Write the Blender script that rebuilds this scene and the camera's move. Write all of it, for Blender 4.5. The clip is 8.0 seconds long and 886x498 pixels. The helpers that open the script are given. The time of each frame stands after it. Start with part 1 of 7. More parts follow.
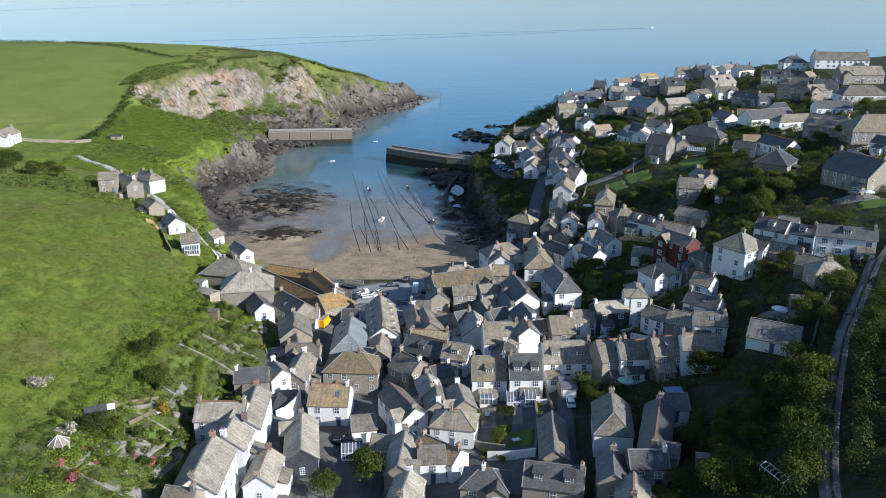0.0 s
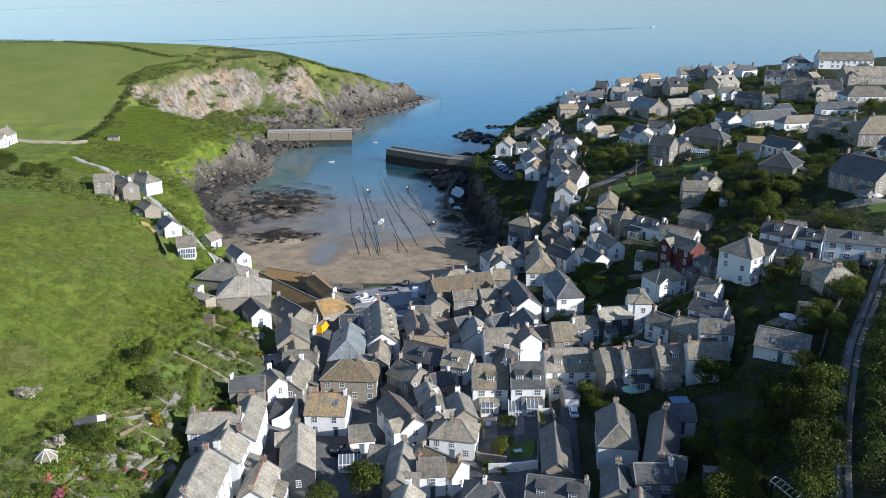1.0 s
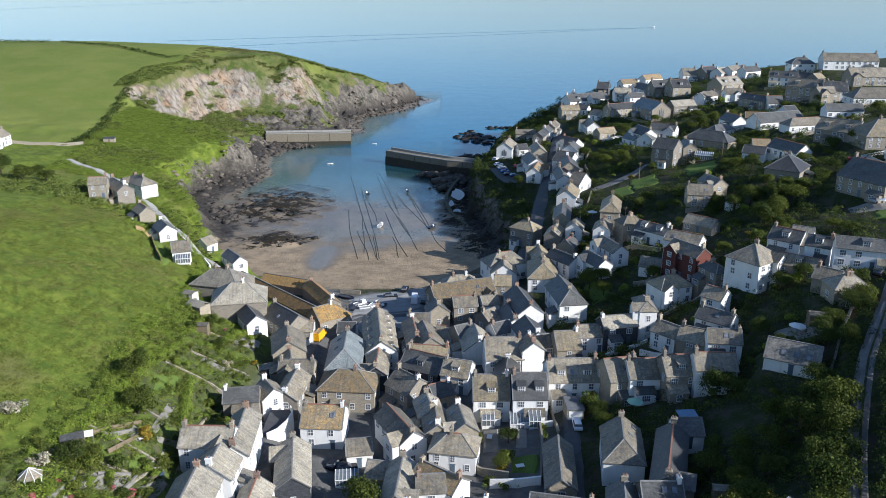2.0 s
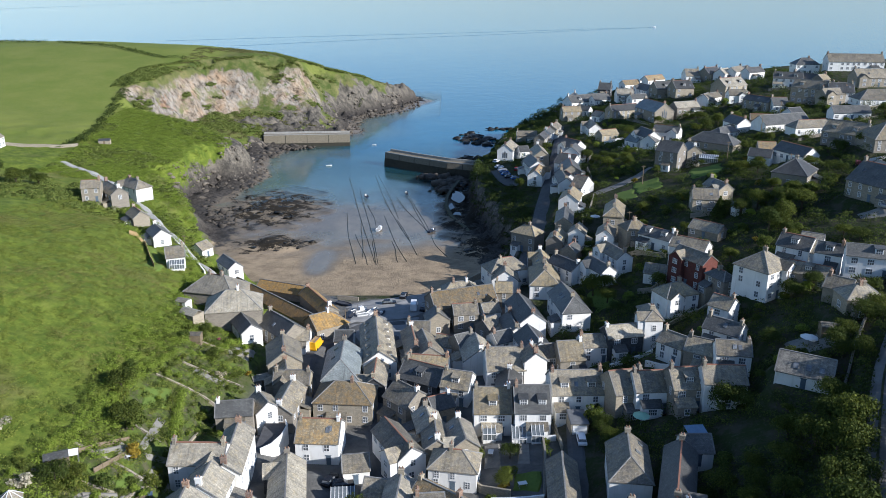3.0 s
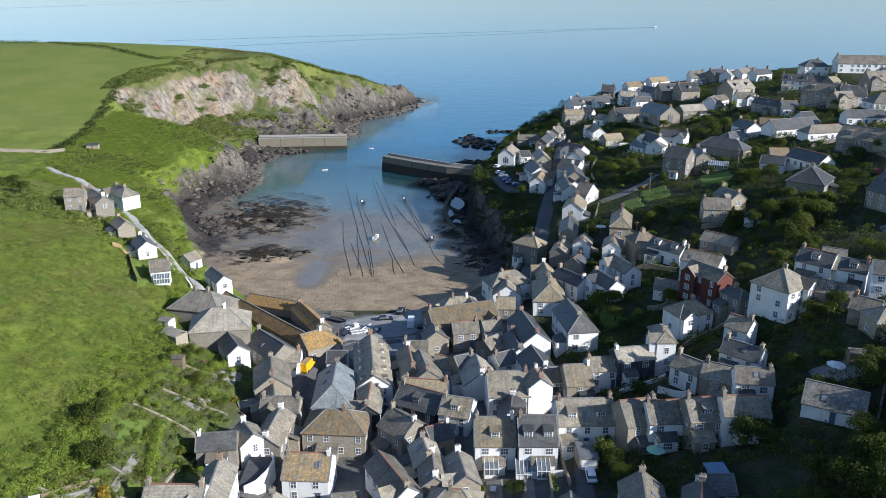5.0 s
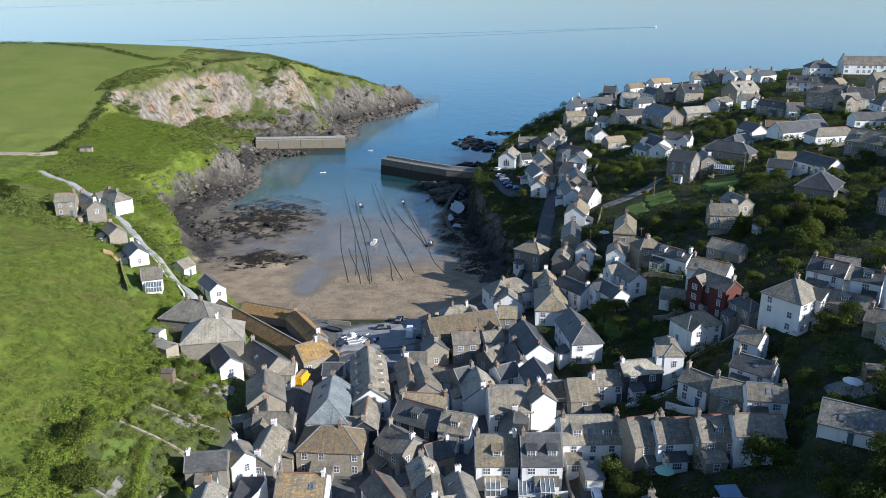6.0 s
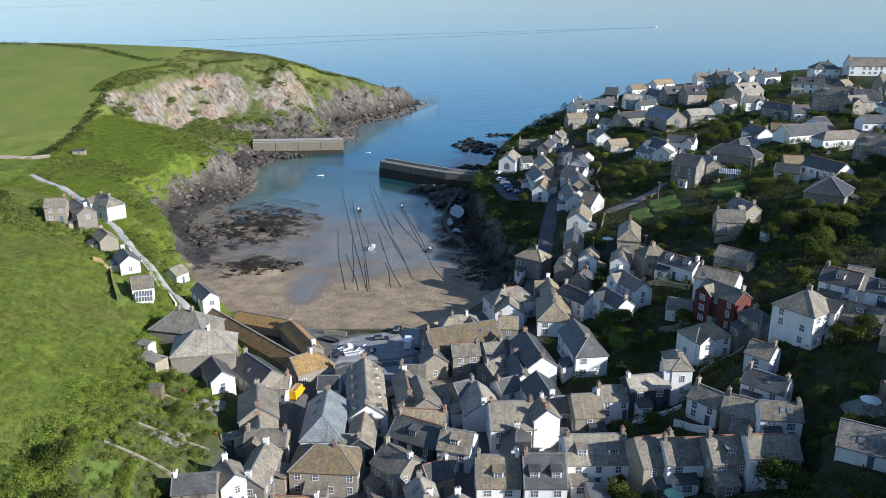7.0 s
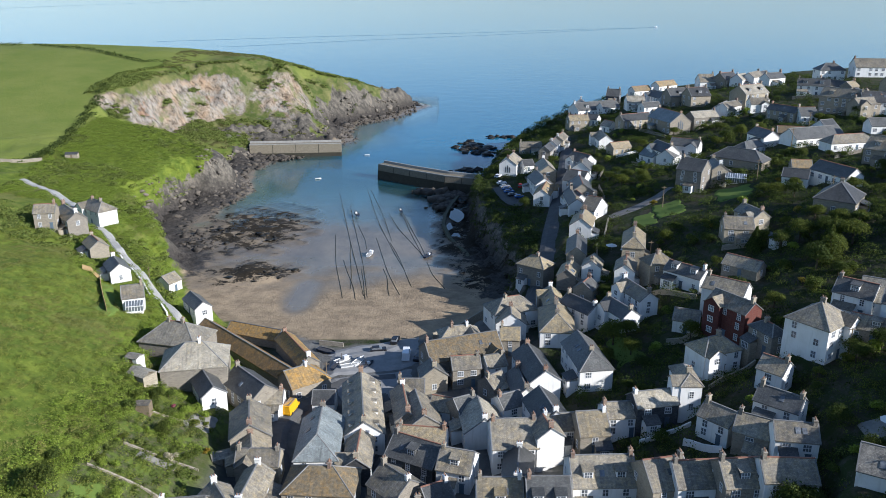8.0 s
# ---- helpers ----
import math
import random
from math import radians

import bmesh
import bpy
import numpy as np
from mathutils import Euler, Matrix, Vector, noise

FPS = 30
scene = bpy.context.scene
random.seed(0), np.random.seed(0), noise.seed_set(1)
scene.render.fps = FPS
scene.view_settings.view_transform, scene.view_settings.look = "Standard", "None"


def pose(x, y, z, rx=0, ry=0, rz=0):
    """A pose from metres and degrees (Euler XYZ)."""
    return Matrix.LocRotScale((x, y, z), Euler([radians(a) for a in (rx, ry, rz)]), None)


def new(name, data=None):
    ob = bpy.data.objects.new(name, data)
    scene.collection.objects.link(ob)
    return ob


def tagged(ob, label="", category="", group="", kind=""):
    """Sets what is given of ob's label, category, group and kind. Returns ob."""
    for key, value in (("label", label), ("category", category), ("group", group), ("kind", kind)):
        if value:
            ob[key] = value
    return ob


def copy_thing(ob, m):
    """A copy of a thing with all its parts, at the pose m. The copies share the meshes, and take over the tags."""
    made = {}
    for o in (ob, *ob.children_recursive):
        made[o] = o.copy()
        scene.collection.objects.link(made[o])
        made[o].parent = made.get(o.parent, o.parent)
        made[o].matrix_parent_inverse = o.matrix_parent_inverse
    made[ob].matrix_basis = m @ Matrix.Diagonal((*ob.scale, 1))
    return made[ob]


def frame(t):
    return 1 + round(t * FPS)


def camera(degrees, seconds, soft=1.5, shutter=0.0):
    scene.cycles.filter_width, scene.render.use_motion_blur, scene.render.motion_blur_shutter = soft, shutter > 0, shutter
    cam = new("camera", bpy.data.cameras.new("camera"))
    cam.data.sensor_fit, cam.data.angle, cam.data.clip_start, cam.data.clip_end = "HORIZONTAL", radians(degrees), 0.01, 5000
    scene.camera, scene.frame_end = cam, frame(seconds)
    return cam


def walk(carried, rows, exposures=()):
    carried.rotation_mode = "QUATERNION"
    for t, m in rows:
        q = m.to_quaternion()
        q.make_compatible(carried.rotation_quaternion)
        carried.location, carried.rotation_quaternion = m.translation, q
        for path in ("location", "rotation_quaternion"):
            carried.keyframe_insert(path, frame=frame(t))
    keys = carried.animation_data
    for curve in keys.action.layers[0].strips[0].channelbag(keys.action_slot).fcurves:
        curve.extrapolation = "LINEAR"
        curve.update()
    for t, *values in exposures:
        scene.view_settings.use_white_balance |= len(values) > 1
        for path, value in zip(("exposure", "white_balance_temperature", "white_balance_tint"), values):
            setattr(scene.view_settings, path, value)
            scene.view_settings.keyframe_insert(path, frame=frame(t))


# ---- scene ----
cam = camera(58.0, 8.0, soft=0.7)
PATH = [
    (0, pose(0.0, 0.0, 98.0, 71.4, 0.0, 0.0)),
    (0.5, pose(0.012, 1.952, 98.0, 71.382, -0.01, 0.018)),
    (1, pose(0.034, 4.148, 98.0, 71.358, -0.03, 0.03)),
    (1.5, pose(0.037, 6.567, 98.0, 71.352, -0.05, 0.036)),
    (3, pose(0.107, 14.704, 98.0, 71.321, -0.08, 0.054)),
    (3.5, pose(0.149, 17.628, 98.0, 71.315, -0.08, 0.042)),
    (4, pose(0.18, 20.628, 98.0, 71.309, -0.09, 0.036)),
    (4.5, pose(0.225, 23.691, 98.0, 71.297, -0.09, 0.024)),
    (6, pose(0.289, 33.215, 98.0, 71.273, -0.08, -0.018)),
    (6.5, pose(0.332, 36.48, 98.0, 71.273, -0.08, -0.024)),
    (7, pose(0.375, 39.782, 98.0, 71.273, -0.08, -0.048)),
    (7.5, pose(0.402, 43.106, 98.0, 71.273, -0.07, -0.06)),
    (8, pose(0.439, 46.445, 98.0, 71.267, -0.07, -0.079)),
]
walk(cam, PATH, [(0.0, 0.46, 5720, 12), (8.0, 0.46, 5720, 12)])

# ---- daylight: a low sun over the eastern hill, a clear sky ----
SUN_WAY = Vector((1.0, -0.5, 0.52)).normalized()      # towards the sun
world = bpy.data.worlds.new("sky")
scene.world = world
world.use_nodes = True
sky_nodes = world.node_tree.nodes
sky_nodes.clear()
sky = sky_nodes.new("ShaderNodeTexSky")
sky.sky_type, sky.sun_disc = "NISHITA", False
sky.sun_elevation = math.asin(SUN_WAY.z)
sky.sun_rotation = math.atan2(SUN_WAY.x, SUN_WAY.y)
sky.air_density, sky.dust_density, sky.ozone_density = 1.0, 0.3, 2.5
sky_light, sky_out = sky_nodes.new("ShaderNodeBackground"), sky_nodes.new("ShaderNodeOutputWorld")
sky_light.inputs["Strength"].default_value = 0.112
world.node_tree.links.new(sky.outputs[0], sky_light.inputs["Color"])
world.node_tree.links.new(sky_light.outputs[0], sky_out.inputs["Surface"])
sun = new("sun", bpy.data.lights.new("sun", "SUN"))
sun.data.energy, sun.data.angle, sun.data.color = 5.5, radians(0.6), (1.0, 0.93, 0.82)
sun.rotation_euler = SUN_WAY.to_track_quat("Z", "Y").to_euler()

# ---- materials ----
class Nodes:
    """A small writer of node materials."""

    def __init__(self, name, rough=0.8, metal=0.0, spec=0.3):
        self.mat = bpy.data.materials.new(name)
        self.mat.use_nodes = True
        self.tree = self.mat.node_tree
        self.bsdf = self.tree.nodes["Principled BSDF"]
        self.set("Roughness", rough), self.set("Metallic", metal), self.set("Specular IOR Level", spec)

    def add(self, kind, **values):
        node = self.tree.nodes.new(kind)
        for key, value in values.items():
            if key == "operation":
                node.operation = value
            elif key == "blend":
                node.blend_type = value
            elif key == "attribute":
                node.attribute_name = value
            elif key == "feature":
                node.feature = value
            elif key == "offset_row":
                node.offset = value
        return node

    def link(self, a, b):
        self.tree.links.new(a, b)

    def set(self, name, value):
        if hasattr(value, "is_linked"):
            self.link(value, self.bsdf.inputs[name])
        else:
            self.bsdf.inputs[name].default_value = value

    def coords(self, kind="Object"):
        return self.add("ShaderNodeTexCoord").outputs[kind]

    def place(self):
        return self.add("ShaderNodeNewGeometry").outputs["Position"]

    def scaled(self, vector, x, y, z):
        m = self.add("ShaderNodeMapping")
        m.inputs["Scale"].default_value = (x, y, z)
        self.link(vector, m.inputs["Vector"])
        return m.outputs[0]

    def turned(self, vector, x, y, z):
        m = self.add("ShaderNodeMapping")
        m.inputs["Rotation"].default_value = (radians(x), radians(y), radians(z))
        self.link(vector, m.inputs["Vector"])
        return m.outputs[0]

    def noise(self, vector, scale, detail=4, rough=0.6):
        n = self.add("ShaderNodeTexNoise")
        n.inputs["Scale"].default_value, n.inputs["Detail"].default_value, n.inputs["Roughness"].default_value = scale, detail, rough
        self.link(vector, n.inputs["Vector"])
        return n.outputs["Fac"]

    def voronoi(self, vector, scale, out="Color", feature="F1"):
        n = self.add("ShaderNodeTexVoronoi", feature=feature)
        n.inputs["Scale"].default_value = scale
        self.link(vector, n.inputs["Vector"])
        return n.outputs[out]

    def ramp(self, value, *stops):
        r = self.add("ShaderNodeValToRGB")
        while len(r.color_ramp.elements) < len(stops):
            r.color_ramp.elements.new(0.5)
        for e, (at, colour) in zip(r.color_ramp.elements, stops):
            e.position = at
            e.color = (*colour, 1) if len(colour) == 3 else colour
        self.link(value, r.inputs[0])
        return r.outputs[0]

    def step(self, value, lo, hi):
        m = self.add("ShaderNodeMapRange")
        m.inputs["From Min"].default_value, m.inputs["From Max"].default_value = lo, hi
        self.link(value, m.inputs["Value"])
        return m.outputs[0]

    def math(self, op, a, b):
        m = self.add("ShaderNodeMath", operation=op)
        for socket, value in zip(m.inputs, (a, b)):
            if hasattr(value, "is_linked"):
                self.link(value, socket)
            else:
                socket.default_value = value
        return m.outputs[0]

    def mix(self, fac, a, b, blend="MIX"):
        m = self.add("ShaderNodeMixRGB", blend=blend)
        for socket, value in zip(m.inputs, (fac, a, b)):
            if hasattr(value, "is_linked"):
                self.link(value, socket)
            elif isinstance(value, (int, float)):
                socket.default_value = value
            else:
                socket.default_value = (*value, 1)
        return m.outputs[0]

    def attr(self, name):
        return self.add("ShaderNodeAttribute", attribute=name).outputs["Fac"]

    def lot(self):
        return self.add("ShaderNodeObjectInfo").outputs["Random"]

    def bump(self, value, strength, distance):
        b = self.add("ShaderNodeBump")
        b.inputs["Strength"].default_value, b.inputs["Distance"].default_value = strength, distance
        self.link(value, b.inputs["Height"])
        self.link(b.outputs[0], self.bsdf.inputs["Normal"])

    def done(self, colour):
        self.set("Base Color", colour)
        return self.mat


def slates(name, dark, light, lichen, lichen_share, rough=0.55, wash=0.42):
    n = Nodes(name, rough, spec=0.4)
    uv, pos = n.coords("UV"), n.place()
    rows = n.add("ShaderNodeTexBrick", offset_row=0.5)
    for key, value in (("Scale", 1.0), ("Mortar Size", 0.02), ("Brick Width", 0.36), ("Row Height", 0.22), ("Bias", 0.0)):
        rows.inputs[key].default_value = value
    rows.inputs["Color1"].default_value, rows.inputs["Color2"].default_value = (0.74, 0.74, 0.74, 1), (1.18, 1.18, 1.18, 1)
    rows.inputs["Mortar"].default_value = (0.62, 0.62, 0.62, 1)
    n.link(uv, rows.inputs["Vector"])
    broad = n.noise(pos, 0.35, 5, 0.65)
    colour = n.mix(n.step(broad, 0.3, 0.7), dark, light)
    colour = n.mix(n.math("MULTIPLY", n.step(n.noise(pos, 0.9, 6, 0.75), 0.66 - lichen_share, 0.8 - lichen_share * 0.5), 0.85), colour, lichen)
    streak = n.noise(n.scaled(uv, 1.6, 0.12, 1), 1.0, 4, 0.7)
    colour = n.mix(n.math("MULTIPLY", n.step(streak, 0.48, 0.7), 0.55), colour, (0.06, 0.06, 0.055))
    colour = n.mix(n.math("MULTIPLY", n.step(n.noise(pos, 1.1, 7, 0.78), 0.55, 0.68), 0.6), colour, (0.055, 0.05, 0.036))
    washed = n.math("MULTIPLY", n.step(n.noise(pos, 2.6, 7, 0.8), 0.53, 0.66), wash)
    colour = n.mix(washed, colour, (0.44, 0.42, 0.36))
    colour = n.mix(1.0, colour, rows.outputs["Color"], "MULTIPLY")
    tone = n.step(n.lot(), -0.55, 1.35)
    colour = n.mix(1.0, colour, n.mix(tone, (0.32, 0.325, 0.345), (1.62, 1.53, 1.36)), "MULTIPLY")
    n.bump(n.mix(0.5, rows.outputs["Fac"], n.noise(pos, 6, 3)), 0.5, 0.05)
    return n.done(colour)


SLATE = {
    "grey": slates("grey_slate", (0.115, 0.107, 0.093), (0.315, 0.293, 0.248), (0.36, 0.3, 0.18), 0.2),
    "dark": slates("blue_slate", (0.06, 0.064, 0.069), (0.122, 0.128, 0.131), (0.18, 0.165, 0.13), 0.05, 0.45, 0.2),
    "blue": slates("new_blue_slate", (0.15, 0.18, 0.2), (0.25, 0.285, 0.3), (0.27, 0.27, 0.24), 0.03, 0.4, 0.12),
    "tan": slates("lichened_slate", (0.16, 0.146, 0.117), (0.31, 0.272, 0.198), (0.4, 0.31, 0.15), 0.22),
    "rust": slates("rust_lichened_slate", (0.21, 0.16, 0.09), (0.37, 0.255, 0.11), (0.5, 0.28, 0.05), 0.24, 0.8, 0.12),
    "orange": slates("orange_lichened_slate", (0.15, 0.13, 0.09), (0.26, 0.215, 0.145), (0.42, 0.26, 0.08), 0.2, 0.8),
    "brown": slates("brown_slate", (0.12, 0.085, 0.05), (0.22, 0.145, 0.07), (0.34, 0.19, 0.05), 0.2, 0.8, 0.1),
    "chalk": slates("white_flecked_slate", (0.12, 0.115, 0.105), (0.3, 0.29, 0.27), (0.45, 0.43, 0.38), 0.25, 0.8, 1.0),
    "pale": slates("weathered_pale_slate", (0.22, 0.21, 0.182), (0.42, 0.395, 0.335), (0.4, 0.335, 0.2), 0.14),
}


def render_paint(name, base, stain):
    n = Nodes(name, 0.75)
    pos = n.place()
    run = n.noise(n.scaled(pos, 1.6, 1.6, 0.15), 1.0, 5, 0.7)
    colour = n.mix(n.step(run, 0.52, 0.85), base, stain)
    colour = n.mix(n.math("MULTIPLY", n.step(n.noise(pos, 0.5, 4), 0.45, 0.8), 0.4), colour, stain)
    colour = n.mix(1.0, colour, n.mix(n.lot(), (0.86, 0.87, 0.88), (1.0, 0.99, 0.95)), "MULTIPLY")
    n.bump(n.noise(pos, 9, 3), 0.2, 0.02)
    return n.done(colour)


def rubble(name, a, b, c, joint):
    n = Nodes(name, 0.9)
    uv, pos = n.coords("UV"), n.place()
    bricks = n.add("ShaderNodeTexBrick", offset_row=0.4)
    for key, value in (("Scale", 1.0), ("Mortar Size", 0.022), ("Brick Width", 0.55), ("Row Height", 0.24), ("Bias", 0.0)):
        bricks.inputs[key].default_value = value
    bricks.inputs["Color1"].default_value, bricks.inputs["Color2"].default_value = (*a, 1), (*b, 1)
    bricks.inputs["Mortar"].default_value = (*joint, 1)
    n.link(uv, bricks.inputs["Vector"])
    colour = n.mix(n.step(n.noise(pos, 0.8, 5, 0.7), 0.45, 0.75), bricks.outputs["Color"], c)
    colour = n.mix(1.0, colour, n.mix(n.lot(), (0.75, 0.75, 0.78), (1.2, 1.16, 1.06)), "MULTIPLY")
    n.bump(n.mix(0.5, bricks.outputs["Fac"], n.noise(pos, 5, 4)), 0.6, 0.06)
    return n.done(colour)


WALL = {
    "white": render_paint("white_render", (0.83, 0.815, 0.78), (0.6, 0.575, 0.51)),
    "stone": rubble("rubble_stone", (0.21, 0.185, 0.145), (0.33, 0.29, 0.225), (0.27, 0.245, 0.195), (0.35, 0.325, 0.275)),
    "slatehung": rubble("hung_slate", (0.055, 0.06, 0.068), (0.10, 0.105, 0.11), (0.08, 0.085, 0.09), (0.03, 0.03, 0.03)),
    "red": rubble("red_brick", (0.10, 0.03, 0.025), (0.14, 0.045, 0.034), (0.11, 0.04, 0.032), (0.1, 0.06, 0.055)),
}
BRICK = rubble("chimney_brick", (0.2, 0.115, 0.08), (0.28, 0.18, 0.125), (0.27, 0.225, 0.18), (0.33, 0.29, 0.25))


def plain(name, colour, rough=0.6, metal=0.0, vary=0.25, size=3.0, spec=0.3, lots=False):
    n = Nodes(name, rough, metal, spec)
    worn = tuple(c * (1 - vary) for c in colour)
    pos = n.place()
    out = n.mix(n.step(n.noise(pos, size, 5, 0.7), 0.35, 0.7), colour, worn)
    if lots:
        out = n.mix(1.0, out, n.mix(n.lot(), (0.7, 0.7, 0.7), (1.2, 1.2, 1.2)), "MULTIPLY")
    return n.done(out)


CLAY = plain("clay_ridge_tile", (0.3, 0.15, 0.1), 0.8)
LEAD = plain("ridge_lead", (0.25, 0.245, 0.23), 0.7, vary=0.45, size=1.2, lots=True)
FRAME = plain("white_window_paint", (0.75, 0.75, 0.73), 0.5, vary=0.12)
GLASS = plain("window_glass", (0.2, 0.215, 0.23), 0.08, vary=0.75, size=0.9, spec=0.6, lots=True)
DOOR = plain("door_paint", (0.12, 0.16, 0.2), 0.5, lots=True)
POT = plain("chimney_pot_clay", (0.32, 0.2, 0.135), 0.8, vary=0.5, size=1.3)
CONCRETE = plain("concrete", (0.34, 0.33, 0.3), 0.9, vary=0.35, size=0.6)
# ---- the lie of the land ----
# Cross-sections of the valley, from one hill to the other, at stations along y.
SECTION_X = (-420, -260, -180, -130, -100, -78, -58, -42, -25, -5, 15, 35, 55, 75, 100, 140, 200, 300, 460)
SECTIONS = {}


def station(y, *heights):
    SECTIONS[y] = heights


station(-80, 72, 62, 56, 51, 45, 38, 30, 24, 18, 16, 18, 22, 30, 36, 44, 55, 62, 70, 76)
station(95, 62, 58, 53, 47, 41.5, 35, 28, 18.5, 12, 11, 13, 17, 26.5, 34.5, 42, 50, 58, 66, 72)
station(140, 60, 55, 50, 45, 40, 32.5, 25, 13, 8.5, 9, 11, 14.5, 22, 33.5, 41, 49, 58, 66, 72)
station(180, 58, 53, 48, 43.5, 38, 29, 20, 10, 7, 7.3, 9.5, 13.5, 19.5, 28, 36, 46, 57, 66, 72)
station(220, 56, 50, 44, 38, 30, 20, 12, 8.3, 7.8, 7.8, 9.5, 12.5, 19, 27, 35, 45, 56, 64, 70)
station(260, 52, 45, 38, 31, 21, 10, 8, 7, 6.6, 6.6, 9.5, 15, 21, 28, 36, 44, 55, 64, 70)
station(310, 46, 38, 30, 22, 13, 8, 5, 4, 3, 3, 9, 16.5, 23, 29, 35, 42, 53, 62, 70)
station(370, 40, 33, 26, 19, 12, 8, 5, 4, 3, 4, 15, 17.5, 22, 27, 32, 40, 50, 60, 68)
station(440, 42, 37, 32, 24, 16, 10, 6, 5, 4, 5, 9, 15, 20, 26, 33, 42, 52, 60, 66)
station(520, 48, 47, 45, 40, 34, 28, 20, 12, 6, 5, 6, 9, 15, 25, 33, 39, 47, 54, 58)
station(580, 53, 54, 53, 50, 44, 36, 28, 18, 8, 4, 3, 4, 6, 9, 14, 24, 34, 40, 42)
station(640, 53, 53, 50, 44, 36, 30, 26, 18, 9, 4, 2, 1, 1, 1, 1, 1, 1, 1, 1)
station(720, 44, 40, 33, 25, 19, 15, 12, 9, 6, 1, 0, 0, 0, 0, 0, 0, 0, 0, 0)
station(800, 25, 20, 12, 4, 0, 0, 0, 0, 0, 0, 0, 0, 0, 0, 0, 0, 0, 0, 0)

# The line of the coast, from the far west round the harbour to the far east.
COAST = [(-1500, 860), (-420, 800), (-250, 765), (-120, 735), (-32, 714), (-20, 697), (-45, 640), (-70, 611), (-72, 577), (-66, 552), (-102, 500),
         (-117, 456), (-104, 420), (-110, 388), (-120, 362), (-101, 336), (-86.8, 300.3), (-70.4, 259.5), (-42.2, 247.3), (-27.6, 235.4),
         (-7.6, 238.6), (16.4, 257.2), (22.6, 291.1), (17, 325), (13, 350), (12, 386), (19, 430), (26, 470), (42, 505), (70, 522),
         (120, 545), (210, 548), (330, 565), (1500, 600), (1500, -900), (-1500, -900)]


def coast_distance(x, y):
    """Metres from the coast, positive on land."""
    x, y = np.asarray(x, float), np.asarray(y, float)
    best, inside = np.full(x.shape, 1e9), np.zeros(x.shape, bool)
    for (ax, ay), (bx, by) in zip(COAST, COAST[1:] + COAST[:1]):
        ux, uy = bx - ax, by - ay
        k = np.clip(((x - ax) * ux + (y - ay) * uy) / (ux * ux + uy * uy), 0, 1)
        best = np.minimum(best, np.hypot(x - ax - k * ux, y - ay - k * uy))
        if ay != by:
            inside ^= ((ay > y) != (by > y)) & (x < ax + (y - ay) / (by - ay) * ux)
    return np.where(inside, best, -best)


LAND_X, LAND_Y = np.arange(-420, 461, 4.0), np.arange(-80, 801, 4.0)


def _loft():
    ys = sorted(SECTIONS)
    rows = np.array([np.interp(LAND_X, SECTION_X, SECTIONS[y]) for y in ys])
    land = np.array([np.interp(LAND_Y, ys, rows[:, i]) for i in range(len(LAND_X))]).T
    for _ in range(5):
        p = np.pad(land, 1, mode="edge")
        land = (p[:-2, 1:-1] + p[2:, 1:-1] + p[1:-1, :-2] + p[1:-1, 2:] + 2 * land) / 6
    return land


LAND = _loft()


def waves(x, y, size, seed):
    """Soft unevenness, -1 to 1."""
    a = 6.2832 * seed * 0.618
    return (np.sin(x / size + a) * np.cos(y / size * 1.13 - a) + np.sin((0.6 * x + 0.8 * y) / size * 1.9 + 2 * a)
            + np.cos((0.8 * x - 0.6 * y) / size * 3.1 - a) * 0.6) / 2.6


def grain(x, y, size, seed, octaves=4):
    """Fractal value noise, about -1 to 1."""
    total, weight, out = 0.0, 1.0, 0.0
    for o in range(octaves):
        u, v = x / size * 2 ** o + 17.3 * seed, y / size * 2 ** o - 9.1 * seed
        i, j = np.floor(u), np.floor(v)
        a, b = u - i, v - j
        a, b = a * a * (3 - 2 * a), b * b * (3 - 2 * b)

        def lattice(p, q):
            h = np.sin(p * 127.1 + q * 311.7 + seed * 74.7) * 43758.5453
            return 2 * (h - np.floor(h)) - 1

        out = out + weight * ((lattice(i, j) * (1 - a) + lattice(i + 1, j) * a) * (1 - b) + (lattice(i, j + 1) * (1 - a) + lattice(i + 1, j + 1) * a) * b)
        total, weight = total + weight, weight * 0.55
    return out / total * 1.6


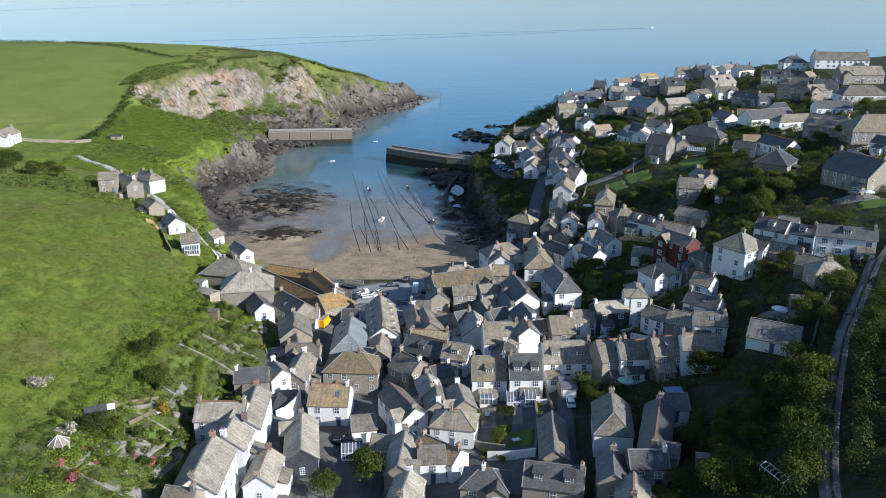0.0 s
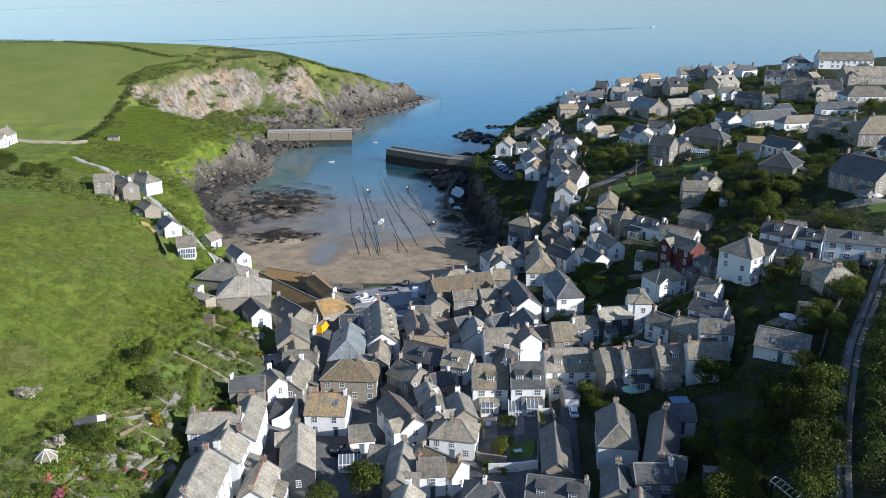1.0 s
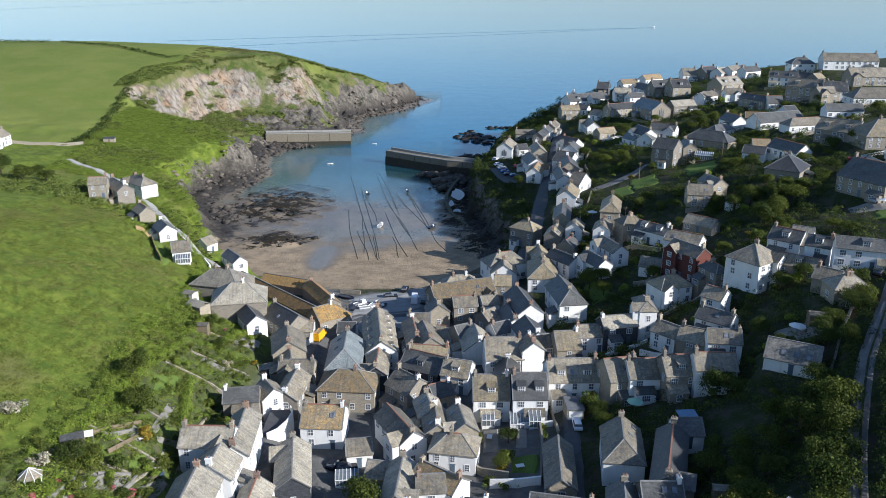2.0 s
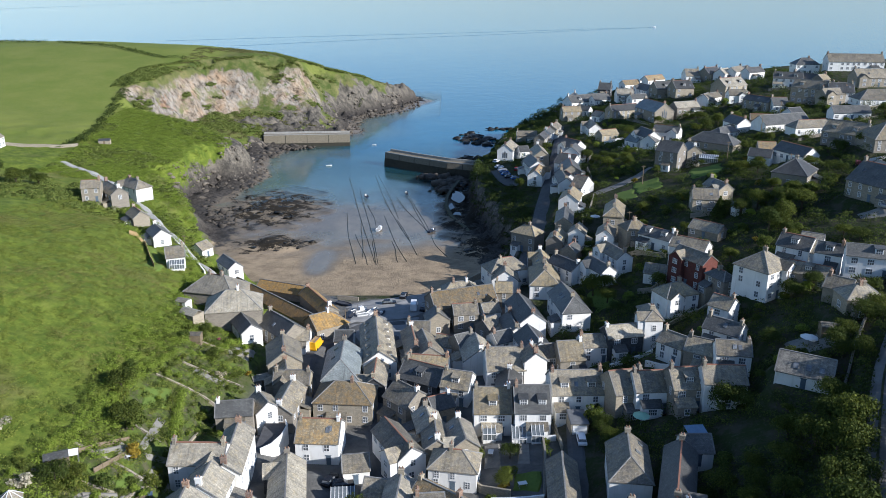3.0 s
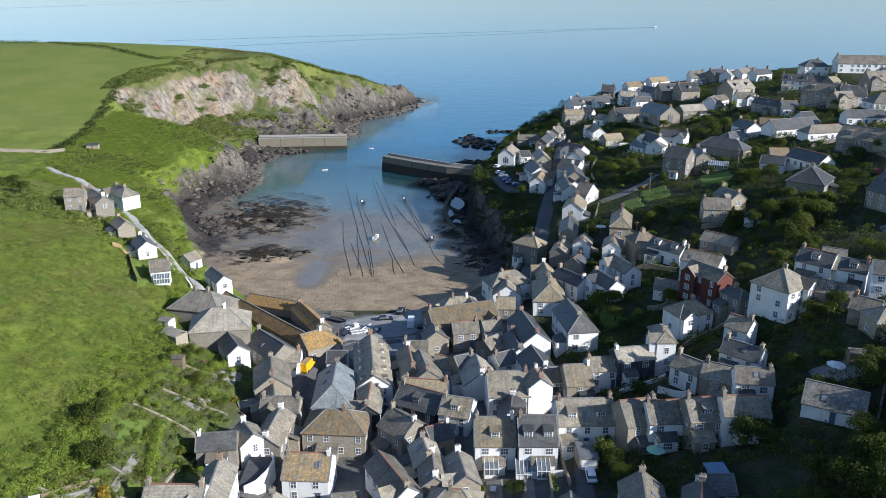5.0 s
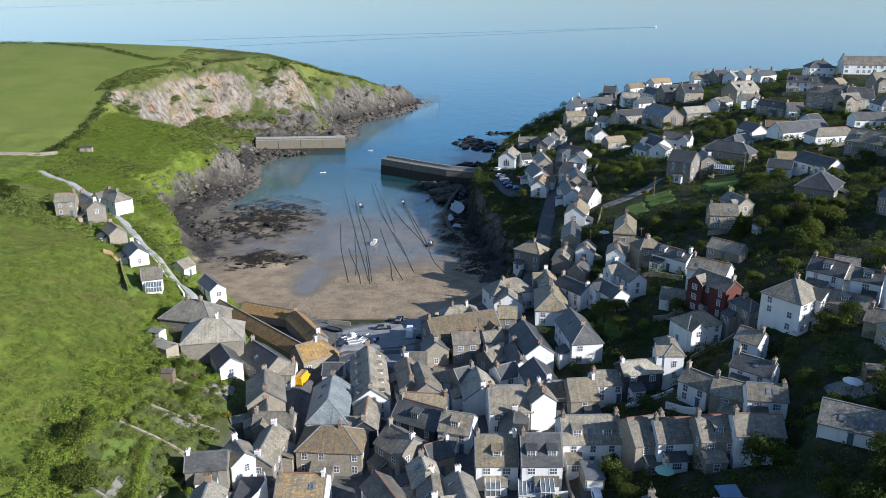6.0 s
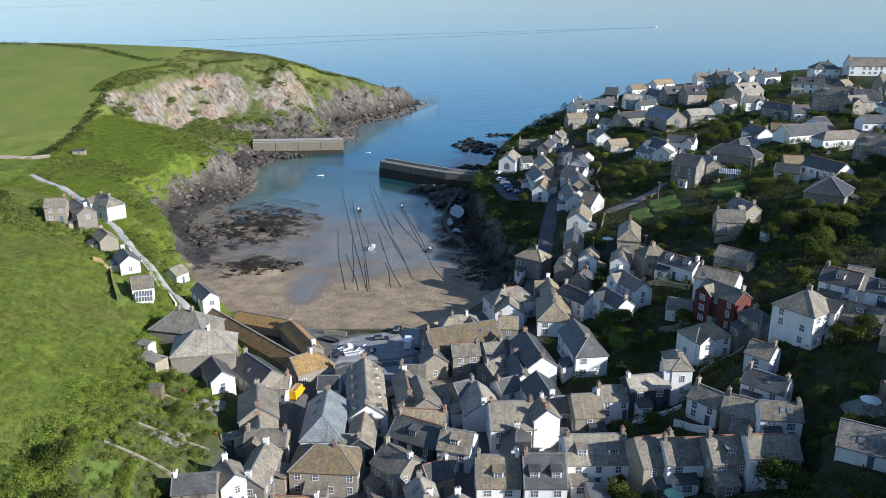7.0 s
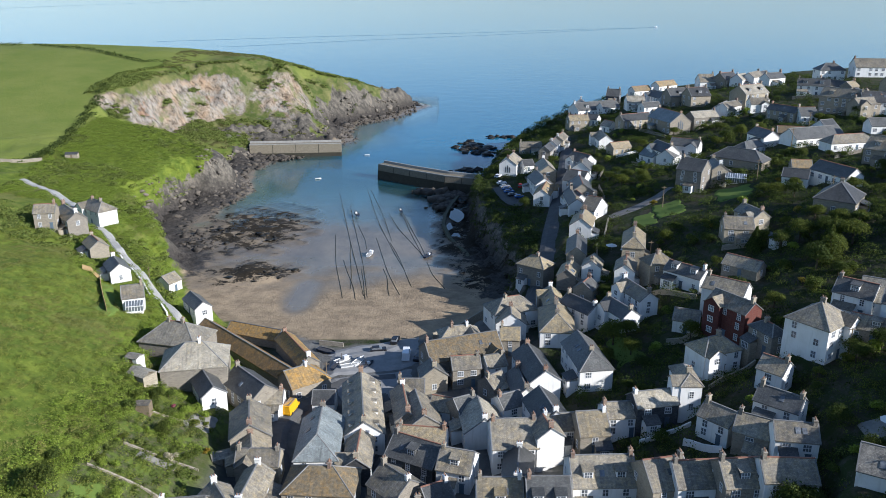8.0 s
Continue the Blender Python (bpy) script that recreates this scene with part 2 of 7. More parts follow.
def ground(x, y):
    """The height of the ground, with the sea's surface at 0."""
    x, y = np.asarray(x, float), np.asarray(y, float)
    i = np.clip((x + 420) / 4, 0, len(LAND_X) - 1.001)
    j = np.clip((y + 80) / 4, 0, len(LAND_Y) - 1.001)
    i0, j0 = i.astype(int), j.astype(int)
    a, b = i - i0, j - j0
    land = (LAND[j0, i0] * (1 - a) + LAND[j0, i0 + 1] * a) * (1 - b) + (LAND[j0 + 1, i0] * (1 - a) + LAND[j0 + 1, i0 + 1] * a) * b
    d = coast_distance(x, y)
    d = d + np.where((y > 290) & ((x < -60) | (x > 60)), 7.0 * grain(x, y, 26, 3) , 0)
    # the quarried cliff of the headland: an apron, then a steep face
    west = np.clip((-30 - x) / 20, 0, 1) * np.clip((y - 425) / 25, 0, 1) * np.clip((590 - y) / 45, 0, 1)
    apron = np.interp(d, [0, 6, 40, 48, 66, 90, 400], [0.5, 5, 13, 17, 42, 60, 160])
    steep = 0.5 + (1.25 + 2.0 * np.clip((x - 6) / 6, 0, 1) * np.clip((y - 285) / 20, 0, 1) * np.clip((420 - y) / 20, 0, 1) + 1.3 * np.clip((-78 - x) / 8, 0, 1) * np.clip((y - 318) / 15, 0, 1) * np.clip((462 - y) / 15, 0, 1)) * np.maximum(d, 0)
    cliff = west * apron + (1 - west) * steep
    wild = np.clip((-46 - x) / 12, 0, 1) * np.clip((430 - y) / 30, 0, 1) * np.clip((d - 3) / 4, 0, 1) * np.where((x > -64) & (y < 205), 0.2, 1.0)
    land = land + wild * (0.6 * grain(x, y, 6, 5) + 1.5 * np.clip(grain(x, y, 26, 6), 0, 1))
    # the bed of the harbour: a beach that falls gently to the sea
    bed = np.where(y < 325, np.clip(0.77 + 0.072 * (325 - y), 0, 7.2), np.clip(2.6 - 0.0235 * (y - 247), -14, 2.6)) + 0.1 * waves(x, y, 9, 1)
    outer = np.clip((y - 420) / 200, 0, 1)
    bed = bed - 5 * outer
    shore = np.clip(1.6 - 0.16 * -d, -14, 1.6) * np.clip((y - 280) / 30, 0, 1)
    bed = np.maximum(bed, np.where((x < 0) & (y > 285), shore, -20))
    return np.where(d > 0, np.maximum(np.minimum(land, cliff), np.minimum(bed, 7)), bed)


_GX, _GY = np.meshgrid(np.arange(-360.0, 260), np.arange(40.0, 780))
_HEIGHTS, _SHORE = ground(_GX, _GY), coast_distance(_GX, _GY)


def _lookup(table, x, y):
    i, j = min(max(x + 360, 0), 618.999), min(max(y - 40, 0), 738.999)
    a, b, p, q = i - int(i), j - int(j), int(i), int(j)
    return float((table[q, p] * (1 - a) + table[q, p + 1] * a) * (1 - b) + (table[q + 1, p] * (1 - a) + table[q + 1, p + 1] * a) * b)


def height(x, y):
    """The ground's height at one place of the village."""
    return _lookup(_HEIGHTS, x, y)


def surface(X, Y):
    """The ground's height over a whole grid, with the levelled house plots."""
    i, j = np.clip(X + 360, 0, 618.999), np.clip(Y - 40, 0, 738.999)
    p, q = i.astype(int), j.astype(int)
    a, b = i - p, j - q
    inner = (_HEIGHTS[q, p] * (1 - a) + _HEIGHTS[q, p + 1] * a) * (1 - b) + (_HEIGHTS[q + 1, p] * (1 - a) + _HEIGHTS[q + 1, p + 1] * a) * b
    return np.where((X > -360) & (X < 259) & (Y > 40) & (Y < 779), inner, ground(X, Y))


def level_plots(plots):
    """Cuts a level terrace into the slope for each house: (x, y, z, yaw, length, width)."""
    for x, y, z, yaw, L, W in sorted(plots, key=lambda h: -h[2]):
        r = int(L / 2 + W / 2 + 8)
        i, j = int(x + 360), int(y - 40)
        window = np.s_[max(j - r, 0):j + r, max(i - r, 0):i + r]
        dx, dy = _GX[window] - x, _GY[window] - y
        c, s = math.cos(math.radians(yaw)), math.sin(math.radians(yaw))
        out = np.hypot(np.maximum(np.abs(dx * c + dy * s) - L / 2, 0), np.maximum(np.abs(dy * c - dx * s) - W / 2, 0))
        k = np.clip((4.2 - out) / 2.6, 0, 1)
        _HEIGHTS[window] = _HEIGHTS[window] * (1 - k) + z * k


def gradient(x, y):
    """The ground's steepness at one place."""
    return math.hypot(height(x + 2, y) - height(x - 2, y), height(x, y + 2) - height(x, y - 2)) / 4


def shore(x, y):
    """Metres from the coast at one place."""
    return _lookup(_SHORE, x, y)


# ---- meshes and things ----
def mesh(name, verts, faces, material=None):
    me = bpy.data.meshes.new(name)
    me.from_pydata(verts, [], faces)
    if material:
        me.materials.append(material)
    return me


def part(name, data, material=None, parent=None, label="", m=None):
    """One mesh object from a bmesh or a mesh, under a thing or a part."""
    if isinstance(data, bmesh.types.BMesh):
        me = bpy.data.meshes.new(name)
        data.to_mesh(me)
        data.free()
        me.materials.append(material)
    else:
        me = data
    ob = new(name, me)
    if parent:
        ob.parent = parent
    if m:
        ob.matrix_basis = m
    return tagged(ob, label)


def box(bm, x0, y0, z0, x1, y1, z1):
    v = [bm.verts.new(p) for p in ((x0, y0, z0), (x1, y0, z0), (x1, y1, z0), (x0, y1, z0), (x0, y0, z1), (x1, y0, z1), (x1, y1, z1), (x0, y1, z1))]
    return [bm.faces.new([v[i] for i in f]) for f in ((3, 2, 1, 0), (4, 5, 6, 7), (0, 1, 5, 4), (1, 2, 6, 5), (2, 3, 7, 6), (3, 0, 4, 7))]


def map_metres(bm):
    """Texture coordinates in metres: along the level, and up the slope."""
    uv = bm.loops.layers.uv.verify()
    bm.normal_update()
    for f in bm.faces:
        n = f.normal
        along = Vector((-n.y, n.x, 0))
        along = along.normalized() if along.length > 1e-3 else Vector((1, 0, 0))
        up = n.cross(along)
        for l in f.loops:
            l[uv].uv = (l.vert.co.dot(along), l.vert.co.dot(up))


def spread(*parts):
    """Grid lines from (end, step) pairs: finer where the place is nearer."""
    out = [parts[0]]
    for end, step in parts[1:]:
        n = max(1, round((end - out[-1]) / step))
        out += list(np.linspace(out[-1], end, n + 1)[1:])
    return np.array(out)


def in_round(x, y, cx, cy, rx, ry):
    return np.clip(1.4 - np.hypot((x - cx) / rx, (y - cy) / ry), 0, 1)


def build_ground():
    gx = spread(-5200, (-1500, 400), (-420, 40), (-210, 6), (-130, 2.0), (-60, 1.5), (130, 1.8), (230, 3.5), (460, 15), (1500, 60), (5200, 400))
    gy = spread(-900, (-80, 60), (60, 10), (100, 3), (260, 1.6), (460, 1.9), (620, 2.2), (720, 3), (740, 5), (900, 20), (5200, 300))
    X, Y = np.meshgrid(gx, gy)
    Z = surface(X, Y)
    d = coast_distance(X, Y)
    slope = np.hypot(np.gradient(Z, axis=0) / np.gradient(Y, axis=0), np.gradient(Z, axis=1) / np.gradient(X, axis=1))
    patchy = grain(X, Y, 16, 12)
    bare = np.clip((slope - 0.45 + 0.35 * patchy) / 0.2, 0, 1)
    quarry = np.clip((-X - 80 + 16 * patchy) / 8, 0, 1) * np.clip((Y - 468) / 10, 0, 1) * np.clip((592 - Y) / 10, 0, 1) * np.clip((Z - 14 + 5 * patchy) / 4, 0, 1) * np.clip((41 + 4 * patchy - Z) / 4, 0, 1) * np.clip((slope - 0.5) / 0.2, 0, 1)
    reach = np.where(Y > 455, np.where(X > -118, 17 + 13 * patchy, 13 + 9 * patchy), np.where(X < 0, 12 + 5 * patchy, 13 + 5 * patchy))
    band = np.clip((reach - Z) / 3, 0, 1) * (d > -4) * ((Y > 325) | (X > -20)) * (Y > 262)
    rocky = np.maximum(bare * band, quarry * np.clip(1.25 + patchy, 0, 1))
    rocky = np.maximum(rocky, np.clip((np.where((Y > 476) & (X > -142), 11, 5.5) - Z + np.where(Y > 476, 9, 3) * patchy) / 3, 0, 1) * (d > -3) * (Y > 300) * (X < 60))
    rocky = np.maximum(rocky, np.clip((X + 52) / 14, 0, 1) * (Y > 630) * (Z > -1) * (d > -2))
    crag = np.abs(grain(X + 0.4 * Z, Y + 0.3 * Z, 13, 21, 5)) * 1.5 + np.abs(grain(X, Y, 5, 23, 3)) * 0.9 - 0.7
    Z = Z + rocky * (3.4 * np.clip((Y - 380) / 120, 0.45, 1)) * crag
    foreshore = np.clip((X + 55) / -30, 0, 1) * np.clip((Y - 285) / 30, 0, 1) * np.clip((18 + d) / 14, 0, 1) * (d < 4)
    foreshore = np.maximum(foreshore, np.clip((X + 2) / 8, 0, 1) * np.clip((12 + d) / 8, 0, 1) * (d < 3) * (Y > 275) * np.clip(1 - 3 * in_round(X, Y, 7, 376, 6, 30), 0, 1))
    Z = Z + foreshore * (1.9 * np.abs(grain(X, Y, 8, 31, 4)) + 0.1)
    weed = np.maximum.reduce([in_round(X, Y, -76, 362, 20, 32), in_round(X, Y, -64, 302, 14, 12), in_round(X, Y, 8, 350, 9, 45), in_round(X, Y, 14, 300, 8, 20)])
    weed = np.clip(weed + 0.45 * waves(X, Y, 4, 9) + 0.3 * waves(X, Y, 1.7, 6), 0, 1) * (d < 2) * (weed > 0.03)
    Z = Z + 1.2 * weed * np.clip(0.6 + grain(X, Y, 7, 51), 0, 1)
    # the pastures are the smooth ground above the hedges and on the headland
    pasture = np.clip((-X - 168 + 0.12 * (Y - 370)) / 8, 0, 1) * np.clip((Y - 366) / 6, 0, 1) * np.where(Y > 470, np.clip((0.34 - slope) / 0.14, 0, 1), 1)
    pasture = np.maximum(pasture, 0.75 * np.clip((Y - 606) / 14, 0, 1) * (Z > 30) * (X < -60))
    village = np.clip((X + 46 + 0.45 * np.clip(Y - 215, 0, 60)) / 6, 0, 1) * (Y < 262) + (X > 10) * (Y >= 262)
    paved = np.clip((26 - X) / 5, 0, 1) * np.clip((X + 44) / 5, 0, 1) * (Y < 256) * (Y > 60) * (d > 0)
    garden = np.clip((X + 62 + 0.1 * (150 - Y) + 2 * patchy) / 2, 0, 1) * np.clip((-42 - X) / 3, 0, 1) * (Y < 206) * (Y > 60)
    nx, ny = len(gx), len(gy)
    verts = np.stack([X, Y, Z], -1).reshape(-1, 3)
    a = (np.arange(ny - 1)[:, None] * nx + np.arange(nx - 1)).reshape(-1)
    faces = np.stack([a, a + 1, a + nx + 1, a + nx], -1)
    me = bpy.data.meshes.new("ground")
    me.vertices.add(len(verts)), me.loops.add(faces.size), me.polygons.add(len(faces))
    me.vertices.foreach_set("co", verts.ravel())
    me.loops.foreach_set("vertex_index", faces.ravel())
    me.polygons.foreach_set("loop_start", np.arange(len(faces)) * 4)
    me.polygons.foreach_set("use_smooth", np.ones(len(faces), bool))
    me.update()
    sand = np.clip(1.5 - np.clip(d, -5, 5) * 1.5, 0, 1) * (Y > 240)
    for name, mask in (("rock", np.maximum(rocky, foreshore)), ("sand", sand), ("weed", weed), ("pasture", pasture), ("steep", np.maximum(np.clip((slope - 0.3) / 0.3, 0, 1), np.clip(0.75 + 0.6 * patchy, 0, 1) * (X > -215)) * np.clip((Y - 452) / 12, 0, 1)), ("quarry", quarry), ("offshore", np.clip((Y - 395 + 12 * patchy) / 50, 0, 1)), ("paved", paved), ("garden", garden), ("village", np.clip(village, 0, 1)), ("wet", np.clip((3.9 + 0.8 * grain(X, Y, 22, 41) + 2.6 * in_round(X, Y, -43, 270, 6, 20) - Z) / 1.7, 0, 1))):
        me.attributes.new(name, "FLOAT", "POINT").data.foreach_set("value", mask.ravel().astype(np.float32))
    n = Nodes("land", 0.95, spec=0.15)
    pos = n.place()
    blotch, fine = n.noise(pos, 0.05, 5, 0.65), n.noise(pos, 0.9, 6, 0.75)
    tuft = n.noise(pos, 0.28, 5, 0.7)
    field = n.mix(n.step(blotch, 0.35, 0.65), (0.135, 0.17, 0.03), (0.18, 0.2, 0.045))
    field = n.mix(n.math("MULTIPLY", n.step(fine, 0.4, 0.75), 0.4), field, (0.09, 0.13, 0.025))
    wild = n.mix(n.step(tuft, 0.36, 0.62), (0.07, 0.105, 0.014), (0.155, 0.19, 0.027))
    wild = n.mix(n.math("MULTIPLY", n.step(n.noise(pos, 0.035, 4, 0.6), 0.52, 0.66), 0.8), wild, (0.16, 0.145, 0.05))
    wild = n.mix(n.math("MULTIPLY", n.step(fine, 0.45, 0.7), 0.6), wild, (0.065, 0.09, 0.012))
    yard = n.mix(n.step(tuft, 0.45, 0.6), (0.03, 0.042, 0.012), (0.06, 0.055, 0.036))
    yard = n.mix(n.step(fine, 0.55, 0.75), yard, (0.10, 0.095, 0.08))
    wild = n.mix(n.math("MULTIPLY", n.attr("steep"), n.step(tuft, 0.0, 0.5)), wild, n.mix(n.step(n.noise(pos, 0.11, 6, 0.7), 0.4, 0.62), (0.055, 0.078, 0.018), (0.16, 0.15, 0.06)))
    colour = n.mix(n.attr("pasture"), wild, field)
    colour = n.mix(n.attr("village"), colour, yard)
    bed_soil = n.mix(n.step(fine, 0.45, 0.65), (0.05, 0.07, 0.016), (0.12, 0.105, 0.07))
    colour = n.mix(n.math("MULTIPLY", n.attr("garden"), 0.9), colour, n.mix(n.step(tuft, 0.5, 0.58), bed_soil, (0.1, 0.14, 0.026)))
    colour = n.mix(n.attr("paved"), colour, n.mix(n.step(tuft, 0.35, 0.65), (0.10, 0.097, 0.09), (0.17, 0.165, 0.15)))
    strata = n.noise(n.scaled(n.turned(pos, 0, 30, 20), 0.5, 0.5, 0.32), 0.6, 9, 0.8)
    cliff = n.ramp(strata, (0.32, (0.025, 0.023, 0.02)), (0.45, (0.075, 0.068, 0.056)), (0.57, (0.17, 0.15, 0.12)), (0.72, (0.24, 0.195, 0.14)))
    hue = n.noise(pos, 0.05, 5, 0.7)
    face = n.ramp(hue, (0.36, (0.27, 0.195, 0.13)), (0.46, (0.27, 0.225, 0.175)), (0.55, (0.23, 0.215, 0.19)), (0.64, (0.23, 0.15, 0.1)))
    cracks = n.noise(n.scaled(n.turned(pos, 0, 24, 35), 0.8, 0.8, 0.42), 0.5, 9, 0.8)
    face = n.mix(1.0, face, n.ramp(cracks, (0.38, (0.22, 0.2, 0.18)), (0.46, (0.68, 0.66, 0.63)), (0.56, (1.2, 1.18, 1.14))), "MULTIPLY")
    face = n.mix(n.math("MULTIPLY", n.step(n.noise(pos, 0.07, 6, 0.75), 0.53, 0.62), 0.85), face, n.mix(tuft, (0.09, 0.11, 0.03), (0.15, 0.15, 0.06)))
    cliff = n.mix(n.attr("quarry"), cliff, face)
    height_z = n.add("ShaderNodeSeparateXYZ")
    n.link(pos, height_z.inputs[0])
    cliff = n.mix(n.step(height_z.outputs["Z"], 10, 3), cliff, n.mix(n.step(fine, 0.35, 0.65), (0.015, 0.0135, 0.012), (0.08, 0.07, 0.06)))
    colour = n.mix(n.attr("sand"), colour, n.mix(n.attr("wet"), n.mix(n.step(n.noise(pos, 0.16, 6, 0.7), 0.38, 0.62), (0.37, 0.282, 0.18), (0.225, 0.172, 0.113)), n.mix(n.step(n.noise(n.scaled(pos, 1.0, 0.45, 1), 0.09, 7, 0.7), 0.36, 0.64), (0.115, 0.096, 0.072), (0.195, 0.156, 0.108))))
    colour = n.mix(n.math("MULTIPLY", n.attr("sand"), n.step(height_z.outputs["Z"], 0.05, -0.5)), colour, n.mix(n.attr("offshore"), (0.095, 0.094, 0.08), (0.04, 0.05, 0.047)))
    ragged = n.math("ADD", n.attr("rock"), n.math("MULTIPLY", n.math("MULTIPLY", n.math("SUBTRACT", tuft, 0.5), 1.6), n.step(n.attr("rock"), 0.02, 0.25)))
    colour = n.mix(n.step(ragged, 0.4, 0.65), colour, cliff)
    kelp = n.math("ADD", n.math("MULTIPLY", n.attr("weed"), 0.72), n.math("MULTIPLY", n.math("MULTIPLY", n.math("SUBTRACT", n.noise(pos, 0.16, 8, 0.8), 0.5), 4.6), n.step(n.attr("weed"), 0.02, 0.3)))
    colour = n.mix(n.step(kelp, 0.38, 0.5), colour, n.mix(fine, (0.01, 0.009, 0.007), (0.045, 0.034, 0.02)))
    bare_sand = n.math("MULTIPLY", n.math("SUBTRACT", 1.0, n.attr("rock")), n.math("SUBTRACT", 1.0, n.attr("weed")))
    shine = n.math("MULTIPLY", n.math("MULTIPLY", n.attr("sand"), n.attr("wet")), bare_sand)
    n.set("Roughness", n.math("SUBTRACT", 0.95, n.math("MULTIPLY", shine, 0.68)))
    n.set("Specular IOR Level", n.math("ADD", 0.15, n.math("MULTIPLY", shine, 0.35)))
    n.bump(n.math("MULTIPLY", n.mix(0.5, fine, tuft), n.math("SUBTRACT", 1.0, n.math("MULTIPLY", shine, 0.93))), 0.85, 0.7)
    me.materials.append(n.done(colour))
    ob = new("ground", me)
    return tagged(ob, "grassy hillsides, sandy cove and rock cliffs round a harbour", "ground", kind="structure")


def build_water():
    gx = spread(-5200, (-300, 350), (-130, 12), (60, 2.5), (300, 15), (5200, 350))
    gy = spread(300, (460, 2.0), (760, 6), (1200, 40), (6500, 300))
    X, Y = np.meshgrid(gx, gy)
    depth = -ground(X, Y)
    nx, ny = len(gx), len(gy)
    verts = np.stack([X, Y, np.zeros_like(X)], -1).reshape(-1, 3)
    a = (np.arange(ny - 1)[:, None] * nx + np.arange(nx - 1)).reshape(-1)
    faces = np.stack([a, a + 1, a + nx + 1, a + nx], -1)
    near = depth.reshape(-1)[faces].max(1) > -1.0
    me = mesh("water", verts.tolist(), faces[near].tolist())
    me.attributes.new("depth", "FLOAT", "POINT").data.foreach_set("value", depth.ravel().astype(np.float32))
    n = Nodes("sea", 0.14, spec=0.34)
    pos = n.place()
    n.set("IOR", 1.33)
    broad = n.noise(n.scaled(pos, 0.004, 0.0016, 1), 1.0, 5, 0.6)
    deep = n.mix(n.step(broad, 0.3, 0.7), (0.01, 0.108, 0.195), (0.018, 0.138, 0.235))
    colour = n.mix(n.step(n.attr("depth"), 1.0, 5.0), (0.05, 0.15, 0.16), deep)
    clear = n.add("ShaderNodeBsdfTransparent")
    clear.inputs["Color"].default_value = (0.74, 0.9, 0.93, 1)
    n.bump(n.math("ADD", n.noise(n.scaled(pos, 1, 0.6, 1), 0.5, 3), n.math("MULTIPLY", n.noise(pos, 0.06, 4), 3.0)), 0.12, 0.5)
    film, out = n.add("ShaderNodeMixShader"), n.tree.nodes["Material Output"]
    n.link(n.step(n.attr("depth"), 0.0, 7.0), film.inputs[0])
    gloss = n.add("ShaderNodeBsdfGlossy")
    gloss.inputs["Roughness"].default_value = 0.1
    fres = n.add("ShaderNodeFresnel")
    fres.inputs["IOR"].default_value = 1.33
    n.link(fres.outputs[0], gloss.inputs["Color"])
    skin = n.add("ShaderNodeAddShader")
    n.link(clear.outputs[0], skin.inputs[0]), n.link(gloss.outputs[0], skin.inputs[1])
    n.link(skin.outputs[0], film.inputs[1]), n.link(n.bsdf.outputs[0], film.inputs[2])
    edge, none = n.add("ShaderNodeMixShader"), n.add("ShaderNodeBsdfTransparent")
    lap = n.math("ADD", n.attr("depth"), n.math("MULTIPLY", n.math("SUBTRACT", n.noise(n.scaled(pos, 1, 0.5, 1), 0.12, 5, 0.65), 0.5), 1.2))
    n.link(n.step(lap, -0.1, 1.3), edge.inputs[0])
    n.link(none.outputs[0], edge.inputs[1]), n.link(film.outputs[0], edge.inputs[2])
    n.link(edge.outputs[0], out.inputs["Surface"])
    me.materials.append(n.done(colour))
    return tagged(new("water", me), "calm blue sea, clear and shallow in the harbour", "sea", kind="structure")



# ---- houses ----
def stack(bm, *sections):
    """A solid through level rectangles (half width, half depth, height)."""
    rings = [[bm.verts.new((i * a, j * b, z)) for i, j in ((-1, -1), (1, -1), (1, 1), (-1, 1))] for a, b, z in sections]
    for r, q in zip(rings, rings[1:]):
        for i in range(4):
            bm.faces.new((r[i], r[(i + 1) % 4], q[(i + 1) % 4], q[i]))
    bm.faces.new(rings[0][::-1]), bm.faces.new(rings[-1])


def sweep(points, sections):
    """A solid that follows a line: sections of (across, up) pairs, one ring at each point."""
    bm = bmesh.new()
    pts = [Vector(p) for p in points]
    rings = []
    for i, p in enumerate(pts):
        a, b = pts[max(i - 1, 0)], pts[min(i + 1, len(pts) - 1)]
        along = (b - a).xy.normalized()
        across = Vector((along.y, -along.x, 0))
        rings.append([bm.verts.new(p + across * u + Vector((0, 0, w))) for u, w in sections])
    m = len(sections)
    for r, q in zip(rings, rings[1:]):
        for i in range(m):
            bm.faces.new((r[i], r[(i + 1) % m], q[(i + 1) % m], q[i]))
    bm.faces.new(rings[0]), bm.faces.new(rings[-1][::-1])
    bmesh.ops.recalc_face_normals(bm, faces=bm.faces)
    map_metres(bm)
    return bm


